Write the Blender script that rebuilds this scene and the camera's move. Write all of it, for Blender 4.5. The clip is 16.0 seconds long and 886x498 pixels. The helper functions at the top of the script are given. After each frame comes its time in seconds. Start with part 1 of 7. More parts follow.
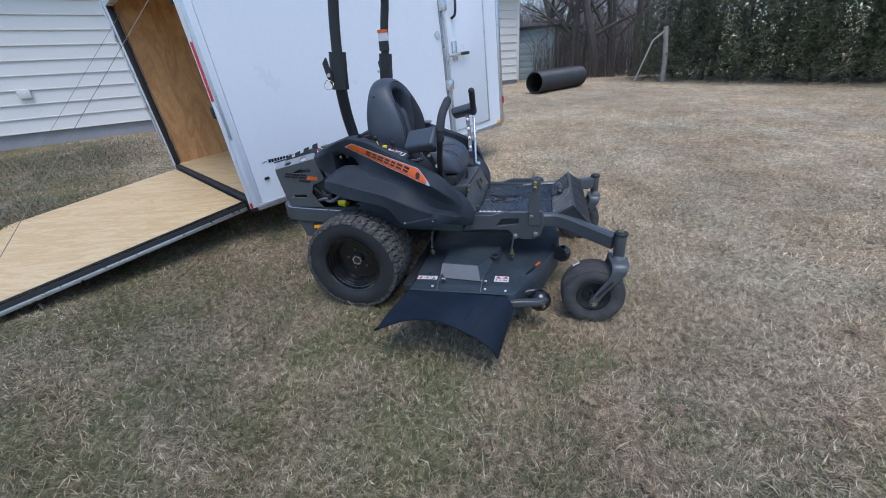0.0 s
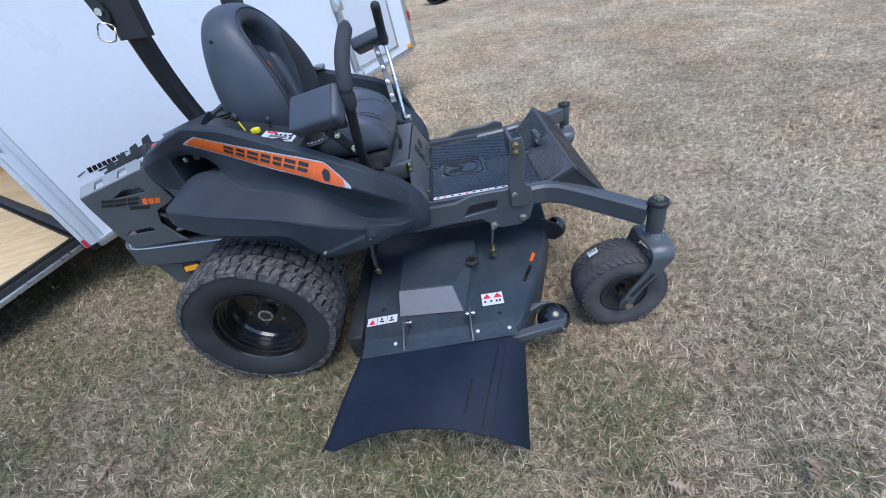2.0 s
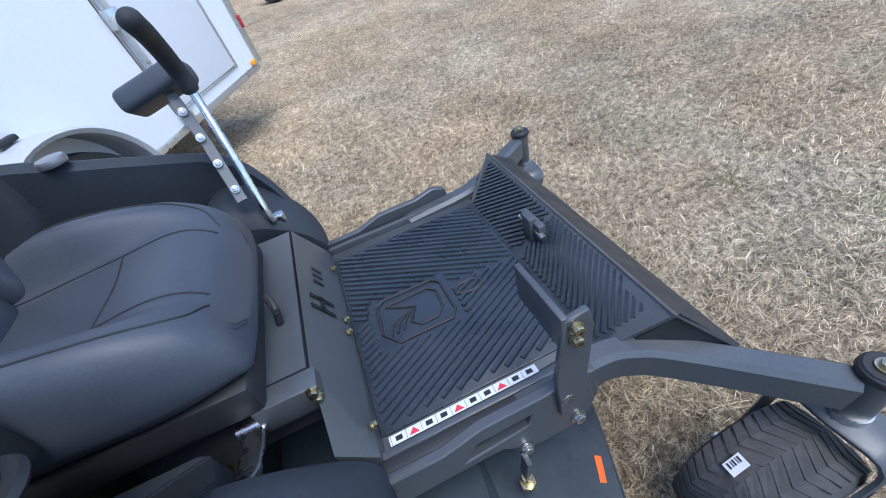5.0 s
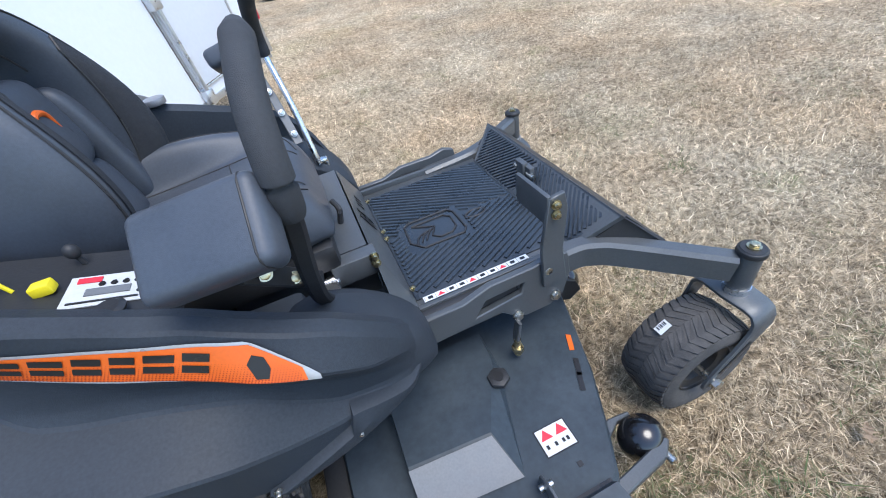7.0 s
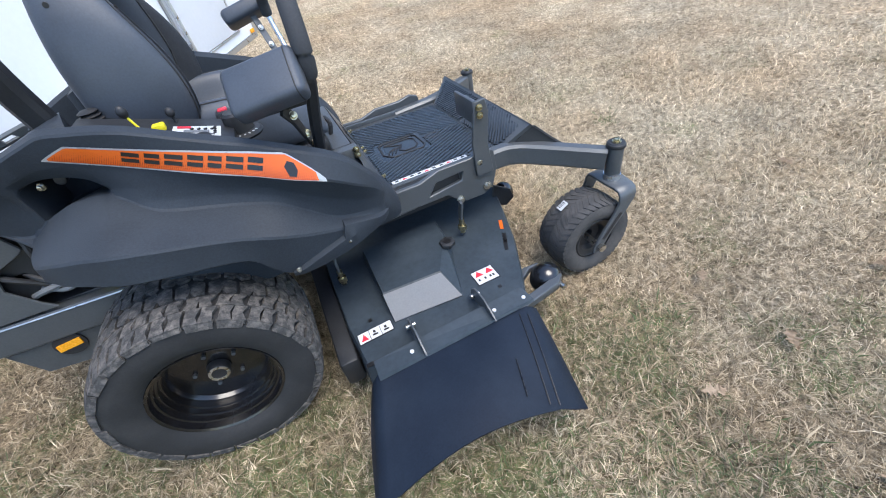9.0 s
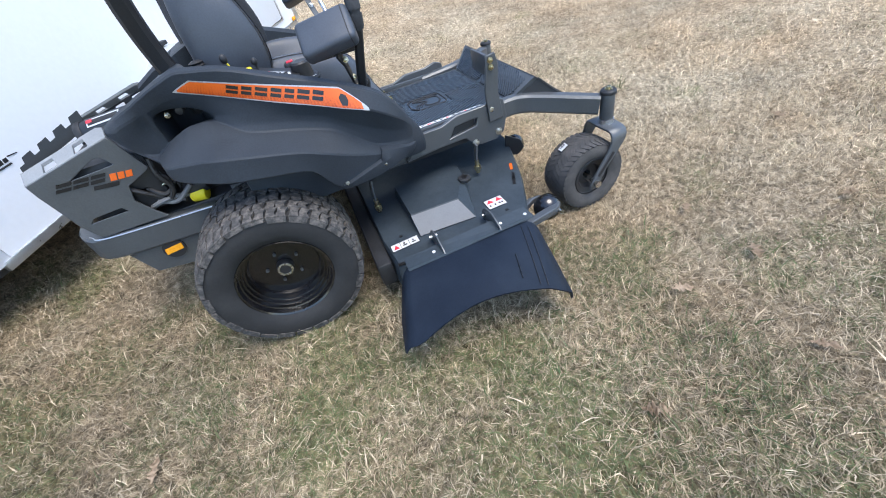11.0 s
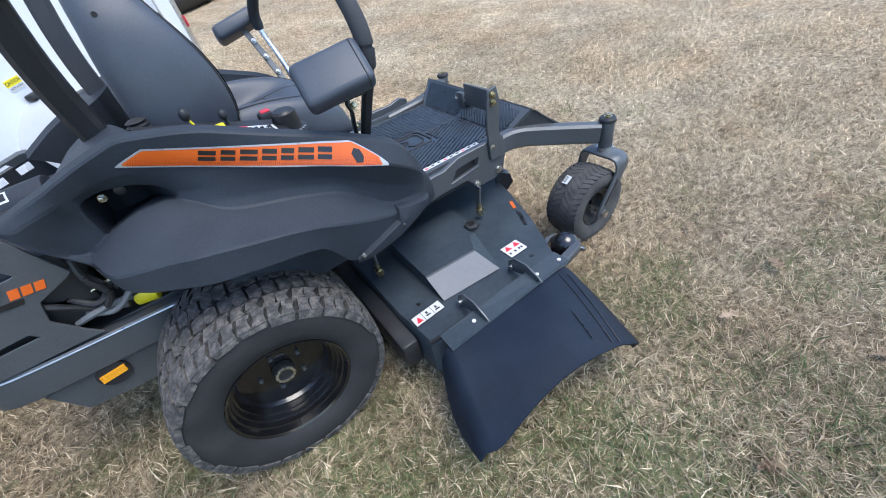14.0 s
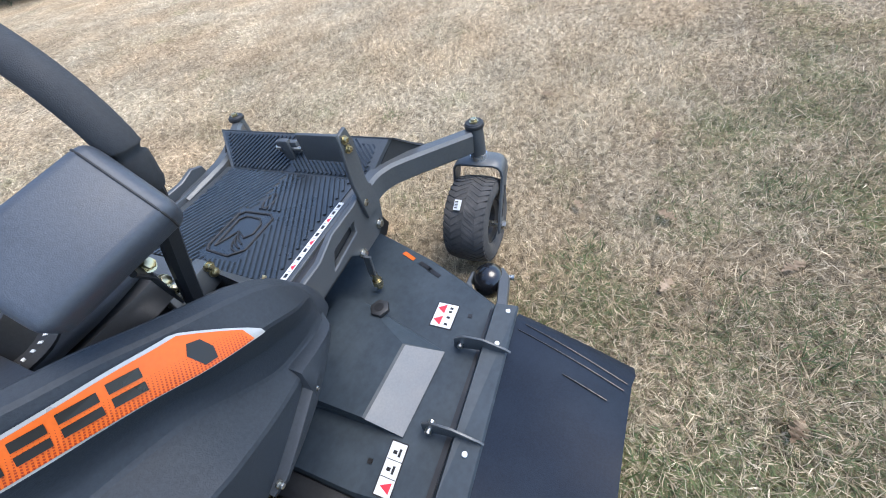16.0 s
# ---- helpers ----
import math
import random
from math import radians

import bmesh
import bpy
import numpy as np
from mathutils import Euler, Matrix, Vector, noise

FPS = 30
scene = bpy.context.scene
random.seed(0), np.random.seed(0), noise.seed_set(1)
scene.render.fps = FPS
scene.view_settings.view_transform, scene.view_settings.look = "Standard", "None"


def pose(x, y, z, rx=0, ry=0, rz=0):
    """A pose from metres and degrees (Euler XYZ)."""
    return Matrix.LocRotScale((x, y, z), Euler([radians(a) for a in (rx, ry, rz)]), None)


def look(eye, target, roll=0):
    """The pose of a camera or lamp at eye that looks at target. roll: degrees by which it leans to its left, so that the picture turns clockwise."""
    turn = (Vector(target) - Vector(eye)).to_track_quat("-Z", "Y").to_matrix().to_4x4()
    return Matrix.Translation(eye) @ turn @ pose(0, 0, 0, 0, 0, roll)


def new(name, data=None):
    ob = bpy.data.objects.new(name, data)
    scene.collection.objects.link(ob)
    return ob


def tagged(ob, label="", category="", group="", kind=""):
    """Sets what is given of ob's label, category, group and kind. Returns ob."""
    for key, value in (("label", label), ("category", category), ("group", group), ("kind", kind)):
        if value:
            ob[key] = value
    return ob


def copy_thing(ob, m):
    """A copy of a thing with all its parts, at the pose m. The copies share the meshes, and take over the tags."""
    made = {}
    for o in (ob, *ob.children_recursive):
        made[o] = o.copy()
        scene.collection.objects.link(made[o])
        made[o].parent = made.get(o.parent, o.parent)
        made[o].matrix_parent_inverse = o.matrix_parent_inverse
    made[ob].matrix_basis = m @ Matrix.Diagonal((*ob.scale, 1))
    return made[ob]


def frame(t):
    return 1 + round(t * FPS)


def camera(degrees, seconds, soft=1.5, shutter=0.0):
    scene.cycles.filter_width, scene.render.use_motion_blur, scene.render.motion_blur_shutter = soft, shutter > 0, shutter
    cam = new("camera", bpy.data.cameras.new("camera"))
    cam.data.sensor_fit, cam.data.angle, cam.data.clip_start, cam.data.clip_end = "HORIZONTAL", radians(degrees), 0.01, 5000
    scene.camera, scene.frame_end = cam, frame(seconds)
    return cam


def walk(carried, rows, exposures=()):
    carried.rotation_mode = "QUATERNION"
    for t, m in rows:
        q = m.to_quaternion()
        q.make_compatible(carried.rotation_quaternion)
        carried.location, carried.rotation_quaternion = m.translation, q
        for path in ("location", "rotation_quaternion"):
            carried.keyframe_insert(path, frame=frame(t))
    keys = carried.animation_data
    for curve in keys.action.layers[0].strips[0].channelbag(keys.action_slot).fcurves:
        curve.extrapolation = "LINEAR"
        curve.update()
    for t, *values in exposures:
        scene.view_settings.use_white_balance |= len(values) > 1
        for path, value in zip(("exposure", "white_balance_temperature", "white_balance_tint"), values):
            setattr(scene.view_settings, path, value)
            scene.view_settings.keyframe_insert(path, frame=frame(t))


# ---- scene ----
from mathutils.bvhtree import BVHTree

cam = camera(96.9, 16.0, 1.0)
PATH = [
    (0, (1.069, -2.567, 1.341), (0.606, -0.813, 0.5), -4.3),
    (0.5, (1.012, -2.335, 1.316), (0.651, -0.577, 0.435), -4.2),
    (1, (0.929, -2.147, 1.332), (0.73, -0.397, 0.384), -7.9),
    (1.5, (0.881, -1.957, 1.297), (0.652, -0.255, 0.272), -10.1),
    (2, (0.851, -1.714, 1.283), (0.691, -0.097, 0.117), -12.7),
    (2.5, (0.764, -1.485, 1.279), (0.878, 0.176, 0.172), -9.9),
    (3, (0.655, -1.293, 1.295), (0.982, 0.354, 0.208), -13.2),
    (3.5, (0.686, -1.103, 1.259), (1.022, 0.526, 0.148), -14.7),
    (3.7, (0.72, -0.988, 1.241), (1.026, 0.618, 0.089), -15.6),
    (5.8, (0.86, -0.66, 1.203), (1.119, 0.832, -0.103), -18.0),
    (6, (0.822, -0.696, 1.217), (1.017, 0.829, -0.062), -17.2),
    (6.5, (0.703, -0.845, 1.239), (0.966, 0.697, -0.008), -13.8),
    (7, (0.62, -0.991, 1.245), (1.007, 0.495, -0.036), -12.6),
    (7.5, (0.646, -1.142, 1.24), (0.943, 0.364, -0.042), -11.3),
    (8, (0.665, -1.297, 1.231), (0.882, 0.204, -0.073), -12.1),
    (8.5, (0.574, -1.401, 1.234), (0.912, 0.089, -0.056), -11.5),
    (9, (0.468, -1.521, 1.239), (0.93, -0.082, -0.07), -11.6),
    (9.5, (0.46, -1.675, 1.24), (0.854, -0.204, -0.056), -10.2),
    (10, (0.461, -1.851, 1.232), (0.732, -0.354, -0.066), -12.2),
    (10.2, (0.441, -1.901, 1.234), (0.709, -0.404, -0.064), -13.1),
    (12.3, (0.251, -1.872, 1.23), (0.626, -0.438, -0.113), -15.4),
    (12.5, (0.271, -1.83, 1.231), (0.618, -0.393, -0.116), -14.8),
    (13, (0.246, -1.719, 1.228), (0.698, -0.298, -0.104), -12.8),
    (13.5, (0.163, -1.584, 1.254), (0.779, -0.193, -0.045), -14.5),
    (14, (0.132, -1.484, 1.249), (0.853, -0.139, -0.043), -12.6),
    (14.5, (0.223, -1.345, 1.232), (0.938, -0.018, -0.083), -15.5),
    (15, (0.306, -1.233, 1.239), (1.082, 0.06, -0.075), -14.8),
    (15.5, (0.333, -1.102, 1.227), (1.316, -0.007, -0.128), -15.6),
    (16, (0.346, -1.039, 1.214), (1.514, -0.292, -0.227), -15.8),
]
EXPOSURES = [(0, 0.64, 5900, 11), (1.5, 0.93, 5850, 11), (2.5, 1.08, 5800, 11), (3.5, 1.14, 5800, 11), (6, 1.29, 6050, 10), (6.5, 1.39, 6150, 10), (8, 1.46, 6350, 10), (9.5, 1.54, 6500, 10), (10, 1.58, 6500, 10), (13, 1.46, 6300, 10), (14, 1.42, 6250, 10), (14.5, 1.46, 6250, 10), (15.5, 1.46, 6280, 10), (16, 1.60, 6450, 10)]
walk(cam, [(t, look(eye, target, roll)) for t, eye, target, roll in PATH], EXPOSURES)

# ---- world, sun ----
world = bpy.data.worlds.new("overcast_sky")
scene.world = world
world.use_nodes = True
wn = world.node_tree
wn.nodes.clear()
sky = wn.nodes.new("ShaderNodeTexSky")
sky.sky_type, sky.sun_disc = "NISHITA", False
sky.sun_elevation, sky.sun_rotation = radians(68), radians(150)
sky.air_density, sky.dust_density, sky.ozone_density = 1.0, 1.0, 1.5
soft_sky = wn.nodes.new("ShaderNodeHueSaturation")
soft_sky.inputs["Saturation"].default_value = 1.05
back = wn.nodes.new("ShaderNodeBackground")
back.inputs["Strength"].default_value = 0.15
wout = wn.nodes.new("ShaderNodeOutputWorld")
wn.links.new(sky.outputs["Color"], soft_sky.inputs["Color"])
wn.links.new(soft_sky.outputs["Color"], back.inputs["Color"])
wn.links.new(back.outputs["Background"], wout.inputs["Surface"])

sun_data = bpy.data.lights.new("sun", "SUN")
sun_data.energy, sun_data.angle, sun_data.color = 1.3, radians(35), (1.0, 0.945, 0.87)
sun = new("sun", sun_data)
sun.matrix_world = look((1.2, -2.1, 6.0), (0, 0, 0))

# ---- materials ----
def make_mat(name, base, rough=0.5, metal=0.0, var=0.15, scale=20.0, fine=200.0, bump=0.0, bump_scale=200.0,
             rough_var=0.1, dust=None, dust_amount=0.0, dust_scale=6.0, coat=0.0, spec=0.5):
    """A surface with two scales of colour variation, roughness variation, fine relief and, if given, dust."""
    mat = bpy.data.materials.new(name)
    mat.use_nodes = True
    nt = mat.node_tree
    nt.nodes.clear()
    n, l = nt.nodes.new, nt.links.new
    out, bsdf = n("ShaderNodeOutputMaterial"), n("ShaderNodeBsdfPrincipled")
    l(bsdf.outputs[0], out.inputs["Surface"])
    coord = n("ShaderNodeTexCoord")
    big, small = n("ShaderNodeTexNoise"), n("ShaderNodeTexNoise")
    for tex, s in ((big, scale), (small, fine)):
        tex.inputs["Scale"].default_value, tex.inputs["Detail"].default_value = s, 4.0
        l(coord.outputs["Object"], tex.inputs["Vector"])
    add = n("ShaderNodeMath")
    add.operation = "MULTIPLY_ADD"
    l(small.outputs["Fac"], add.inputs[0])
    add.inputs[1].default_value = 0.5
    half = n("ShaderNodeMath")
    half.operation = "MULTIPLY"
    l(big.outputs["Fac"], half.inputs[0])
    half.inputs[1].default_value = 0.5
    l(half.outputs[0], add.inputs[2])
    ramp = n("ShaderNodeMapRange")
    l(add.outputs[0], ramp.inputs["Value"])
    ramp.inputs["From Min"].default_value, ramp.inputs["From Max"].default_value = 0.3, 0.7
    ramp.inputs["To Min"].default_value, ramp.inputs["To Max"].default_value = 1 - var, 1 + var
    scaled = n("ShaderNodeVectorMath")
    scaled.operation = "SCALE"
    scaled.inputs[0].default_value = base
    l(ramp.outputs[0], scaled.inputs["Scale"])
    colour = scaled.outputs[0]
    if dust:
        dusty = n("ShaderNodeTexNoise")
        dusty.inputs["Scale"].default_value, dusty.inputs["Detail"].default_value = dust_scale, 8.0
        dusty.inputs["Roughness"].default_value = 0.7
        l(coord.outputs["Object"], dusty.inputs["Vector"])
        mask = n("ShaderNodeMapRange")
        mask.inputs["From Min"].default_value, mask.inputs["From Max"].default_value = 0.45, 0.75
        mask.inputs["To Max"].default_value = dust_amount
        l(dusty.outputs["Fac"], mask.inputs["Value"])
        mix = n("ShaderNodeMix")
        mix.data_type = "RGBA"
        l(mask.outputs[0], mix.inputs["Factor"])
        l(colour, mix.inputs["A"])
        mix.inputs["B"].default_value = (*dust, 1)
        colour = mix.outputs["Result"]
    l(colour, bsdf.inputs["Base Color"])
    rr = n("ShaderNodeMapRange")
    l(big.outputs["Fac"], rr.inputs["Value"])
    rr.inputs["From Min"].default_value, rr.inputs["From Max"].default_value = 0.3, 0.7
    rr.inputs["To Min"].default_value, rr.inputs["To Max"].default_value = max(0.03, rough - rough_var), min(1, rough + rough_var)
    l(rr.outputs[0], bsdf.inputs["Roughness"])
    bsdf.inputs["Metallic"].default_value = metal
    bsdf.inputs["Specular IOR Level"].default_value = spec
    bsdf.inputs["Coat Weight"].default_value = coat
    if bump:
        tex = n("ShaderNodeTexNoise")
        tex.inputs["Scale"].default_value, tex.inputs["Detail"].default_value = bump_scale, 5.0
        l(coord.outputs["Object"], tex.inputs["Vector"])
        bm_ = n("ShaderNodeBump")
        bm_.inputs["Strength"].default_value, bm_.inputs["Distance"].default_value = bump, 0.002
        l(tex.outputs["Fac"], bm_.inputs["Height"])
        l(bm_.outputs[0], bsdf.inputs["Normal"])
    return mat


def lawn_nodes(nt, coord):
    """What the lawn is like from place to place: greenness (0 to 1), warmth (0 to 1) and tone (about 1)."""
    n, l = nt.nodes.new, nt.links.new

    def noise(scale, detail, rough, shift):
        mp = n("ShaderNodeMapping")
        mp.inputs["Location"].default_value = (shift, -shift * 0.7, 0)
        mp.inputs["Scale"].default_value = (1, 1, 0)
        l(coord.outputs["Object"], mp.inputs["Vector"])
        t = n("ShaderNodeTexNoise")
        t.inputs["Scale"].default_value, t.inputs["Detail"].default_value, t.inputs["Roughness"].default_value = scale, detail, rough
        l(mp.outputs[0], t.inputs["Vector"])
        return t.outputs["Fac"]

    def ranged(value, a, b, lo, hi, smooth=False):
        r = n("ShaderNodeMapRange")
        if smooth:
            r.interpolation_type = "SMOOTHSTEP"
        l(value, r.inputs["Value"])
        for key, v in (("From Min", a), ("From Max", b), ("To Min", lo), ("To Max", hi)):
            r.inputs[key].default_value = v
        return r.outputs[0]

    def math2(op, a, b):
        m = n("ShaderNodeMath")
        m.operation = op
        for k, v in enumerate((a, b)):
            if isinstance(v, float):
                m.inputs[k].default_value = v
            else:
                l(v, m.inputs[k])
        return m.outputs[0]

    where = n("ShaderNodeSeparateXYZ")
    l(coord.outputs["Object"], where.inputs[0])
    across = math2("ADD", math2("MULTIPLY", where.outputs["X"], 0.55), where.outputs["Y"])
    # greener on the mower's near side of the lawn, thinning out beyond it
    zone = ranged(across, -1.9, 1.6, 0.17, -0.09, True)
    green = ranged(math2("ADD", noise(2.1, 5.0, 0.6, 3.0), zone), 0.50, 0.74, 0.0, 1.0)
    far_green = ranged(noise(0.33, 5.0, 0.6, 9.0), 0.55, 0.72, 0.0, 0.40)
    green = math2("MAXIMUM", green, far_green)
    warm = ranged(noise(0.95, 5.0, 0.62, 17.0), 0.36, 0.64, 0.0, 1.0)
    tone = math2("MULTIPLY", ranged(noise(1.7, 6.0, 0.66, 29.0), 0.32, 0.68, 0.80, 1.22), ranged(noise(0.42, 4.0, 0.6, 41.0), 0.35, 0.65, 0.88, 1.14))
    # clumps a few centimetres wide
    tone = math2("MULTIPLY", tone, ranged(noise(30.0, 2.0, 0.6, 53.0), 0.36, 0.64, 0.74, 1.36))
    # darker on the mower's near side, paler further out
    tone = math2("MULTIPLY", tone, ranged(across, -1.6, 2.4, 0.73, 1.18, True))
    return green, warm, tone


def grass_mat(name, stops, green, green_amount):
    """Blades: straw tones by island, greener in patches of the lawn."""
    mat = bpy.data.materials.new(name)
    mat.use_nodes = True
    nt = mat.node_tree
    nt.nodes.clear()
    n, l = nt.nodes.new, nt.links.new
    out, bsdf = n("ShaderNodeOutputMaterial"), n("ShaderNodeBsdfPrincipled")
    l(bsdf.outputs[0], out.inputs["Surface"])
    geo, coord = n("ShaderNodeNewGeometry"), n("ShaderNodeTexCoord")
    ramp = n("ShaderNodeValToRGB")
    ramp.color_ramp.elements[0].color, ramp.color_ramp.elements[1].color = (*stops[0], 1), (*stops[-1], 1)
    for i, c in enumerate(stops[1:-1]):
        ramp.color_ramp.elements.new((i + 1) / (len(stops) - 1)).color = (*c, 1)
    l(geo.outputs["Random Per Island"], ramp.inputs["Fac"])
    green_here, warm_here, tone_here = lawn_nodes(nt, coord)
    spot = n("ShaderNodeMath")
    spot.operation = "MULTIPLY"
    l(geo.outputs["Random Per Island"], spot.inputs[0])
    spot.inputs[1].default_value = 17.31
    frac = n("ShaderNodeMath")
    frac.operation = "FRACT"
    l(spot.outputs[0], frac.inputs[0])
    share = n("ShaderNodeMath")
    share.operation = "MULTIPLY"
    l(green_here, share.inputs[0])
    share.inputs[1].default_value = green_amount
    less = n("ShaderNodeMath")
    less.operation = "LESS_THAN"
    l(frac.outputs[0], less.inputs[0])
    l(share.outputs[0], less.inputs[1])
    tint = n("ShaderNodeMix")
    tint.data_type, tint.blend_type = "RGBA", "MULTIPLY"
    l(warm_here, tint.inputs["Factor"])
    l(ramp.outputs["Color"], tint.inputs["A"])
    tint.inputs["B"].default_value = (1.0, 0.91, 0.83, 1)
    mix = n("ShaderNodeMix")
    mix.data_type = "RGBA"
    l(less.outputs[0], mix.inputs["Factor"])
    l(tint.outputs["Result"], mix.inputs["A"])
    mix.inputs["B"].default_value = (*green, 1)
    sc = n("ShaderNodeVectorMath")
    sc.operation = "SCALE"
    l(mix.outputs["Result"], sc.inputs[0])
    l(tone_here, sc.inputs["Scale"])
    l(sc.outputs[0], bsdf.inputs["Base Color"])
    bsdf.inputs["Roughness"].default_value = 0.7
    bsdf.inputs["Specular IOR Level"].default_value = 0.3
    return mat


DUST = (0.075, 0.075, 0.075)
PLASTIC = make_mat("black_moulded_plastic", (0.0300, 0.0365, 0.0450), 0.55, var=0.25, scale=8, bump=0.3, bump_scale=400, rough_var=0.06, dust=(0.046, 0.053, 0.062), dust_amount=0.25, dust_scale=5, spec=0.20)
VINYL = make_mat("charcoal_seat_vinyl", (0.050, 0.060, 0.076), 0.46, var=0.18, scale=12, bump=0.15, bump_scale=700, rough_var=0.06, spec=0.45)
MESHCLOTH = make_mat("black_seat_mesh", (0.017, 0.020, 0.025), 0.8, var=0.3, scale=60, bump=0.6, bump_scale=700)
FOAM = make_mat("black_foam_grip", (0.030, 0.033, 0.037), 0.8, var=0.2, bump=0.5, bump_scale=700)
GREYPAINT = make_mat("graphite_powder_coat", (0.080, 0.088, 0.094), 0.38, metal=0.25, var=0.16, scale=6, bump=0.15, bump_scale=900, rough_var=0.08, dust=(0.13, 0.135, 0.135), dust_amount=0.22, dust_scale=5)
DECKPAINT = make_mat("worn_graphite_deck_paint", (0.033, 0.044, 0.054), 0.48, metal=0.0, var=0.22, scale=5, fine=60, bump=0.15, bump_scale=700, rough_var=0.1, dust=(0.095, 0.115, 0.130), dust_amount=0.3, dust_scale=4, spec=0.25)
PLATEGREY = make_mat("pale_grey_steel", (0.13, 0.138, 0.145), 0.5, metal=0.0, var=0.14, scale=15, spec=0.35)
FLANGEGREY = make_mat("light_grey_steel", (0.24, 0.25, 0.255), 0.5, metal=0.0, var=0.14, scale=15, spec=0.35)
WINGGREY = make_mat("light_grey_wing_plastic", (0.40, 0.42, 0.44), 0.5, var=0.12, scale=6, spec=0.4)
DARKSTEEL = make_mat("dark_painted_steel", (0.02, 0.021, 0.023), 0.48, metal=0.0, var=0.25, scale=12, bump=0.15, spec=0.4)
RIMBLACK = make_mat("gloss_black_rim", (0.006, 0.006, 0.007), 0.24, var=0.2, scale=10, rough_var=0.05, coat=0.5)
RUBBER = make_mat("tyre_rubber", (0.021, 0.022, 0.023), 0.78, var=0.25, scale=14, bump=0.3, bump_scale=300, dust=(0.070, 0.066, 0.062), dust_amount=0.25, dust_scale=14, spec=0.35)
CASTERRUBBER = make_mat("dusty_caster_rubber", (0.056, 0.055, 0.054), 0.85, var=0.25, scale=14, bump=0.4, bump_scale=200, dust=(0.13, 0.12, 0.11), dust_amount=0.6, dust_scale=12, spec=0.3)
TREAD = make_mat("dusty_tread_rubber", (0.056, 0.055, 0.054), 0.95, var=0.45, scale=40, fine=140, bump=1.0, bump_scale=160, dust=(0.24, 0.215, 0.19), dust_amount=0.8, dust_scale=45, spec=0.2)
CHUTE = make_mat("navy_black_rubber", (0.0080, 0.0135, 0.0240), 0.6, var=0.3, scale=5, bump=0.2, bump_scale=500, rough_var=0.08, spec=0.22, dust=(0.03, 0.045, 0.065), dust_amount=0.3, dust_scale=4)
MAT_RUBBER = make_mat("ribbed_floor_rubber", (0.022, 0.029, 0.037), 0.30, var=0.25, scale=10, bump=0.2, bump_scale=500, dust=DUST, dust_amount=0.15, dust_scale=9, spec=0.6)
ZINC = make_mat("zinc_plated_steel", (0.55, 0.54, 0.50), 0.3, metal=1.0, var=0.15, scale=60)
BRASS = make_mat("yellow_zinc", (0.50, 0.44, 0.28), 0.3, metal=1.0, var=0.2, scale=60)
CHROME = make_mat("worn_bright_steel", (0.65, 0.66, 0.67), 0.28, metal=1.0, var=0.1, scale=40)
ORANGE = make_mat("orange_decal", (0.66, 0.115, 0.010), 0.4, var=0.1, scale=20)
ORANGEDOT = make_mat("dark_orange_dots", (0.30, 0.030, 0.005), 0.4, var=0.1)
SILVER = make_mat("silver_decal", (0.42, 0.43, 0.44), 0.35, metal=0.3, var=0.08)
DECALBLACK = make_mat("black_decal", (0.012, 0.012, 0.013), 0.35, var=0.1)
LABELWHITE = make_mat("white_label", (0.60, 0.61, 0.61), 0.4, var=0.05, scale=30)
LABELRED = make_mat("red_label", (0.62, 0.03, 0.05), 0.4, var=0.08)
YELLOW = make_mat("yellow_plastic", (0.80, 0.66, 0.02), 0.4, var=0.08)
AMBER = make_mat("amber_reflector", (0.85, 0.36, 0.02), 0.25, var=0.1, scale=200)
WHITEPAINT = make_mat("white_trailer_skin", (0.72, 0.745, 0.775), 0.32, var=0.03, scale=3, fine=40, rough_var=0.05, dust=(0.5, 0.5, 0.48), dust_amount=0.12, dust_scale=3)
ALUMINIUM = make_mat("mill_aluminium", (0.58, 0.60, 0.62), 0.35, metal=0.9, var=0.1, scale=30, bump=0.15)
REDTAPE = make_mat("red_reflective_tape", (0.55, 0.03, 0.05), 0.3, var=0.1, scale=120)
BLACKTRIM = make_mat("black_rubber_trim", (0.02, 0.02, 0.021), 0.6, var=0.2)
CONCRETE = make_mat("grey_foundation", (0.27, 0.27, 0.27), 0.9, var=0.2, scale=3, fine=60, bump=0.5, bump_scale=90, dust=(0.16, 0.16, 0.14), dust_amount=0.4, dust_scale=2)
SIDING = make_mat("cream_vinyl_siding", (0.66, 0.635, 0.58), 0.55, var=0.06, scale=1.5, fine=40, bump=0.15, bump_scale=60, dust=(0.55, 0.54, 0.50), dust_amount=0.3, dust_scale=1.5)
GREENSIDING = make_mat("grey_green_siding", (0.30, 0.36, 0.36), 0.6, var=0.12, scale=2, fine=40)
CULVERT = make_mat("black_corrugated_pipe", (0.022, 0.023, 0.025), 0.45, var=0.25, scale=3, dust=DUST, dust_amount=0.3)
WEATHERED = make_mat("weathered_wood", (0.32, 0.29, 0.25), 0.85, var=0.35, scale=9, fine=90, bump=0.6, bump_scale=60)
PALESTEM = make_mat("pale_bare_stems", (0.34, 0.30, 0.29), 0.9, var=0.35, scale=3, fine=30)
BARK = make_mat("grey_bark", (0.10, 0.085, 0.07), 0.9, var=0.4, scale=6, fine=60, bump=0.8, bump_scale=40)
ROPE = make_mat("weathered_cable", (0.22, 0.21, 0.17), 0.7)
PANELLABEL = make_mat("pale_panel_label", (0.5, 0.51, 0.51), 0.45, var=0.08, scale=30)
LEAFDRY = make_mat("dry_oak_leaf", (0.37, 0.27, 0.175), 0.8, var=0.25, scale=60)
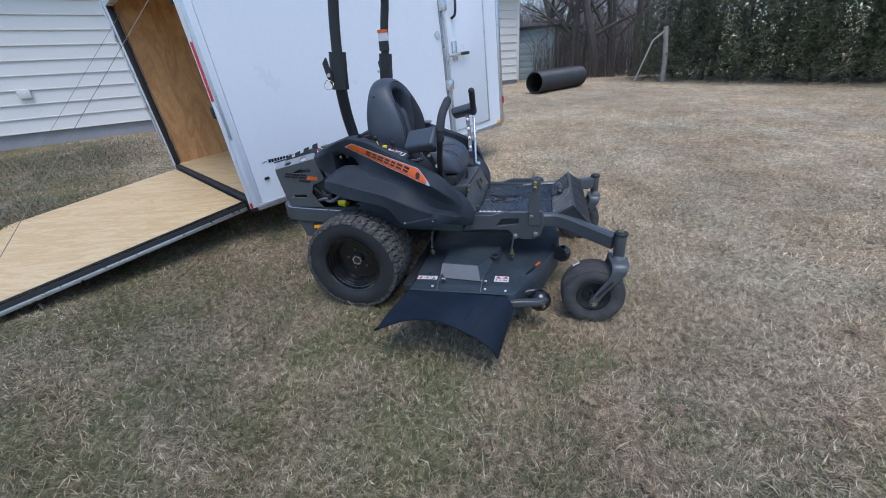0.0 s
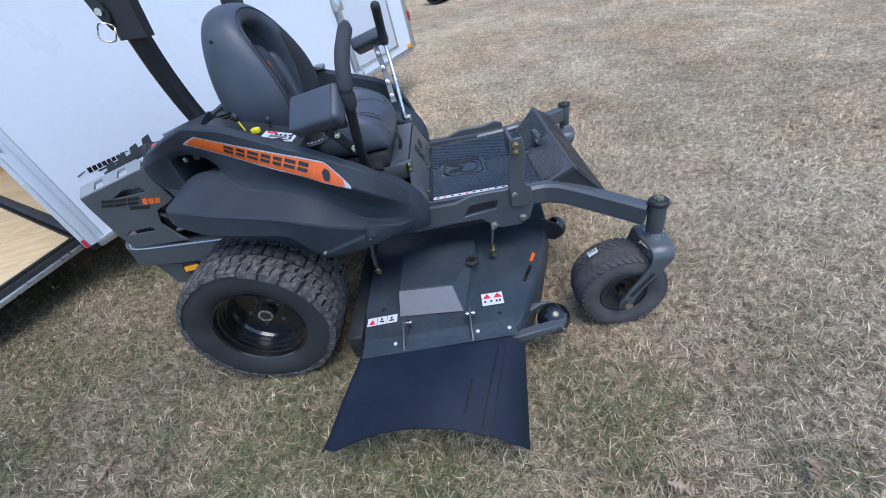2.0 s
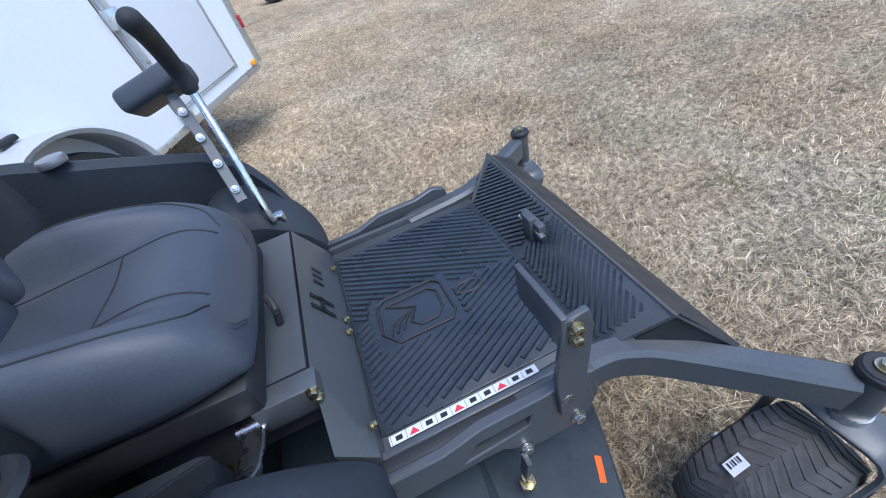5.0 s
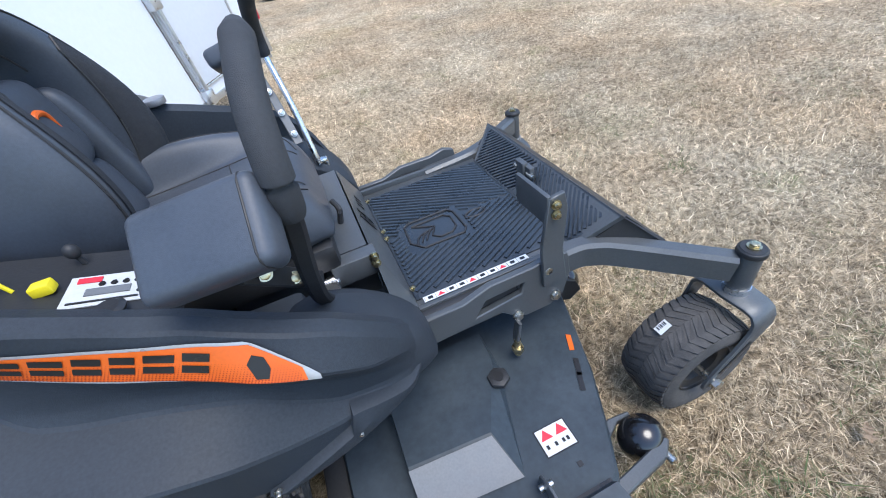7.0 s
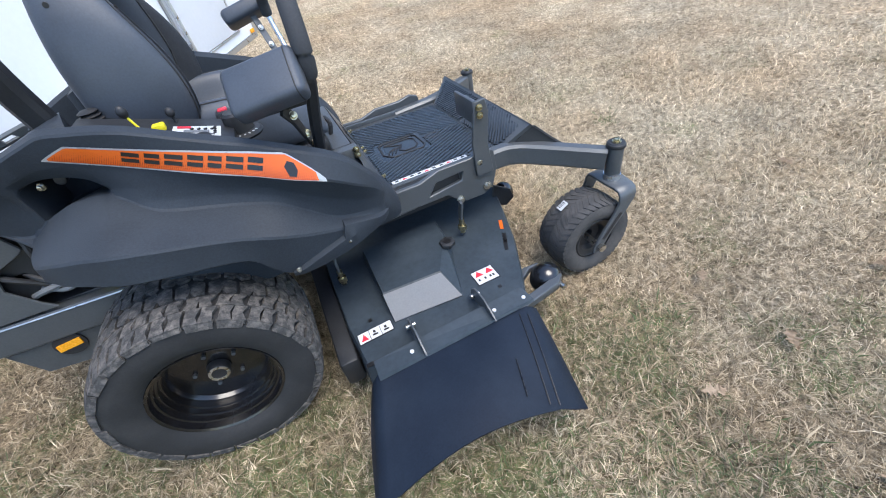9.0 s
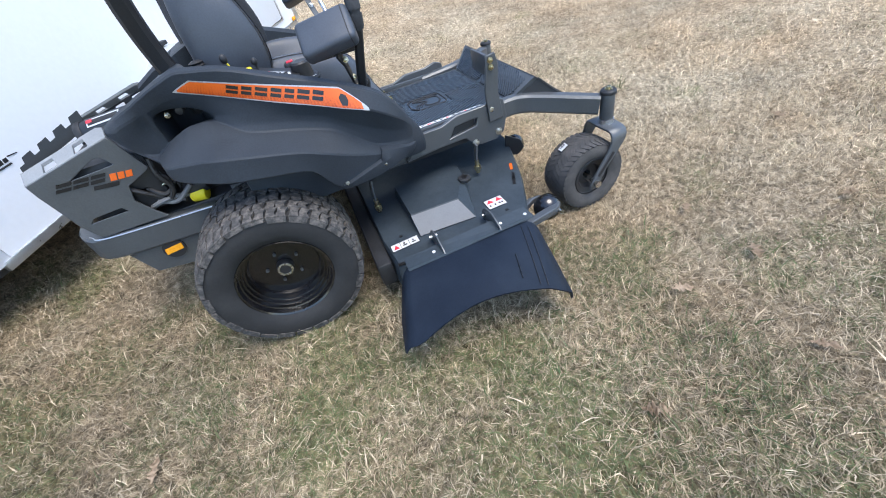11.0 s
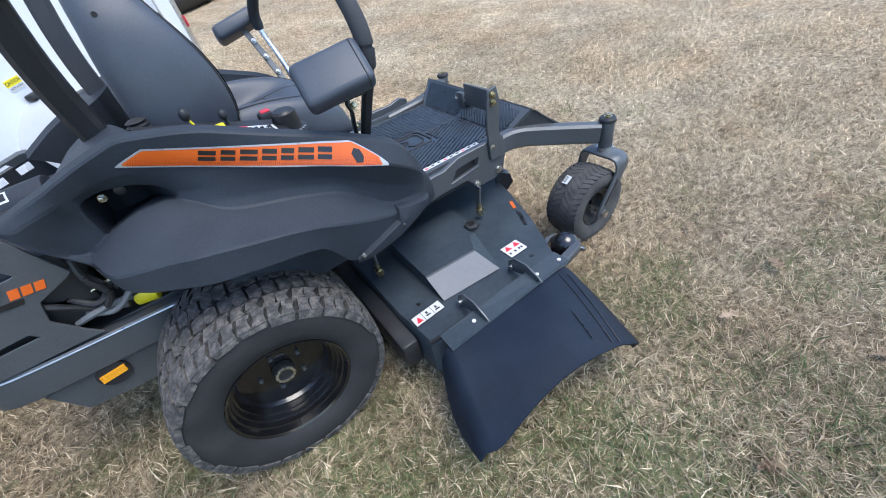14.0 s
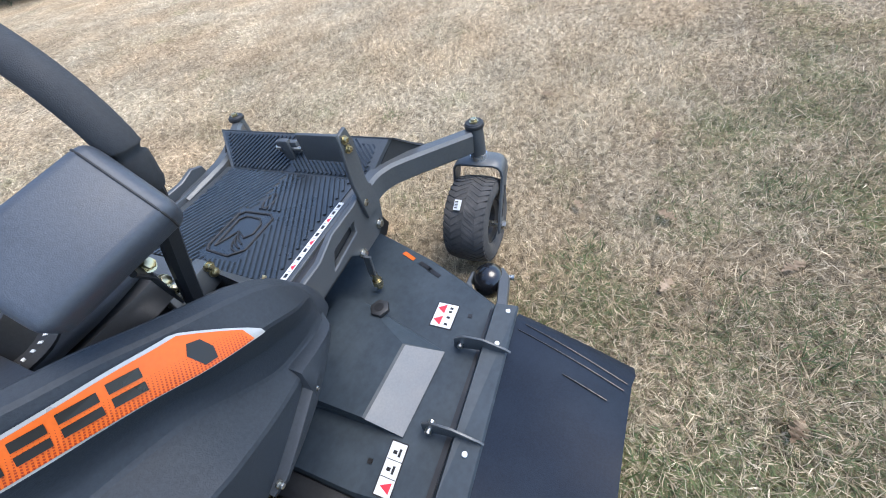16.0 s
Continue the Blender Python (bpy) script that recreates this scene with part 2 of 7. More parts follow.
CLEARCAP = make_mat("grey_cap", (0.25, 0.26, 0.28), 0.35, metal=0.5)
SKYBLUE = make_mat("pale_blue_cloth", (0.42, 0.55, 0.72), 0.7)


def wood_mat(name, light, dark, ring=7.0, grain=(1.0, 9.0, 9.0)):
    """Rotary-cut plywood: long wavering figure and fine grain."""
    mat = bpy.data.materials.new(name)
    mat.use_nodes = True
    nt = mat.node_tree
    nt.nodes.clear()
    n, l = nt.nodes.new, nt.links.new
    out, bsdf = n("ShaderNodeOutputMaterial"), n("ShaderNodeBsdfPrincipled")
    l(bsdf.outputs[0], out.inputs["Surface"])
    coord, mp = n("ShaderNodeTexCoord"), n("ShaderNodeMapping")
    l(coord.outputs["Object"], mp.inputs["Vector"])
    mp.inputs["Scale"].default_value = grain
    big, fine = n("ShaderNodeTexNoise"), n("ShaderNodeTexNoise")
    big.inputs["Scale"].default_value, big.inputs["Detail"].default_value, big.inputs["Distortion"].default_value = 0.9, 5.0, 1.8
    fine.inputs["Scale"].default_value, fine.inputs["Detail"].default_value = 14.0, 6.0
    for tex in (big, fine):
        l(mp.outputs[0], tex.inputs["Vector"])
    wave = n("ShaderNodeMath")
    wave.operation = "MULTIPLY"
    l(big.outputs["Fac"], wave.inputs[0])
    wave.inputs[1].default_value = ring
    fr = n("ShaderNodeMath")
    fr.operation = "PINGPONG"
    l(wave.outputs[0], fr.inputs[0])
    fr.inputs[1].default_value = 1.0
    mixf = n("ShaderNodeMath")
    mixf.operation = "MULTIPLY_ADD"
    l(fine.outputs["Fac"], mixf.inputs[0])
    mixf.inputs[1].default_value = 0.8
    h = n("ShaderNodeMath")
    h.operation = "MULTIPLY"
    l(fr.outputs[0], h.inputs[0])
    h.inputs[1].default_value = 0.45
    l(h.outputs[0], mixf.inputs[2])
    ramp = n("ShaderNodeValToRGB")
    ramp.color_ramp.elements[0].position, ramp.color_ramp.elements[1].position = 0.25, 0.95
    ramp.color_ramp.elements[0].color, ramp.color_ramp.elements[1].color = (*light, 1), (*dark, 1)
    l(mixf.outputs[0], ramp.inputs["Fac"])
    l(ramp.outputs["Color"], bsdf.inputs["Base Color"])
    bsdf.inputs["Roughness"].default_value = 0.55
    return mat


PLYLIGHT = wood_mat("pale_plywood", (0.68, 0.52, 0.30), (0.52, 0.35, 0.16))
PLYDARK = wood_mat("brown_plywood", (0.66, 0.39, 0.18), (0.45, 0.23, 0.09), grain=(4.0, 4.0, 1.2))

# ---- building helpers ----
def finish(bm, material, smooth=40):
    me = bpy.data.meshes.new("mesh")
    bmesh.ops.recalc_face_normals(bm, faces=bm.faces)
    bm.to_mesh(me)
    bm.free()
    me.materials.append(material)
    if smooth:
        me.polygons.foreach_set("use_smooth", [True] * len(me.polygons))
        me.set_sharp_from_angle(angle=radians(smooth))
    return me


def part(name, bm, material, parent, label="", smooth=40, subdivide=0):
    """One mesh object under a thing or a part."""
    ob = new(name, finish(bm, material, smooth))
    ob.data.name = name
    ob.parent = parent
    if label:
        ob["label"] = label
    if subdivide:
        mod = ob.modifiers.new("soften", "SUBSURF")
        mod.levels = mod.render_levels = subdivide
    return ob


def thing(name, label, category, group="", kind=""):
    return tagged(new(name), label, category, group, kind)


def bevel(bm, width, segments=2, angle=30):
    edges = [e for e in bm.edges if len(e.link_faces) == 2 and e.calc_face_angle(0) > radians(angle)]
    bmesh.ops.bevel(bm, geom=edges, offset=width, segments=segments, profile=0.5, affect="EDGES", clamp_overlap=True)
    return bm


def box(lo, hi, bev=0.0, m=None, bm=None, segments=2):
    b = bmesh.new()
    bmesh.ops.create_cube(b, size=1)
    for v in b.verts:
        v.co = Vector([lo[i] + (v.co[i] + 0.5) * (hi[i] - lo[i]) for i in range(3)])
    if bev:
        bevel(b, bev, segments)
    if m is not None:
        b.transform(m)
    return join(bm, b)


def join(bm, other):
    """Adds other to bm (or gives other if bm is None)."""
    if bm is None:
        return other
    me = bpy.data.meshes.new("joint")
    other.to_mesh(me)
    other.free()
    bm.from_mesh(me)
    bpy.data.meshes.remove(me)
    return bm


def cyl(p0, p1, r0, r1=None, seg=20, bev=0.0, bm=None):
    p0, p1 = Vector(p0), Vector(p1)
    b = bmesh.new()
    bmesh.ops.create_cone(b, cap_ends=True, segments=seg, radius1=r0, radius2=r0 if r1 is None else r1, depth=(p1 - p0).length)
    if bev:
        bevel(b, bev, 2, 50)
    b.transform(Matrix.Translation((p0 + p1) / 2) @ (p1 - p0).to_track_quat("Z", "Y").to_matrix().to_4x4())
    return join(bm, b)


def ball(c, r, seg=20, scale=(1, 1, 1), bm=None):
    b = bmesh.new()
    bmesh.ops.create_uvsphere(b, u_segments=seg, v_segments=max(8, seg * 2 // 3), radius=r)
    b.transform(Matrix.Translation(c) @ Matrix.Diagonal((*scale, 1)))
    return join(bm, b)


def loft(rings, caps=True, closed=True, bm=None):
    """A skin through rings of equally many points."""
    b = bm or bmesh.new()
    vs = [[b.verts.new(p) for p in ring] for ring in rings]
    n = len(vs[0])
    for a, c in zip(vs, vs[1:]):
        for i in range(n if closed else n - 1):
            b.faces.new((a[i], a[(i + 1) % n], c[(i + 1) % n], c[i]))
    if caps and closed:
        b.faces.new(vs[0][::-1])
        b.faces.new(vs[-1])
    return b


def smooth_path(points, steps=6):
    """A Catmull-Rom curve through points."""
    pts = [Vector(p) for p in points]
    pts = [2 * pts[0] - pts[1]] + pts + [2 * pts[-1] - pts[-2]]
    out = []
    for a, b, c, d in zip(pts, pts[1:], pts[2:], pts[3:]):
        for k in range(steps):
            t = k / steps
            out.append(0.5 * (2 * b + (c - a) * t + (2 * a - 5 * b + 4 * c - d) * t * t + (3 * b - a - 3 * c + d) * t ** 3))
    return out + [pts[-2]]


def sweep(points, radius, seg=12, shape=None, up=(0, 0, 1), bm=None):
    """A tube along points. radius: one, or one a point. shape: a cross-section of (side, up) pairs in place of a circle."""
    pts = [Vector(p) for p in points]
    shape = shape or [(math.cos(2 * math.pi * i / seg), math.sin(2 * math.pi * i / seg)) for i in range(seg)]
    rings = []
    for i, p in enumerate(pts):
        way = (pts[min(i + 1, len(pts) - 1)] - pts[max(i - 1, 0)]).normalized()
        side = way.cross(Vector(up))
        side = side.normalized() if side.length > 1e-4 else Vector((1, 0, 0))
        top = side.cross(way)
        r = radius[i] if isinstance(radius, (list, tuple)) else radius
        rings.append([p + side * s * r + top * u * r for s, u in shape])
    return loft(rings, bm=bm)


def rect(w, h, c=0.004):
    """A rectangular tube's outline with cut corners, for sweep with radius 1."""
    w, h = w / 2, h / 2
    return [(w, -h + c), (w, h - c), (w - c, h), (-w + c, h), (-w, h - c), (-w, -h + c), (-w + c, -h), (w - c, -h)]


def slab(points, thick, axis="y", at=0.0, bev=0.0, holes=(), bm=None):
    """A plate cut to an outline: points in the plane across axis, between at and at + thick."""
    order = {"x": (1, 2, 0), "y": (0, 2, 1), "z": (0, 1, 2)}[axis]

    def place(p, d):
        v = [0.0, 0.0, 0.0]
        v[order[0]], v[order[1]], v[order[2]] = p[0], p[1], d
        return v

    b = bmesh.new()
    if holes:
        edges = []
        for outline in (points, *holes):
            vs = [b.verts.new(place(p, at)) for p in outline]
            edges += [b.edges.new((vs[i - 1], vs[i])) for i in range(len(vs))]
        bmesh.ops.triangle_fill(b, use_beauty=True, use_dissolve=False, edges=edges)
    else:
        b.faces.new([b.verts.new(place(p, at)) for p in points])
    geom = bmesh.ops.extrude_face_region(b, geom=list(b.faces))["geom"]
    shift = Vector(place((0, 0), thick))
    for v in geom:
        if isinstance(v, bmesh.types.BMVert):
            v.co += shift
    bmesh.ops.recalc_face_normals(b, faces=b.faces)
    if bev:
        bevel(b, bev, 1)
    return join(bm, b)


def lathe(profile, centre, axis="y", seg=48, bm=None):
    """A turned shape: profile of (radius, along) pairs round an axis through centre, closed on itself."""
    rings = []
    for k in range(seg):
        a = 2 * math.pi * k / seg
        c, s = math.cos(a), math.sin(a)
        ring = []
        for r, d in profile:
            p = {"y": (r * c, d, r * s), "z": (r * c, r * s, d), "x": (d, r * c, r * s)}[axis]
            ring.append(Vector(centre) + Vector(p))
        rings.append(ring)
    rings.append(rings[0])
    b = loft(rings, caps=False)
    bmesh.ops.remove_doubles(b, verts=b.verts, dist=1e-5)
    return join(bm, b)


def mirrored(bm):
    b = bm.copy()
    for v in b.verts:
        v.co.y = -v.co.y
    bmesh.ops.reverse_faces(b, faces=b.faces)
    return b


def patch(corners, lift=0.002, n=8, bm=None):
    """A thin four-cornered sticker, bowed over nothing: corners in order, lifted along its normal."""
    c = [Vector(p) for p in corners]
    nrm = (c[1] - c[0]).cross(c[3] - c[0]).normalized()
    b = bmesh.new()
    lo = [b.verts.new(p) for p in c]
    hi = [b.verts.new(p + nrm * lift) for p in c]
    b.faces.new(hi)
    b.faces.new(lo[::-1])
    for i in range(4):
        b.faces.new((lo[i], lo[(i + 1) % 4], hi[(i + 1) % 4], hi[i]))
    return join(bm, b)


def rise(x, y):
    """The lawn's height: level round the mower, rising towards the house."""
    d = -0.5 * x + 0.866 * y - 0.4
    return np.where(d > 0, 0.62 * (1 - np.exp(-np.maximum(d, 0) * 0.1 / 0.62 * (np.maximum(d, 0) / (np.maximum(d, 0) + 0.5)))), 0.0)


def bumps(x, y):
    return 0.010 * np.sin(2.3 * x + 0.7 * y) * np.sin(1.9 * y - 0.6 * x) + 0.005 * np.sin(7.1 * x + 2 * y) * np.cos(6.3 * y)


def words(text, size, m, material, name, parent, depth=0.0006):
    """Raised lettering in the built-in font."""
    cu = bpy.data.curves.new(name, "FONT")
    cu.body, cu.size, cu.extrude = text, size, depth
    cu.align_x, cu.align_y = "CENTER", "CENTER"
    tmp = bpy.data.objects.new("tmp", cu)
    scene.collection.objects.link(tmp)
    bpy.context.view_layer.update()
    me = bpy.data.meshes.new_from_object(tmp.evaluated_get(bpy.context.evaluated_depsgraph_get()))
    bpy.data.objects.remove(tmp)
    me.transform(m)
    me.materials.clear()
    me.materials.append(material)
    ob = new(name, me)
    ob.parent = parent
    return ob

# ---- ground ----
def make_ground():
    k = np.linspace(-1, 1, 161)
    grow = lambda s, mid: mid + 9 * s + 420 * np.sign(s) * np.abs(s) ** 7
    xs, ys = grow(k, 1.0), grow(k, 1.0)
    X, Y = np.meshgrid(xs, ys)
    Zs = rise(X, Y) + bumps(X, Y) * (np.hypot(X, Y) < 14)
    verts = np.stack([X, Y, Zs], -1).reshape(-1, 3)
    n = len(k)
    i = (np.arange(n - 1)[:, None] * n + np.arange(n - 1)).ravel()
    faces = np.stack([i, i + 1, i + n + 1, i + n], -1)
    me = bpy.data.meshes.new("ground")
    me.from_pydata(verts.tolist(), [], faces.tolist())
    me.polygons.foreach_set("use_smooth", [True] * len(me.polygons))
    mat = bpy.data.materials.new("dormant_lawn_thatch")
    mat.use_nodes = True
    nt = mat.node_tree
    nt.nodes.clear()
    nn, l = nt.nodes.new, nt.links.new
    out, bsdf = nn("ShaderNodeOutputMaterial"), nn("ShaderNodeBsdfPrincipled")
    l(bsdf.outputs[0], out.inputs["Surface"])
    coord = nn("ShaderNodeTexCoord")
    texs = []
    for scale, d, r in ((30, 6, 0.75), (120, 5, 0.75), (9, 5, 0.7)):
        t = nn("ShaderNodeTexNoise")
        t.inputs["Scale"].default_value, t.inputs["Detail"].default_value, t.inputs["Roughness"].default_value = scale, d, r
        t.inputs["Distortion"].default_value = 0.6
        l(coord.outputs["Object"], t.inputs["Vector"])
        texs.append(t)

    def weigh(a, wa, b):
        m = nn("ShaderNodeMath")
        m.operation = "MULTIPLY_ADD"
        l(a, m.inputs[0])
        m.inputs[1].default_value = wa
        if isinstance(b, float):
            m.inputs[2].default_value = b
        else:
            l(b, m.inputs[2])
        return m.outputs[0]

    fibre = weigh(texs[1].outputs["Fac"], 0.42, weigh(texs[0].outputs["Fac"], 0.38, weigh(texs[2].outputs["Fac"], 0.20, 0.0)))
    green_here, warm_here, tone_here = lawn_nodes(nt, coord)
    straw = nn("ShaderNodeValToRGB")
    straw.color_ramp.elements[0].position, straw.color_ramp.elements[1].position = 0.37, 0.61
    straw.color_ramp.elements[0].color, straw.color_ramp.elements[1].color = (0.042, 0.032, 0.021, 1), (0.62, 0.525, 0.38, 1)
    straw.color_ramp.elements.new(0.48).color = (0.25, 0.203, 0.138, 1)
    l(fibre, straw.inputs["Fac"])
    tint = nn("ShaderNodeMix")
    tint.data_type, tint.blend_type = "RGBA", "MULTIPLY"
    l(warm_here, tint.inputs["Factor"])
    l(straw.outputs["Color"], tint.inputs["A"])
    tint.inputs["B"].default_value = (1.0, 0.91, 0.83, 1)
    leafy = nn("ShaderNodeMix")
    leafy.data_type, leafy.blend_type = "RGBA", "MULTIPLY"
    l(weigh(green_here, 0.75, 0.0), leafy.inputs["Factor"])
    l(tint.outputs["Result"], leafy.inputs["A"])
    leafy.inputs["B"].default_value = (0.55, 0.66, 0.42, 1)
    sc = nn("ShaderNodeVectorMath")
    sc.operation = "SCALE"
    l(leafy.outputs["Result"], sc.inputs[0])
    l(tone_here, sc.inputs["Scale"])
    l(sc.outputs[0], bsdf.inputs["Base Color"])
    bsdf.inputs["Roughness"].default_value = 0.95
    bsdf.inputs["Specular IOR Level"].default_value = 0.1
    bp = nn("ShaderNodeBump")
    bp.inputs["Strength"].default_value, bp.inputs["Distance"].default_value = 1.0, 0.03
    l(fibre, bp.inputs["Height"])
    l(bp.outputs[0], bsdf.inputs["Normal"])
    me.materials.append(mat)
    return tagged(new("ground", me), "dormant tan winter lawn, rising gently towards the house", "lawn", kind="structure")


make_ground()


def grass_field(name, boxes, seed, height, width, mat, label, lean=0.9):
    """Bent tapering blades, joined: boxes of (x0, x1, y0, y1, blades a square metre)."""
    rng = np.random.default_rng(seed)
    px, py, pd = [], [], []
    for x0, x1, y0, y1, dens, cx, cy, reach, broad in boxes:
        k = int((x1 - x0) * (y1 - y0) * dens)
        x, y = rng.uniform(x0, x1, k), rng.uniform(y0, y1, k)
        # thin out smoothly away from the middle of the patch
        keep = 1 / (1 + (np.hypot((x - cx) * 0.8, y - cy) / reach) ** 3.5)
        ok = rng.uniform(0, 1, k) < keep
        px.append(x[ok])
        py.append(y[ok])
        pd.append(np.minimum(keep[ok] ** -0.2, 1.8) * broad)
    px, py, pd = np.concatenate(px), np.concatenate(py), np.concatenate(pd)
    # tufts: draw the blades together a little
    cell = 0.055
    cx, cy = np.round(px / cell) * cell, np.round(py / cell) * cell
    pull = rng.uniform(0, 0.75, len(px))
    px, py = px + (cx + rng.normal(0, 0.012, len(px)) - px) * pull, py + (cy + rng.normal(0, 0.012, len(px)) - py) * pull
    n = len(px)
    base = np.stack([px, py, rise(px, py) + bumps(px, py) - 0.004], -1)
    tuft = np.sin(px * 3.1 + 1.3 * py) * np.sin(py * 2.7 - 0.9 * px) * 0.25 + 1
    h = rng.gamma(9, 1 / 9, n) * height * tuft * pd ** 0.4
    yaw = rng.uniform(0, 2 * np.pi, n)
    way = np.stack([np.cos(yaw), np.sin(yaw), np.zeros(n)], -1)
    side = np.stack([-np.sin(yaw), np.cos(yaw), np.zeros(n)], -1)
    tilt = np.clip(rng.normal(lean, 0.33, n), 0.15, 1.52)
    bend = rng.uniform(0.0, 0.55, n)
    w = (width * pd * rng.uniform(0.6, 1.3, n))[:, None]
    up = np.array([0, 0, 1.0])
    curl = rng.normal(0, 0.55, n)
    way2 = np.stack([np.cos(yaw + curl), np.sin(yaw + curl), np.zeros(n)], -1)
    mid = base + (h * 0.42)[:, None] * (np.sin(tilt)[:, None] * way + np.cos(tilt)[:, None] * up)
    t2 = np.minimum(tilt + bend, 1.75)
    tip = mid + (h * 0.58)[:, None] * (np.sin(t2)[:, None] * way2 + np.cos(t2)[:, None] * up)
    verts = np.stack([base, mid + side * w, mid - side * w, tip], 1).reshape(-1, 3)
    k = np.arange(n) * 4
    loops = np.stack([k, k + 1, k + 2, k + 2, k + 1, k + 3], 1).ravel()
    starts = (np.arange(n) * 6)[:, None] + np.array([0, 3])
    me = bpy.data.meshes.new(name)
    me.vertices.add(len(verts))
    me.vertices.foreach_set("co", verts.ravel())
    me.loops.add(len(loops))
    me.loops.foreach_set("vertex_index", loops.astype(np.int32))
    me.polygons.add(2 * n)
    me.polygons.foreach_set("loop_start", starts.ravel().astype(np.int32))
    me.update(calc_edges=True)
    me.validate()
    me.materials.append(mat)
    return tagged(new(name, me), label, "grass", kind="stuff")


STRAW = grass_mat("straw_blades", [(0.075, 0.055, 0.032), (0.31, 0.252, 0.162), (0.58, 0.490, 0.338), (0.17, 0.135, 0.083), (0.48, 0.400, 0.268), (0.76, 0.670, 0.490)], (0.130, 0.150, 0.062), 0.54)

# ---- trailer ----
def make_trailer():
    """Enclosed trailer, in its own axes: x from the rear end forwards, y to its left, z up from its lower edge."""
    L, W, H = 3.40, 2.75, 2.0
    root = thing("enclosed_trailer", "white enclosed cargo trailer, rear ramp door lowered onto the lawn", "trailer")
    m = pose(-1.28, 0.20, 0.355, 0, -4.0, 57.5)

    def add(name, bm, mat, label="", parent=root, smooth=40):
        bm.transform(m)
        return part(name, bm, mat, parent, label, smooth)

    # right side skin with the doorway left open, in three pieces of one sheet
    bm = box((0.05, 0.0, 0.0), (2.42, 0.03, H))
    box((3.16, 0.0, 0.0), (L, 0.03, H), bm=bm)
    box((2.42, 0.0, 0.0), (3.16, 0.03, 0.075), bm=bm)
    box((2.42, 0.0, 1.90), (3.16, 0.03, H), bm=bm)
    add("side_wall", bm, WHITEPAINT)
    add("side_wall", box((0.05, W - 0.03, 0.0), (L, W, H)), WHITEPAINT)
    add("front_wall", box((L, 0.0, 0.0), (L + 0.03, W, H)), WHITEPAINT)
    add("roof", box((0.0, 0.0, H), (L + 0.03, W, H + 0.04), 0.01), WHITEPAINT)
    add("floor_panel", box((0.02, 0.05, 0.03), (L, W - 0.05, 0.07)), PLYLIGHT, "pale plywood floor")
    add("wall_lining", box((0.06, W - 0.055, 0.07), (L - 0.01, W - 0.032, H - 0.02)), PLYDARK, "brown plywood inner wall")
    add("wall_lining", box((L - 0.03, 0.05, 0.07), (L - 0.005, W - 0.06, H - 0.02)), PLYDARK, "brown plywood inner wall")
    add("wall_lining", box((0.06, 0.034, 0.07), (2.40, 0.05, H - 0.02)), PLYDARK, "brown plywood inner wall")
    # lower rails and trims
    add("bottom_rail", box((0.0, -0.008, -0.035), (L, 0.022, 0.012), 0.004), ALUMINIUM, "bare aluminium lower edge trim")
    add("bottom_rail", box((0.0, W - 0.022, -0.035), (L, W + 0.008, 0.012), 0.004), ALUMINIUM, "bare aluminium lower edge trim")
    add("corner_trim", box((L - 0.02, -0.012, 0.0), (L + 0.045, 0.03, H), 0.006), ALUMINIUM, "bare aluminium corner trim")
    for y0, y1 in ((0.0, 0.062), (W - 0.062, W)):
        add("rear_post", box((-0.03, y0, 0.0), (0.05, y1, H), 0.01), WHITEPAINT)
        inner = (y1, y1 + 0.016) if y0 == 0 else (y0 - 0.03, y0)
        add("door_seal", box((-0.02, inner[0], 0.04), (0.04, inner[1], H - 0.05), 0.008), BLACKTRIM, "black rubber door seal")
    add("corner_trim", box((-0.036, -0.012, 0.0), (0.012, 0.012, H), 0.005), WHITEPAINT, "white corner trim")
    add("door_bar", cyl((-0.045, 0.012, 0.45), (-0.045, 0.012, H - 0.1), 0.012), ALUMINIUM, "bare metal lock bar")
    add("door_bar", cyl((-0.045, W - 0.012, 0.35), (-0.045, W - 0.012, H - 0.1), 0.012), ALUMINIUM, "bare metal lock bar")
    add("rear_flange", box((-0.060, -0.006, 0.0), (-0.037, 0.010, H), 0.002), WHITEPAINT, "white folded door flange")
    add("rear_flange", box((-0.020, W + 0.001, 0.0), (0.0, W + 0.034, H), 0.002), WHITEPAINT, "white folded door flange")
    add("hinge_strip", box((-0.033, -0.0155, 0.58), (-0.010, -0.0125, H - 0.05)), ALUMINIUM, "bare aluminium hinge strip")
    for z0, z1, mat, lab in ((0.0, 0.05, REDTAPE, "red reflective strip"), (0.05, 0.42, LABELWHITE, "white reflective strip"), (0.87, 1.27, REDTAPE, "red reflective strip"), (1.27, 1.62, LABELWHITE, "white reflective strip")):
        add("reflective_tape", box((-0.058, -0.0085, z0), (-0.040, -0.0065, z1)), mat, lab)
        add("reflective_tape", box((-0.0235, W - 0.002, z0 + 0.05), (-0.0205, W + 0.032, z1 + 0.10)), mat, lab)
    for z in (0.79, 1.55):
        add("latch", box((-0.075, 0.015, z - 0.045), (-0.036, 0.055, z + 0.045), 0.010), BLACKTRIM, "black latch handle")
        add("latch", box((-0.065, W - 0.05, z - 0.05), (-0.036, W - 0.005, z + 0.05), 0.010), ALUMINIUM, "bare metal latch")
    add("rear_sill", box((-0.03, 0.062, -0.06), (0.05, W - 0.062, 0.062), 0.01), BLACKTRIM, "black rear sill")
    add("rear_header", box((-0.03, 0.062, H - 0.16), (0.05, W - 0.062, H), 0.01), WHITEPAINT)
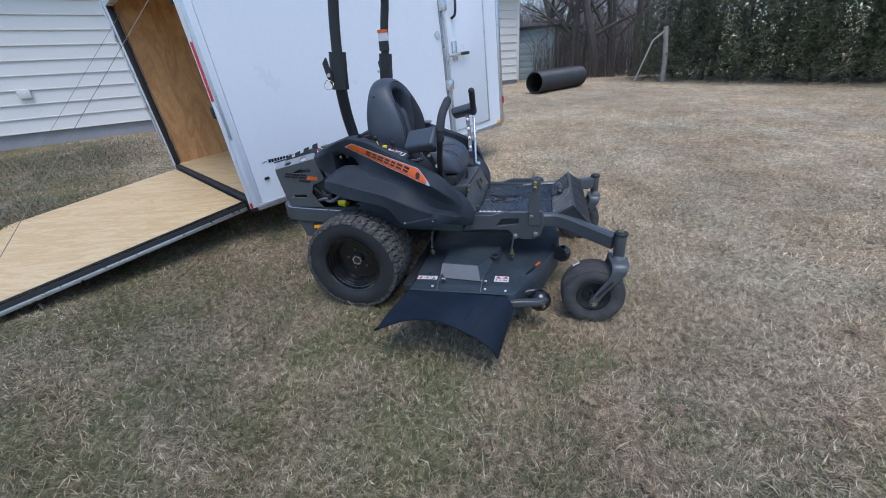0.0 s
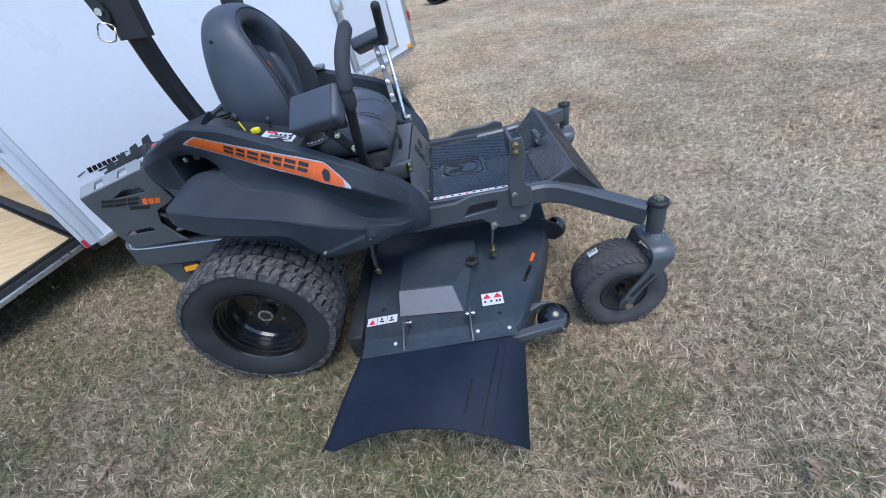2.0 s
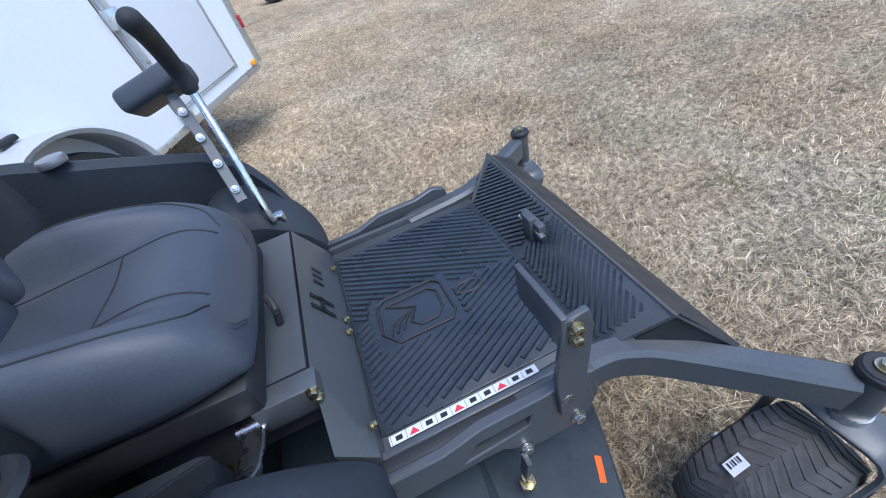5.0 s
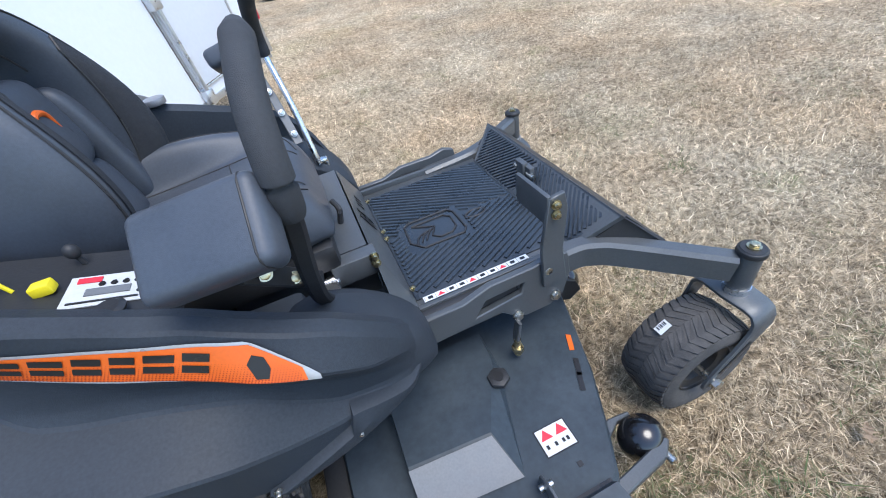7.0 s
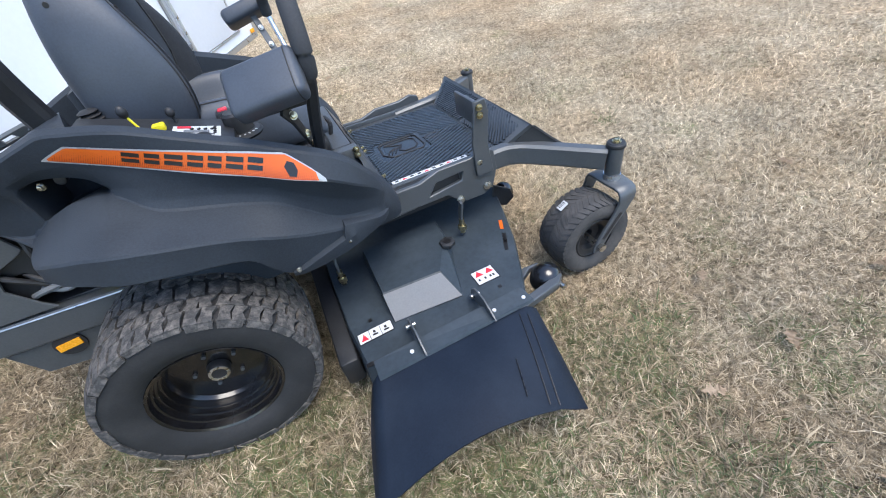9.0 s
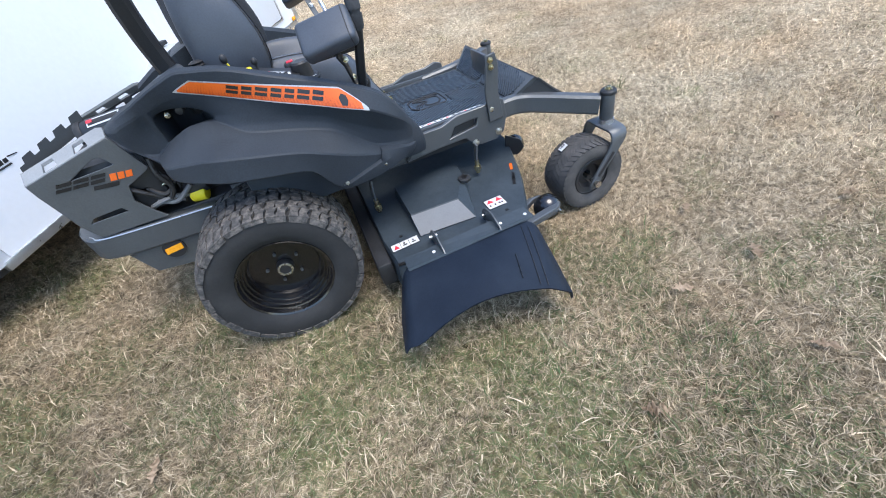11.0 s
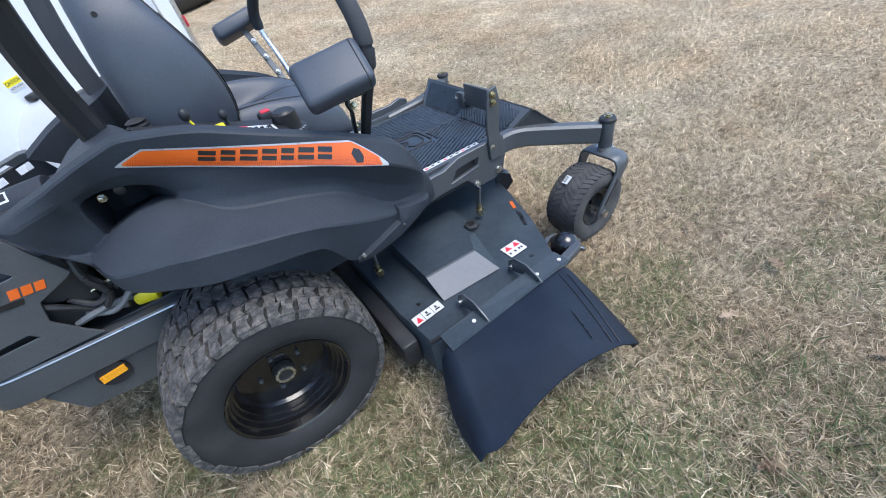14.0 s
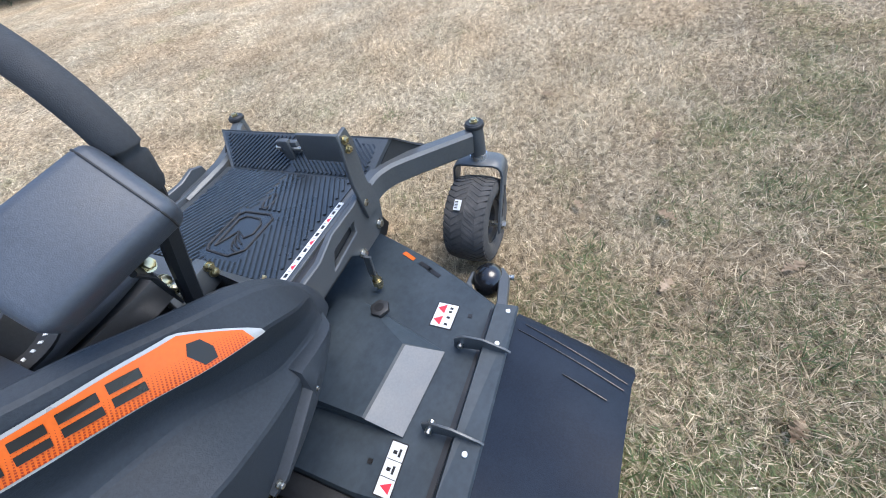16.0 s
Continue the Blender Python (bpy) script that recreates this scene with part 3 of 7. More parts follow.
    # side door
    door = add("side_door", box((2.44, -0.006, 0.09), (3.14, 0.024, 1.89), 0.012), WHITEPAINT, "white side door, shut")
    for x0, x1, z0, z1 in ((2.425, 2.445, 0.075, 1.9), (3.135, 3.155, 0.075, 1.9), (2.425, 3.155, 0.075, 0.09)):
        add("door_gap", box((x0, -0.009, z0), (x1, -0.002, z1), 0.003), ALUMINIUM, "narrow grey door trim", door)
    add("lock_bar", cyl((2.455, -0.04, 0.0), (2.455, -0.04, 1.9), 0.016), ALUMINIUM, "bare steel lock bar", door)
    for z in (0.03, 0.62, 1.40):
        add("bar_keeper", box((2.415, -0.062, z - 0.05), (2.495, -0.004, z + 0.05), 0.012), ALUMINIUM, "bare steel keeper", door)
    add("door_handle", box((2.47, -0.055, 0.905), (2.70, -0.03, 0.935), 0.008), ALUMINIUM, "bare steel door handle", door)
    add("handle_grip", cyl((2.66, -0.045, 0.92), (2.80, -0.045, 0.92), 0.017, bev=0.005), BLACKTRIM, "black handle grip", door)
    add("handle_plate", box((2.56, -0.03, 0.86), (2.63, -0.006, 1.06), 0.008), ALUMINIUM, "bare steel hasp", door)
    grab = smooth_path([(2.60, -0.01, 1.28), (2.60, -0.07, 1.32), (2.61, -0.07, 1.48), (2.60, -0.01, 1.55)])
    add("grab_handle", sweep(grab, 0.014), BLACKTRIM, "black grab handle", door)
    add("door_lock", cyl((2.36, -0.014, 1.14), (2.36, 0.0, 1.14), 0.035, seg=24), ALUMINIUM, "round keyed lock")
    # wheel under a grey wing
    wing = []
    for k in range(25):
        a = math.pi * k / 24
        x, z = 1.60 + 0.375 * math.cos(a), -0.02 + 0.385 * math.sin(a)
        xo, zo = 1.60 + 0.400 * math.cos(a), -0.02 + 0.415 * math.sin(a)
        wing.append([(x, 0.0, z), (x, -0.20, z), (xo, -0.215, zo - 0.01), (xo, -0.20, zo), (xo, 0.0, zo)])
    add("wheel_wing", loft(wing), WINGGREY, "light grey rounded wheel wing")
    add("tyre", lathe([(0.19, -0.07), (0.27, -0.085), (0.315, -0.07), (0.325, 0.0), (0.315, 0.07), (0.27, 0.085), (0.19, 0.07)], (1.60, -0.08, -0.04)), RUBBER, "black trailer tyre")
    add("wheel_rim", lathe([(0.02, -0.05), (0.17, -0.06), (0.195, -0.075), (0.195, 0.06), (0.02, 0.06)], (1.60, -0.08, -0.04)), ALUMINIUM, "grey steel trailer wheel")
    # lamps and stickers
    add("side_marker", box((3.30, -0.022, 0.015), (3.36, -0.008, 0.05), 0.006), AMBER, "amber side marker lamp")
    add("side_marker", box((L + 0.03, -0.025, 0.25), (L + 0.05, -0.008, 0.34), 0.006), REDTAPE, "red side marker lamp")
    add("side_marker", box((0.128, -0.016, 0.200), (0.170, 0.0, 0.222), 0.005), DARKSTEEL, "small dark marker lamp")
    for k in range(7):
        add("badge_bar", slab([(0.207 + 0.026 * k, 0.328), (0.227 + 0.026 * k, 0.328), (0.230 + 0.026 * k, 0.356 - 0.0015 * k), (0.210 + 0.026 * k, 0.356 - 0.0015 * k)], 0.002, "y", -0.0025), DECALBLACK, "black maker lettering drawn as bars")
    add("badge_bar", slab([(0.25, 0.314), (0.385, 0.312), (0.385, 0.320), (0.25, 0.322)], 0.002, "y", -0.0025), CULVERT, "thin dark badge line")
    add("badge_bar", slab([(0.150, 0.336), (0.195, 0.345), (0.195, 0.349), (0.152, 0.341)], 0.002, "y", -0.0025), CULVERT, "thin dark badge line")
    add("badge_bar", slab([(0.392, 0.345), (0.440, 0.338), (0.440, 0.342), (0.394, 0.350)], 0.002, "y", -0.0025), CULVERT, "thin dark badge line")
    # keyed catch above the wing
    add("catch", box((1.54, -0.05, 0.402), (1.634, -0.004, 0.428), 0.008), DARKSTEEL, "dark steel catch")
    sticker = add("caution_sticker", box((1.512, -0.003, 0.483), (1.612, 0.0, 0.513)), YELLOW, "yellow and white caution sticker")
    add("sticker_lower", box((1.512, -0.0035, 0.461), (1.612, 0.0, 0.483)), LABELWHITE, "white lower half of the sticker")
    face = m @ pose(1.562, -0.0032, 0.498, 90, 0, 0)
    words("CAUTION", 0.022, face, DECALBLACK, "sticker_text", root)
    face = m @ pose(1.562, -0.0037, 0.472, 90, 0, 0)
    words("NOT A STEP", 0.0155, face, DECALBLACK, "sticker_text", root)
    # the lowered ramp door, hinged at the sill
    slope = m @ pose(-0.03, 0, 0.03, 0, -4.5, 0)
    RL = 1.92
    y0, y1 = 0.16, W - 0.16
    ramp = part("ramp_door", (lambda b: (b.transform(slope), b)[1])(box((-RL, y0, -0.06), (-0.01, y1, -0.008), 0.004)), BLACKTRIM, root, "lowered ramp door")
    part("ramp_panel", (lambda b: (b.transform(slope), b)[1])(box((-RL + 0.03, y0 + 0.025, -0.008), (-0.03, y1 - 0.025, 0.004))), PLYLIGHT, ramp, "pale plywood ramp face")
    for y in (y0 - 0.012, y1 - 0.018):
        part("ramp_edge", (lambda b: (b.transform(slope), b)[1])(box((-RL, y, -0.075), (-0.02, y + 0.03, -0.045), 0.004)), ALUMINIUM, ramp, "bare aluminium edge trim")
    part("ramp_edge", (lambda b: (b.transform(slope), b)[1])(box((-RL, y0, 0.0), (-0.01, y0 + 0.022, 0.010), 0.003)), DARKSTEEL, ramp, "dark steel edge")
    part("ramp_edge", (lambda b: (b.transform(slope), b)[1])(box((-RL - 0.05, y0 + 0.02, -0.05), (-RL, y1 - 0.02, 0.002), 0.006)), DARKSTEEL, ramp, "dark hinged end strip")
    for y in (y0 + 0.05, y1 - 0.05):
        top = m @ Vector((0.10, y + (0.08 if y < 1 else -0.08), H - 0.2))
        end = slope @ Vector((-RL + 0.12, y, 0.02))
        part("lift_cable", cyl(top, end, 0.0022, seg=8), ROPE, root, "thin steel lift cable")
        part("cable_anchor", ball(end, 0.03, 10, (1, 1, 0.5)), BLACKTRIM, ramp, "black cable anchor")
    return root


make_trailer()


# ---- house, shed, far things ----
def make_house():
    """One long wall with lapped boards on a foundation; the rest of the house lies behind it."""
    a, b = Vector((-16.0, -4.9)), Vector((0.1, 14.8))
    way = (b - a).normalized()
    length = (b - a).length
    m = Matrix(((way.x, -way.y, 0, a.x), (way.y, way.x, 0, a.y), (0, 0, 1, 0.30), (0, 0, 0, 1)))
    wall = tagged(new("wall_house"), "cream lapped siding on a grey foundation", "wall", kind="structure")

    def add(name, bm, mat, label="", smooth=30):
        bm.transform(m)
        return part(name, bm, mat, wall, label, smooth)

    add("foundation", box((0, 0.03, -0.6), (length, 0.4, 0.40), 0.01), CONCRETE, "grey block foundation")
    z, lap = 0.38, 0.262
    for i in range(11):
        prof = [(0.0, z), (-0.034, z + 0.006), (-0.034, z + 0.022), (-0.024, z + 0.028), (-0.022, z + 0.05), (-0.002, z + lap + 0.006), (0.05, z + lap + 0.006), (0.05, z)]
        add("siding_board", loft([[(0, p, q) for p, q in prof], [(length, p, q) for p, q in prof]]), SIDING)
        z += lap
    add("corner_board", box((length - 0.10, -0.035, 0.36), (length + 0.03, 0.2, z), 0.006), SIDING)
    add("end_wall", box((length - 0.1, 0.05, -0.5), (length, 7, z)), SIDING)
    add("eave", box((0, -0.45, z), (length + 0.4, 7, z + 0.12), 0.01), WHITEPAINT, "white eave")
    add("dryer_vent", box((11.05, -0.09, 1.02), (11.25, -0.01, 1.2), 0.02), SIDING, "cream wall vent")
    return wall


make_house()


def make_shed():
    shed = thing("shed", "grey-green shed with horizontal boards", "shed")
    m = pose(0.75, 17.0, 0.55, 0, 0, -8)
    for i in range(8):
        b = box((-1.6, 0.0, 0.25 * i), (0.75, 0.03 + 0.0, 0.25 * i + 0.243), 0.004)
        b.transform(m @ pose(0, -0.006 * (i % 2), 0))
        part("board", b, GREENSIDING, shed)
    b = box((-1.6, 0.035, -0.3), (0.74, 2.0, 2.0))
    b.transform(m)
    part("wall", b, GREENSIDING, shed)
    b = box((-1.8, -0.2, 2.0), (0.95, 2.2, 2.08), 0.01)
    b.transform(m)
    part("roof", b, CULVERT, shed, "dark flat roof")


make_shed()


def make_pipe():
    """A length of corrugated culvert pipe lying on the lawn."""
    a, b = Vector((0.84, 9.95, 0.0)), Vector((2.20, 12.0, 0.0))
    a.z, b.z = float(rise(a.x, a.y)) + 0.31, float(rise(b.x, b.y)) + 0.31
    n = 28
    pts = [a + (b - a) * i / (2 * n) for i in range(2 * n + 1)]
    outer = [0.31 if i % 2 else 0.285 for i in range(2 * n + 1)]
    pipe = thing("culvert_pipe", "black corrugated plastic culvert pipe lying on the lawn", "pipe")
    rings = []
    way = (b - a).normalized()
    side = way.cross(Vector((0, 0, 1))).normalized()
    up = side.cross(way)
    seg = 28
    for p, r in list(zip(pts, outer)) + [(p, 0.265) for p in reversed(pts[::4])]:
        rings.append([p + side * r * math.cos(2 * math.pi * k / seg) + up * r * math.sin(2 * math.pi * k / seg) for k in range(seg)])
    rings.append(rings[0])
    part("tube", loft(rings, caps=False), CULVERT, pipe)


make_pipe()


def make_post():
    x, y = 4.75, 12.1
    z = float(rise(x, y))
    post = thing("fence_post", "weathered wooden fence post leaning slightly beside the hedge", "fence post")
    bm = sweep([(x, y, z - 0.1), (x - 0.03, y, z + 0.7), (x - 0.13, y, z + 1.55)], [0.075, 0.07, 0.065], 10)
    part("post", bm, WEATHERED, post)
    brace = sweep([(x - 0.12, y - 0.02, z + 1.45), (x - 0.45, y - 0.05, z + 1.2), (x - 0.85, y - 0.1, z + 0.1)], [0.03, 0.025, 0.02], 8)
    part("brace", brace, WEATHERED, post, "thin grey brace pole")


make_post()

# ---- the mower ----
mower = thing("zero_turn_mower", "charcoal zero-turn ride-on mower with orange decals on the lawn", "mower")


def both(name, bm, mat, label="", **kw):
    """A part and its twin on the mower's other side."""
    twin = mirrored(bm)
    return part(name, bm, mat, mower, label, **kw), part(name, twin, mat, mower, label, **kw)


# frame
def frame_rail():
    path = [(-0.66, -0.20, 0.50), (-0.62, -0.27, 0.50), (-0.54, -0.305, 0.495), (-0.2, -0.305, 0.475), (0.30, -0.305, 0.45), (0.72, -0.325, 0.45)]
    return sweep(smooth_path(path, 5), 1.0, shape=rect(0.05, 0.10, 0.008))


both("frame_rail", frame_rail(), GREYPAINT)
# thin bright strip laid along the bare top edge for its highlight
edge = [(-0.645, -0.252, 0.547), (-0.61, -0.292, 0.547), (-0.54, -0.3305, 0.542), (-0.2, -0.3305, 0.522), (0.05, -0.3305, 0.51)]
both("rail_highlight", sweep(smooth_path(edge, 6), 0.0028, 6), ALUMINIUM, "bright line for the highlight on the bare top edge")
both("frame_plate", slab([(-0.55, 0.46), (-0.50, 0.33), (-0.36, 0.31), (0.2, 0.30), (0.2, 0.44)], 0.012, "y", -0.318, 0.002), GREYPAINT)
part("rear_crossbar", sweep(smooth_path([(-0.66, -0.21, 0.50), (-0.68, -0.1, 0.50), (-0.685, 0, 0.50), (-0.68, 0.1, 0.50), (-0.66, 0.21, 0.50)], 4), 1.0, shape=rect(0.05, 0.10, 0.008)), GREYPAINT, mower)
part("hitch_plate", slab([(-0.60, 0.45), (-0.53, 0.25), (-0.45, 0.24), (-0.42, 0.45)], 0.36, "y", -0.18, 0.004), DARKSTEEL, mower, "black hitch plate")
for y in (-0.321, 0.319):
    part("reflector_pad", cyl((-0.39, y - 0.004, 0.405), (-0.39, y + 0.006, 0.405), 0.042, seg=28), DARKSTEEL, mower, "round black pad")
part("reflector", slab([(-0.425, 0.390), (-0.358, 0.395), (-0.355, 0.42), (-0.422, 0.415)], 0.004, "y", -0.329), AMBER, mower, "amber reflector")

# side rails beside the floor pan, and the plates that carry the front arms
side = [(0.62, 0.42), (0.70, 0.52), (0.80, 0.52), (0.875, 0.545), (1.0, 0.545), (1.06, 0.56), (1.10, 0.545), (1.11, 0.47), (1.09, 0.40), (1.05, 0.375), (0.97, 0.375), (0.93, 0.40), (0.90, 0.43), (0.78, 0.43)]
both("side_plate", slab(side, 0.02, "y", -0.375, 0.003, holes=[[(0.83, 0.455), (0.96, 0.47), (0.97, 0.505), (0.86, 0.50)]]), GREYPAINT)
both("side_channel", box((0.62, -0.355, 0.40), (1.06, -0.32, 0.515), 0.006), DARKSTEEL)


def front_arm():
    path = [(0.96, -0.335, 0.475), (1.13, -0.335, 0.485), (1.20, -0.355, 0.487), (1.27, -0.40, 0.480), (1.46, -0.555, 0.455)]
    return sweep(smooth_path(path, 6), 1.0, shape=rect(0.052, 0.082, 0.010))


both("front_arm", front_arm(), GREYPAINT)
part("front_crossbar", box((1.10, -0.33, 0.435), (1.155, 0.33, 0.49), 0.006), GREYPAINT, mower)


def bolt(c, axis, r=0.011, mat=ZINC, parent=mower):
    c, axis = Vector(c), Vector(axis)
    b = cyl(c, c + axis * 0.004, r * 1.35, seg=16)
    cyl(c + axis * 0.004, c + axis * 0.012, r, seg=6, bev=0.001, bm=b)
    return part("bolt", b, mat, parent, "plated bolt head")


for s in (-1, 1):
    for x, z in ((1.035, 0.522), (1.062, 0.41), (0.945, 0.395)):
        bolt((x, s * 0.376, z), (0, s, 0), 0.012)
# upright deck-lift bracket, on the right side only
up = slab([(1.02, 0.47), (1.015, 0.60), (1.035, 0.74), (1.075, 0.745), (1.085, 0.70), (1.075, 0.58), (1.09, 0.47)], 0.012, "y", -0.387, 0.002)
box((1.03, -0.385, 0.665), (1.042, -0.25, 0.745), 0.003, bm=up)
part("lift_bracket", up, GREYPAINT, mower)
for z in (0.722, 0.695):
    bolt((1.05, -0.388, z), (0, -1, 0), 0.009, BRASS)


def caster(s):
    """Fork, tyre and rim of one front wheel; s: the side."""
    px, py = 1.488, 0.57 * s
    part("pivot_tube", cyl((px, py, 0.385), (px, py, 0.498), 0.029, seg=28, bev=0.003), GREYPAINT, mower)
    cap = cyl((px, py, 0.498), (px, py, 0.513), 0.035, 0.033, seg=28, bev=0.003)
    cyl((px, py, 0.511), (px, py, 0.516), 0.032, 0.028, seg=28, bm=cap)
    part("pivot_cap", cap, DARKSTEEL, mower, "dark flanged cap")
    bolt((px, py, 0.516), (0, 0, 1), 0.012, BRASS)
    # fork: a folded strap trailing to the axle
    ax, az = 1.375, 0.148
    w = 0.094
    way = []
    for y_, x_, z_, h_ in ((w, ax - 0.006, az - 0.028, 0.018), (w, ax + 0.002, az, 0.026), (w, ax + 0.035, az + 0.06, 0.023), (w, px - 0.030, 0.275, 0.028), (w, px - 0.006, 0.318, 0.034), (w - 0.003, px - 0.002, 0.340, 0.037), (w - 0.014, px, 0.356, 0.039), (w - 0.034, px, 0.363, 0.041), (0.0, px, 0.365, 0.046)):
        way.append((y_, x_, z_, h_))
    way = way + [(-y_, x_, z_, h_) for y_, x_, z_, h_ in way[-2::-1]]
    rings = []
    for i, (y_, x_, z_, h_) in enumerate(way):
        p_, q_ = way[max(i - 1, 0)], way[min(i + 1, len(way) - 1)]
        d_ = Vector((0, q_[0] - p_[0], q_[2] - p_[2])).normalized()
        out_ = Vector((0, -d_.z, d_.y)) * (-0.0055)
        c_ = Vector((x_, py + y_, z_))
        rings.append([c_ + Vector((-h_, 0, 0)) - out_, c_ + Vector((-h_, 0, 0)) + out_ * 0.4, c_ + Vector((-h_ + 0.005, 0, 0)) + out_, c_ + Vector((h_ - 0.005, 0, 0)) + out_, c_ + Vector((h_, 0, 0)) + out_ * 0.4, c_ + Vector((h_, 0, 0)) - out_])
    fork = loft(rings)
    part("caster_fork", fork, GREYPAINT, mower, smooth=35)
    for sg in (-1, 1):
        slot = sweep([(ax + 0.012, py + sg * (w + 0.0065), az + 0.030), (ax + 0.035, py + sg * (w + 0.0065), az + 0.06), (px - 0.030, py + sg * (w + 0.0065), 0.275)], 1.0, shape=rect(0.002, 0.014, 0.0005), up=(0, 0, 1))
        part("fork_slot", slot, DARKSTEEL, mower, "dark slot in the fork leg")
    part("pivot_collar", cyl((px, py, 0.368), (px, py, 0.388), 0.032, seg=24), CHROME, mower, "bare steel collar")
    wheel = part("caster_tyre", lathe([(0.083, -0.062), (0.105, -0.080), (0.132, -0.084), (0.149, -0.077), (0.161, -0.054), (0.1655, 0.0), (0.161, 0.054), (0.149, 0.077), (0.132, 0.084), (0.105, 0.080), (0.083, 0.062)], (ax, py, az + 0.017), seg=56), CASTERRUBBER, mower, "dusty black ribbed caster tyre")
    tb = bmesh.new()
    for k in range(40):
        for row in (-1, 1):
            a = 2 * math.pi * (k + 0.25 * row) / 40
            d = 0.19 * row
            pts = []
            for u, v in ((0.0, 0.012), (0.045, 0.030), (0.076, 0.018)):
                aa = a + v / 0.17 * 1.6
                pts.append((u * row, aa))
            for (u0, a0), (u1, a1) in zip(pts, pts[1:]):
                ring = []
                for uu, aa in ((u0, a0), (u1, a1)):
                    r = 0.1665 - 0.012 * (abs(uu) / 0.08) ** 3
                    for da in (-0.055, 0.055):
                        for dr in (-0.006, 0.0005):
                            ring.append((ax + (r + dr) * math.cos(aa + da), py + uu, az + 0.017 + (r + dr) * math.sin(aa + da)))
                vs = [tb.verts.new(p) for p in ring]
                for q in ((1, 3, 7, 5), (0, 4, 5, 1), (2, 3, 7, 6), (0, 1, 3, 2), (4, 6, 7, 5)):
                    tb.faces.new([vs[i] for i in q])
    part("tread", tb, CASTERRUBBER, wheel, "worn tread blocks", smooth=0)
    rim = part("caster_rim", lathe([(0.02, -0.03), (0.05, -0.032), (0.06, -0.055), (0.085, -0.062), (0.088, -0.068), (0.084, -0.07), (0.084, 0.07), (0.088, 0.068), (0.085, 0.062), (0.06, 0.055), (0.05, 0.032), (0.02, 0.03)], (ax, py, az + 0.017), seg=40), DARKSTEEL, mower, "gloss black caster rim")
    part("axle", cyl((ax, py - w - 0.02, az + 0.0), (ax, py + w + 0.02, az + 0.0), 0.012, seg=16), ZINC, rim, "plated axle")
    part("nut", cyl((ax, py - w - 0.024, az), (ax, py - w - 0.010, az), 0.017, seg=6), ZINC, rim, "plated nut")


caster(-1)
caster(1)
lab = patch([(1.300, -0.535, 0.322), (1.268, -0.535, 0.3015), (1.268, -0.560, 0.3015), (1.300, -0.560, 0.322)], 0.003)
caster_label = part("tyre_label", lab, LABELWHITE, mower, "white barcode label on the caster tyre")
for k in range(5):
    f0, f1 = 0.15 + 0.15 * k, 0.15 + 0.15 * k + (0.05 if k % 2 else 0.09)
    e0, e1 = Vector((1.300, -0.538, 0.322)), Vector((1.268, -0.538, 0.3015))
    d_ = Vector((0, -0.011, 0))
    part("label_mark", patch([e0.lerp(e1, f0), e0.lerp(e1, f1), e0.lerp(e1, f1) + d_, e0.lerp(e1, f0) + d_], 0.0042), DECALBLACK, caster_label, "black barcode bar")


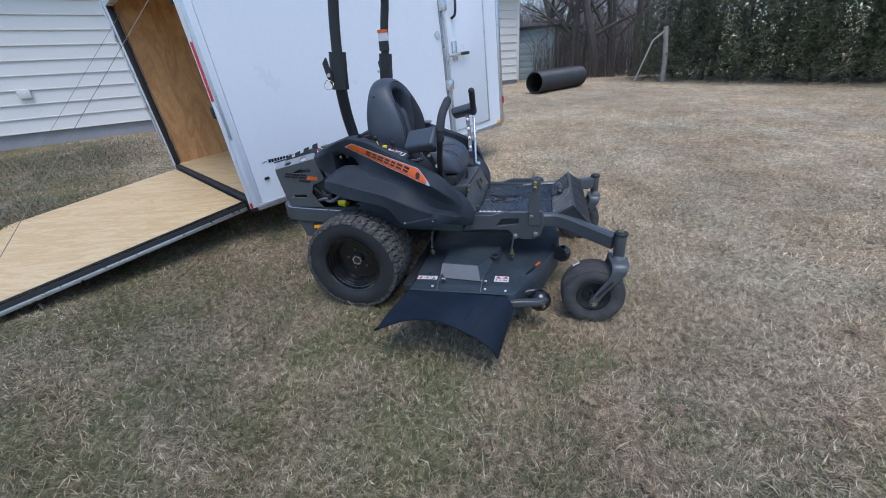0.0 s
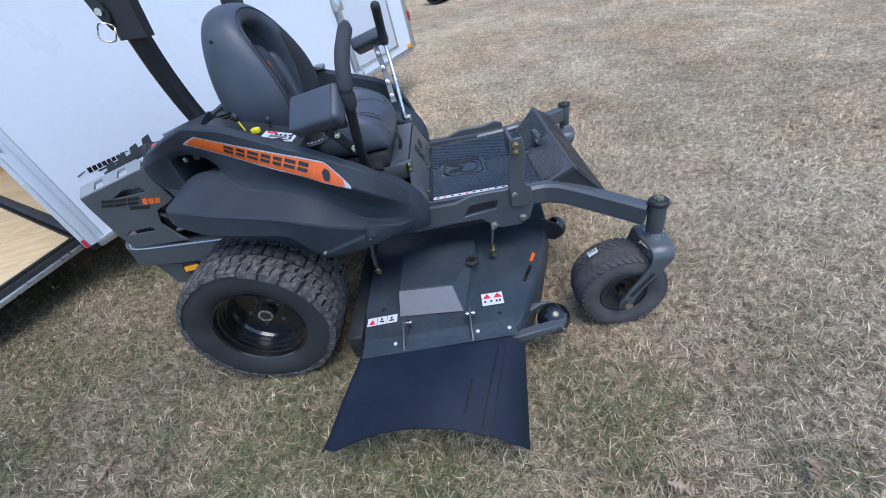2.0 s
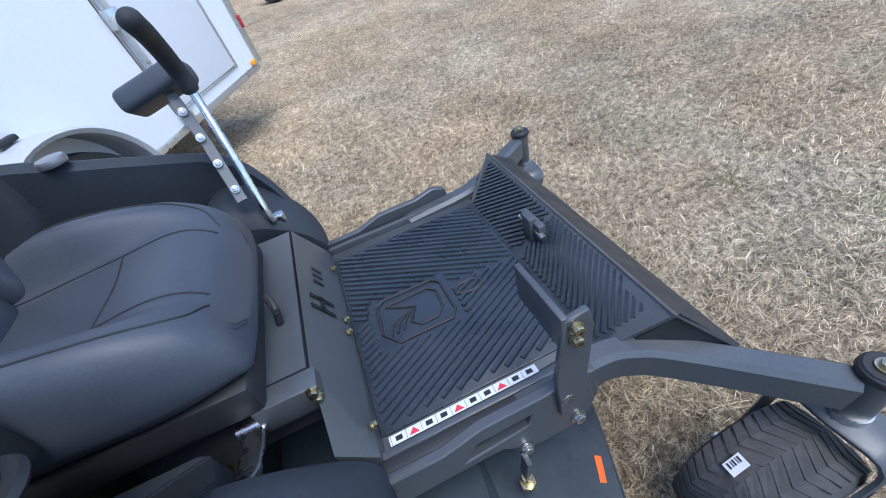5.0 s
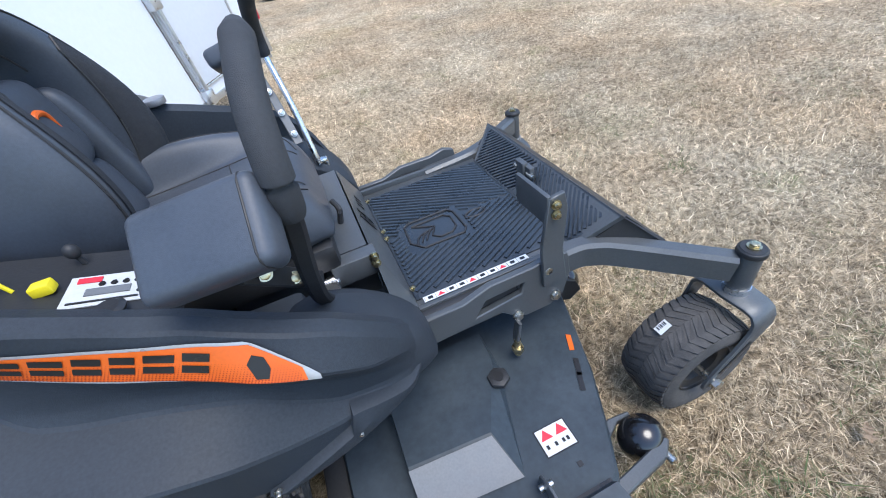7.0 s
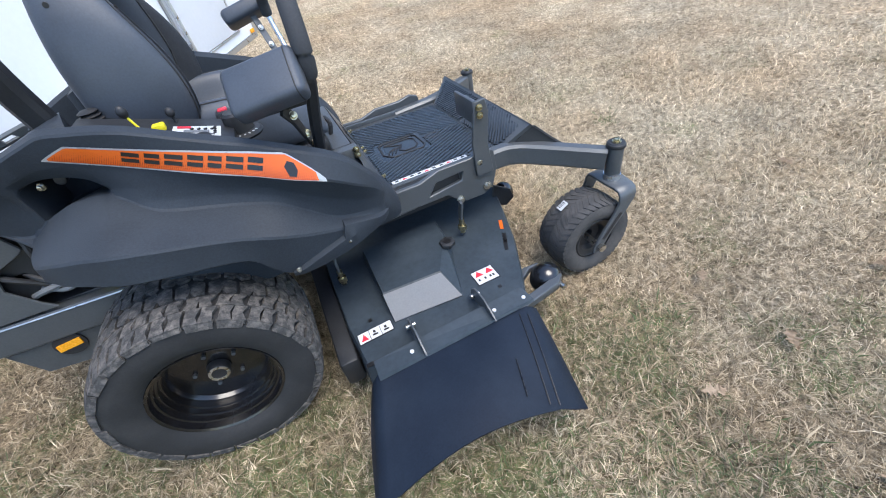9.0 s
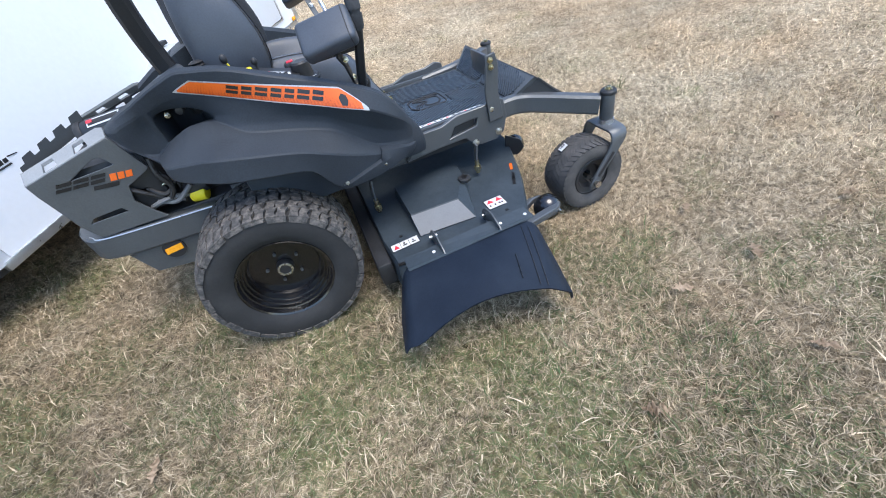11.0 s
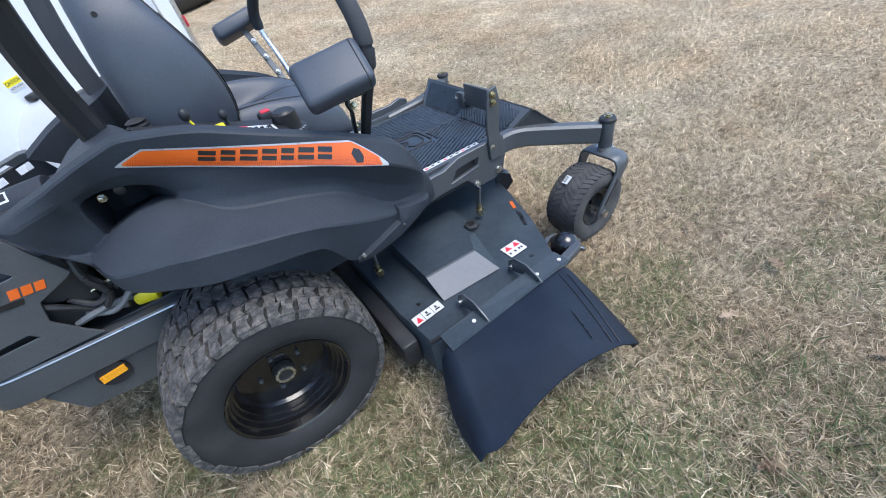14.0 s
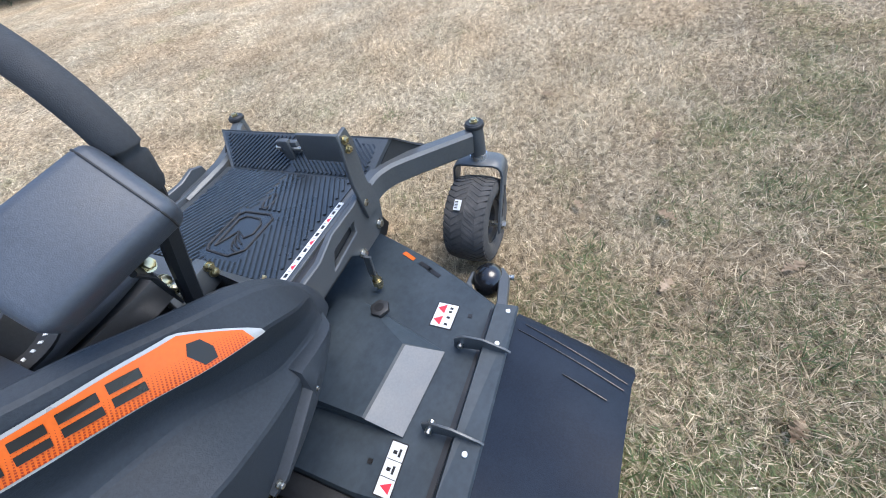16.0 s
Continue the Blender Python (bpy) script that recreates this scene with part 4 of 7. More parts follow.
def drive_wheel(s):
    """One driven rear wheel; s: the side."""
    y = 0.527 * s
    w = 0.152
    R = 0.290
    half = [(0.162, -0.118), (0.178, -0.142), (0.212, -0.157), (0.248, -0.156), (0.270, -0.151), (0.279, -0.136), (0.285, -0.095), (R, -0.05)]
    prof = half + [(R + 0.001, 0.0)] + [(r, -d) for r, d in half[::-1]]
    tyre = part("drive_tyre", lathe(prof, (0, y, 0.300), seg=72), RUBBER, mower, "chunky black drive tyre, dusty on the tread")
    # tread: long split lugs on both shoulders, two rows of six-sided blocks between them
    rng = random.Random(5)
    tb = bmesh.new()
    count = 25
    pitch = 2 * math.pi / count
    blocks = []
    for k in range(count):
        a = k * pitch
        for sg in (-1, 1):
            # each shoulder lug is cut in two by a wavering slit, and again across
            for lo_a, hi_a in ((-0.45, -0.012), (0.012, 0.45)):
                for u0, u1 in ((0.068, 0.1075), (0.1095, 0.1535)):
                    lean, bow, r1, r2 = 0.10 * sg, 0.07 * rng.uniform(-1, 1), 0.04 * rng.uniform(-1, 1), 0.05 * rng.uniform(-1, 1)
                    um = u0 + (u1 - u0) * rng.uniform(0.4, 0.6)
                    ring = [(u0, lo_a + lean), (um, lo_a + bow + 0.05), (u1 + 0.4 * (r1 * 0.05), lo_a - lean * 0.3 + r1), (u1, hi_a - lean * 0.3 + r2), (um, hi_a + bow - 0.05), (u0, hi_a + lean)]
                    blocks.append([(sg * uu, a + aa * pitch) for uu, aa in ring])
            # six-sided blocks of two halves
            for ring in ([(0.003, -0.17), (0.014, -0.445), (0.054, -0.445), (0.0645, -0.12), (0.048, 0.005), (0.030, -0.045), (0.016, 0.015)], [(0.016, 0.04), (0.030, -0.02), (0.048, 0.03), (0.0645, 0.14), (0.054, 0.445), (0.014, 0.445), (0.003, 0.12)]):
                blocks.append([(sg * uu, a + (aa + 0.5 + 0.25 * sg + rng.uniform(-0.02, 0.02)) * pitch) for uu, aa in ring])
    # lug ends that turn over the shoulders onto the sidewalls
    for k in range(count):
        for sg in (-1, 1):
            for lo_a, hi_a in ((-0.47, 0.47),):
                deep = 0.266 + rng.uniform(-0.006, 0.006)
                a0, a1 = (k + lo_a - 0.03 * sg) * pitch, (k + hi_a - 0.03 * sg) * pitch
                vs = []
                for aa, sh in ((a0, 0.10), (a1, -0.10)):
                    for r, uu in ((R - 0.006, 0.146), (R - 0.006, 0.1525), (0.278, 0.1555), (deep, 0.1572), (deep, 0.148)):
                        ab = aa + (sh * pitch * 0.4 if r < R - 0.01 else 0)
                        vs.append(tb.verts.new((r * math.cos(ab), y + sg * uu, 0.300 + r * math.sin(ab))))
                for i in range(4):
                    tb.faces.new((vs[i], vs[i + 1], vs[i + 6], vs[i + 5]))
                tb.faces.new(vs[:5])
                tb.faces.new(vs[5:][::-1])
    for ring in blocks:
        worn = rng.uniform(-0.0012, 0.0008)
        lo, hi = [], []
        for uu, aa in ring:
            drop = 0.012 * (abs(uu) / 0.15) ** 4
            for dest, r in ((lo, R - 0.008 - drop), (hi, R + 0.009 - drop + worn)):
                dest.append(tb.verts.new((r * math.cos(aa), y + uu, 0.300 + r * math.sin(aa))))
        tb.faces.new(hi)
        for i in range(len(lo)):
            tb.faces.new((lo[i], lo[(i + 1) % len(lo)], hi[(i + 1) % len(lo)], hi[i]))
    part("tread", tb, TREAD, tyre, "dusty tread blocks", smooth=25)
    o = s
    rim = [(0.018, 0.045 * o), (0.10, 0.045 * o), (0.128, 0.046 * o), (0.135, 0.058 * o), (0.141, 0.058 * o), (0.142, 0.078 * o), (0.148, 0.079 * o), (0.149, 0.098 * o), (0.155, 0.099 * o), (0.157, 0.116 * o), (0.162, 0.118 * o), (0.167, 0.137 * o), (0.174, 0.141 * o), (0.177, 0.132 * o), (0.164, 0.118 * o), (0.162, -0.12 * o), (0.018, -0.12 * o)]
    rimo = part("drive_rim", lathe(rim, (0, y, 0.300), seg=64), RIMBLACK, mower, "gloss black deep-dish rim")
    hub = cyl((0, y + 0.045 * o, 0.300), (0, y + 0.072 * o, 0.300), 0.034, 0.030, seg=28, bev=0.003)
    part("hub_cap", hub, DARKSTEEL, rimo, "black hub cap")
    ringb = lathe([(0.021, 0.0715 * o), (0.029, 0.0715 * o), (0.029, 0.0745 * o), (0.021, 0.0745 * o)], (0, y, 0.300), seg=28)
    part("hub_ring", ringb, CHROME, rimo, "bright hub ring")
    for k in range(5):
        a = 2 * math.pi * k / 5 + 0.5
        c = Vector((0.066 * math.cos(a), y + 0.045 * o, 0.300 + 0.066 * math.sin(a)))
        part("lug_nut", cyl(c, c + Vector((0, 0.010 * o, 0)), 0.0065, seg=6), GREYPAINT, rimo, "dull lug nut")


drive_wheel(-1)
drive_wheel(1)
part("axle_motor", cyl((0, -0.37, 0.30), (0, 0.37, 0.30), 0.06, seg=20), DARKSTEEL, mower, "black axle housing")

# ---- mower: cutting deck ----
DZ = 0.24


def make_deck():
    half = [(0.385, 0.0), (0.385, -0.60), (0.40, -0.765), (0.45, -0.79), (0.93, -0.79), (0.965, -0.765), (1.01, -0.68), (1.08, -0.53), (1.15, -0.33), (1.20, -0.17), (1.215, 0.0)]
    outline = half + [(x, -y) for x, y in half[-2:0:-1]]
    rings = []
    cx, cy = 0.78, 0.0
    for grow, z in ((0.985, DZ), (1.0, DZ - 0.012), (1.012, DZ - 0.06), (1.02, 0.105), (1.005, 0.105), (0.99, DZ - 0.06)):
        rings.append([(cx + (x - cx) * grow, cy + (y - cy) * grow, z) for x, y in outline])
    bm = loft(rings)
    return part("cutting_deck", bm, DECKPAINT, mower, "graphite-painted steel cutting deck", smooth=25)


deck = make_deck()
# added dark block, standing in for the shade behind the deck
part("gap_shade_block", box((0.322, -0.715, 0.110), (0.384, 0.715, 0.222), 0.012), DARKSTEEL, deck, "dark filler for the shade between deck and tyre")
# raised panel; its sloping face is coloured paler for the light it catches
bm = loft([[(0.53, -0.30, DZ), (0.535, -0.66, DZ), (0.775, -0.68, DZ), (0.86, -0.40, DZ), (0.86, -0.30, DZ)],
           [(0.54, -0.30, DZ + 0.05), (0.535, -0.56, DZ + 0.05), (0.745, -0.575, DZ + 0.05), (0.84, -0.40, DZ + 0.05), (0.85, -0.30, DZ + 0.05)]])
part("raised_cover", bm, DECKPAINT, deck, smooth=15)
part("cover_face", patch([(0.533, -0.568, DZ + 0.0475), (0.533, -0.660, DZ + 0.004), (0.772, -0.680, DZ + 0.004), (0.743, -0.582, DZ + 0.0475)], 0.003), PLATEGREY, deck, "sloping cover face, coloured paler for the light it faces")
part("deck_seam", box((0.40, -0.777, DZ + 0.001), (0.94, -0.764, DZ + 0.005)), DECALBLACK, deck, "dark fold line")
# front lip with faded marks
for k, (dx, dy) in enumerate(((0.0, 0.0), (-0.03, -0.075), (-0.05, -0.115))):
    a = Vector((1.085 + dx, -0.40 + dy, DZ + 0.001))
    part("deck_mark", patch([a, a + Vector((-0.022, -0.050, 0)), a + Vector((-0.010, -0.056, 0)), a + Vector((0.012, -0.008, 0))], 0.0015), ORANGE if k == 0 else DECALBLACK, deck, "worn decal bar")
# warning labels
part("label_border", box((0.8415, -0.6715, DZ + 0.0002), (0.9285, -0.6015, DZ + 0.0012)), DECALBLACK, deck, "thin black label border")
part("label_border", slab([(0.402, -0.688), (0.523, -0.683), (0.523, -0.637), (0.402, -0.642)], 0.001, "z", DZ + 0.0002), DECALBLACK, deck, "thin black label border")
l2 = part("warning_label", patch([(0.845, -0.605, DZ + 0.001), (0.845, -0.668, DZ + 0.001), (0.925, -0.668, DZ + 0.001), (0.925, -0.605, DZ + 0.001)], 0.001), LABELWHITE, deck, "white label with red triangles")
for x in (0.848, 0.888):
    part("label_mark", slab([(x + 0.002, -0.633), (x + 0.034, -0.633), (x + 0.018, -0.608)], 0.001, "z", DZ + 0.002), LABELRED, l2, "red warning triangle")
for x in (0.853, 0.876, 0.896, 0.908):
    part("label_mark", box((x, -0.655, DZ + 0.002), (x + 0.007, -0.645, DZ + 0.003)), DECALBLACK, l2, "small black symbol")
l1 = part("warning_label", patch([(0.405, -0.645, DZ + 0.001), (0.405, -0.685, DZ + 0.001), (0.520, -0.680, DZ + 0.001), (0.520, -0.640, DZ + 0.001)], 0.001), LABELWHITE, deck, "white label of three panels")
part("label_mark", slab([(0.412, -0.678), (0.436, -0.678), (0.424, -0.652)], 0.001, "z", DZ + 0.002), LABELRED, l1, "red warning triangle")
for x in (0.444, 0.482):
    part("label_mark", box((x - 0.002, -0.684, DZ + 0.002), (x - 0.0005, -0.643, DZ + 0.003)), DECALBLACK, l1, "black divider")
    part("label_mark", box((x + 0.008, -0.672, DZ + 0.002), (x + 0.026, -0.666, DZ + 0.003)), DECALBLACK, l1, "small black symbol")
    part("label_mark", box((x + 0.012, -0.662, DZ + 0.002), (x + 0.020, -0.652, DZ + 0.003)), DECALBLACK, l1, "small black symbol")
for x, y in ((0.455, -0.60), (0.895, -0.705)):
    part("square_hole", box((x, y, DZ + 0.0005), (x + 0.012, y - 0.012, DZ + 0.0025)), DECALBLACK, deck, "small square hole")
# discharge chute
bm = loft([[(0.43, -0.785, 0.262), (0.425, -0.795, 0.284), (0.423, -0.858, 0.284), (0.423, -0.862, 0.276), (0.43, -0.79, 0.256)],
           [(0.93, -0.775, 0.262), (0.935, -0.785, 0.284), (0.945, -0.842, 0.276), (0.945, -0.846, 0.268), (0.935, -0.78, 0.256)]])
part("chute_plate", bm, DECKPAINT, deck, smooth=20)
for x, y, z_ in ((0.536, -0.826, 0.283), (0.816, -0.820, 0.279), (0.921, -0.822, 0.276)):
    part("rivet", cyl((x, y, z_), (x, y, z_ + 0.005), 0.0065, seg=16, bev=0.001), LABELWHITE, deck, "pale round rivet")
for x in (0.565, 0.795):
    tab = slab([(-0.70, DZ), (-0.862, 0.285), (-0.85, 0.295), (-0.79, 0.318), (-0.735, 0.312), (-0.705, 0.285)], 0.006, "x", x, 0.001)
    part("hinge_tab", tab, GREYPAINT, deck)
    part("hinge_bolt", cyl((x - 0.012, -0.725, 0.272), (x + 0.02, -0.725, 0.272), 0.008, seg=10), ZINC, deck, "plated hinge bolt")


def make_chute():
    """A stiff rubber sheet, nearly level, that falls away at its front side; both sides are turned down."""
    n, cols = 24, []

    def line(top, end, sag):
        """One run of the sheet from the hinge to its free edge."""
        top, end = Vector(top), Vector(end)
        return [top.lerp(end, j / 10) + Vector((0, 0, sag * math.sin(math.pi * j / 10))) for j in range(11)]

    left = line((0.415, -0.836, 0.268), (0.322, -1.114, 0.207), -0.004)
    for share in (1.0, 0.4):
        cols.append([p + Vector((-(0.012 + 0.042 * math.sin(math.pi * (0.1 + 0.8 * j / 10)) * (1 - 0.4 * j / 10)) * share ** 0.7, 0, -share * (0.016 + 0.075 * math.sin(math.pi * (0.12 + 0.86 * j / 10))))) for j, p in enumerate(left)])
    for i in range(n + 1):
        u = i / n
        bow = math.sin(math.pi * u)
        cols.append(line((0.420 + 0.495 * u, -0.838 - 0.007 * u, 0.274 - 0.012 * u), (0.322 + 0.496 * u, -1.138 + 0.010 * bow - 0.012 * u + 0.022 * max(0, 1 - u / 0.10) ** 2, 0.207 + 0.018 * u + 0.075 * bow), 0.010))
    cols.append(line((0.935, -0.845, 0.246), (0.858, -1.160, 0.200), 0.008))
    cols.append(line((0.955, -0.842, 0.222), (0.897, -1.160, 0.165), 0.006))
    cols.append(line((0.966, -0.832, 0.180), (0.915, -1.140, 0.105), 0.004))
    bm = bmesh.new()
    grid = [[bm.verts.new(p) for p in c] for c in cols]
    for a, b in zip(grid, grid[1:]):
        for j in range(10):
            bm.faces.new((a[j], b[j], b[j + 1], a[j + 1]))
    bmesh.ops.recalc_face_normals(bm, faces=bm.faces)
    bmesh.ops.solidify(bm, geom=list(bm.faces), thickness=0.006)
    return part("discharge_chute", bm, CHUTE, deck, "dark rubber discharge chute, sagging to the grass", smooth=75)


chute = make_chute()
for d, v0, v1 in ((0.004, 0.10, 0.97), (0.030, 0.05, 0.95), (0.085, 0.5, 0.85)):
    pts = []
    for k in range(9):
        v = v0 + (v1 - v0) * k / 8
        p = Vector((0.915 - d, -0.845, 0.2625 + 0.02 * d)).lerp(Vector((0.818 - d, -1.150 + 0.1 * d, 0.2255 - 0.01 * d)), v)
        p.z += 0.010 * math.sin(math.pi * v) + 0.0006 + 0.075 * math.sin(math.pi * d / 0.495) * v
        pts.append(p)
    part("chute_crease", sweep(pts, 0.0018, 6), DECALBLACK, chute, "moulded crease")
# anti-scalp roller on its arm at the deck's corner
part("roller_arm", slab([(0.90, -0.80), (0.95, -0.80), (1.10, -0.775), (1.135, -0.745), (1.125, -0.735), (0.99, -0.76), (0.90, -0.775)], 0.035, "z", 0.165, 0.004), GREYPAINT, deck)
part("roller_arm", slab([(0.98, -0.70), (1.06, -0.655), (1.10, -0.655), (1.10, -0.645), (1.04, -0.64), (0.98, -0.665)], 0.03, "z", 0.165, 0.004), GREYPAINT, deck)
part("scalp_roller", ball((1.095, -0.705, 0.162), 0.060, 28, (1, 0.95, 1)), RIMBLACK, deck, "glossy black anti-scalp roller")
part("roller_bolt", cyl((1.115, -0.785, 0.175), (1.095, -0.64, 0.165), 0.010, seg=10), ZINC, deck, "plated roller bolt")
for y in (0.705,):
    part("scalp_roller", ball((1.095, y, 0.162), 0.060, 20, (1, 0.95, 1)), RIMBLACK, deck, "glossy black anti-scalp roller")
part("scalp_roller", ball((1.235, -0.19, 0.20), 0.055, 20, (0.9, 0.8, 1)), RIMBLACK, deck, "glossy black anti-scalp roller")
part("roller_arm", slab([(1.15, 0.20), (1.16, 0.30), (1.24, 0.25), (1.26, 0.20), (1.22, 0.17)], 0.012, "y", -0.245, 0.002), DARKSTEEL, deck)
# hangers: link, spring and lock nuts
for x, y0, zt in ((0.925, -0.395, 0.395), (0.43, -0.40, 0.42)):
    for s in (-1, 1):
        yy = abs(y0) * s
        bm = sweep([(x + 0.01, yy, zt), (x, yy, zt - 0.06), (x, yy - 0.01 * 0, DZ + 0.075)], 1.0, shape=rect(0.010, 0.026, 0.002), up=(0, 1, 0))
        part("deck_link", bm, GREYPAINT, deck)
        part("link_nut", cyl((x, yy - 0.004, DZ + 0.02), (x, yy - 0.004, DZ + 0.085), 0.010, seg=10), BRASS, deck, "yellow plated link end")
        part("link_nut", cyl((x, yy - 0.004, DZ + 0.035), (x, yy - 0.004, DZ + 0.055), 0.017, seg=6), BRASS, deck, "yellow plated nut")
part("spindle_nut", cyl((0.83, -0.46, DZ + 0.045), (0.83, -0.46, DZ + 0.062), 0.031, seg=6, bev=0.004), DARKSTEEL, deck, "large dark hexagon nut")
part("spindle_hole", cyl((0.83, -0.46, DZ + 0.060), (0.83, -0.46, DZ + 0.0635), 0.014, seg=18), DECALBLACK, deck, "black nut centre")

# ---- mower: floor, foot plate, console ----
part("floor_pan", box((0.69, -0.32, 0.485), (1.16, 0.325, 0.503), 0.004), GREYPAINT, mower)
for s in (-1, 1):
    part("pan_lip", box((0.70, min(s * 0.318, s * 0.333), 0.49), (1.15, max(s * 0.318, s * 0.333), 0.522), 0.003), GREYPAINT, mower)
mat_ = part("floor_mat", box((0.705, -0.285, 0.503), (1.148, 0.280, 0.508), 0.002), MAT_RUBBER, mower, "black ribbed rubber floor mat")
x0, x1, y0, y1 = 0.715, 1.138, -0.275, 0.270


def rib(a, b, parent, wide=0.0045, high=0.004, up=Vector((0, 0, 1))):
    a, b = Vector(a), Vector(b)
    side_ = (b - a).cross(up).normalized() * wide
    bm_ = loft([[p + side_ * 1.2, p + side_ * 0.7 + up * high, p - side_ * 0.7 + up * high, p - side_ * 1.2] for p in (a, b)])
    return part("mat_rib", bm_, MAT_RUBBER, parent, smooth=20)


def runs(flags):
    """The stretches of true values, as first and last index."""
    out, start = [], None
    for i, ok in enumerate(list(flags) + [False]):
        if ok and start is None:
            start = i
        elif not ok and start is not None:
            if i - 1 - start >= 3:
                out.append((start, i - 1))
            start = None
    return out


# ribs in a herringbone about the mat's middle, clear of the moulded emblem
xs_ = [x0 + (x1 - x0) * i / 70 for i in range(71)]
for half in (1, -1):
    for k in range(42):
        ys_ = [half * (-0.262 + 0.0195 * k + 0.50 - 0.55 * (x - x0) - 0.235) for x in xs_]
        flags = [0.004 < half * y < 0.270 and not (0.752 < x < 0.958 and -0.112 < y < 0.052) for x, y in zip(xs_, ys_)]
        for i, j in runs(flags):
            rib((xs_[i], ys_[i], 0.5075), (xs_[j], ys_[j], 0.5075), mat_, 0.005, 0.0055)
ring = [(0.775, 0.030), (0.795, 0.042), (0.925, 0.040), (0.943, 0.020), (0.945, -0.080), (0.930, -0.102), (0.800, -0.102), (0.768, -0.060), (0.775, 0.030)]
em = part("mat_emblem", sweep([(x, y, 0.5095) for x, y in ring], 0.0038, 8), BLACKTRIM, mat_, "moulded emblem, drawn plain")
ring = [(0.795, 0.018), (0.905, 0.020), (0.925, 0.0), (0.922, -0.055), (0.900, -0.078), (0.860, -0.080), (0.840, -0.060), (0.862, -0.020), (0.830, -0.004), (0.795, 0.018)]
part("emblem_line", sweep([(x, y, 0.5095) for x, y in ring], 0.0034, 8), BLACKTRIM, em)
for k in range(3):
    part("emblem_line", sweep(smooth_path([(0.785 + 0.016 * k, -0.080 + 0.004 * k, 0.5095), (0.800 + 0.016 * k, -0.045, 0.5095), (0.832 + 0.012 * k, -0.030 + 0.004 * k, 0.5095)], 4), 0.003, 6), BLACKTRIM, em)
part("emblem_ring", sweep([Vector((1.0 + 0.034 * math.cos(a), -0.033 + 0.018 * math.sin(a), 0.5095)) for a in np.linspace(0, 2 * math.pi, 21)], 0.0045, 8), BLACKTRIM, mat_, "moulded loop")
strip = part("pictogram_strip", box((0.72, -0.318, 0.5225), (1.02, -0.300, 0.524)), LABELWHITE, mower, "white strip of warning pictograms")
for k in range(10):
    x = 0.726 + 0.0295 * k
    if k % 3 == 1:
        part("label_mark", slab([(x + 0.002, -0.315), (x + 0.022, -0.315), (x + 0.012, -0.303)], 0.0006, "z", 0.524), LABELRED, strip, "red warning triangle")
    else:
        part("label_mark", box((x + 0.006, -0.3135, 0.524), (x + 0.019, -0.3045, 0.5246)), DECALBLACK, strip, "small black symbol")
    part("label_mark", box((x - 0.003, -0.317, 0.524), (x - 0.0022, -0.301, 0.5245)), DECALBLACK, strip, "black divider")
# sloping foot plate with ribs
FB, FT = (1.147, 0.502), (1.272, 0.588)
fp = loft([[(FB[0], 0.282, FB[1]), (FB[0], -0.325, FB[1]), (FB[0] + 0.012, -0.325, FB[1] - 0.014), (FB[0] + 0.012, 0.282, FB[1] - 0.014)],
           [(FT[0], 0.385, FT[1]), (FT[0] - 0.012, -0.375, FT[1] + 0.004), (FT[0] + 0.002, -0.375, FT[1] - 0.010), (FT[0] + 0.014, 0.385, FT[1] - 0.014)]])
foot = part("foot_plate", fp, GREYPAINT, mower, smooth=20)
fl = loft([[(FT[0] - 0.004, 0.385, FT[1] + 0.001), (FT[0] + 0.012, 0.385, FT[1] - 0.012), (FT[0] + 0.10, 0.44, FT[1] - 0.085), (FT[0] + 0.092, 0.44, FT[1] - 0.09)],
           [(FT[0] - 0.016, -0.375, FT[1] + 0.005), (FT[0], -0.375, FT[1] - 0.008), (FT[0] + 0.085, -0.437, FT[1] - 0.08), (FT[0] + 0.078, -0.437, FT[1] - 0.085)]])
part("foot_flange", fl, DARKSTEEL, mower, "dark folded front flange", smooth=20)
for s_ in (-1, 1):
    g_ = [Vector((1.168, s_ * 0.338, 0.500)), Vector((1.276, s_ * 0.376, 0.582)), Vector((1.358, s_ * 0.436, 0.502)), Vector((1.215, s_ * 0.352, 0.498))]
    bm = bmesh.new()
    near_, far_ = [bm.verts.new(p) for p in g_], [bm.verts.new(p + Vector((0.002, -s_ * 0.004, 0))) for p in g_]
    bm.faces.new(near_)
    bm.faces.new(far_[::-1])
    for i in range(4):
        bm.faces.new((near_[i], near_[(i + 1) % 4], far_[(i + 1) % 4], far_[i]))
    part("plate_gusset", bm, DARKSTEEL, mower, "black end gusset", smooth=0)
slope_up = Vector((FT[0] - FB[0], 0, FT[1] - FB[1]))
nrm = Vector((-slope_up.z, 0, slope_up.x)).normalized()
fmat_c = [Vector((FB[0], 0.27, FB[1])) + slope_up * 0.06, Vector((FB[0], -0.31, FB[1])) + slope_up * 0.06, Vector((FB[0], -0.355, FB[1])) + slope_up * 0.92, Vector((FB[0], 0.36, FB[1])) + slope_up * 0.92]
fmat = part("foot_mat", patch([p + nrm * 0.0005 for p in fmat_c[::-1]], -0.003), MAT_RUBBER, mower, "black ribbed foot mat")
us_ = [0.08 + 0.82 * i / 50 for i in range(51)]
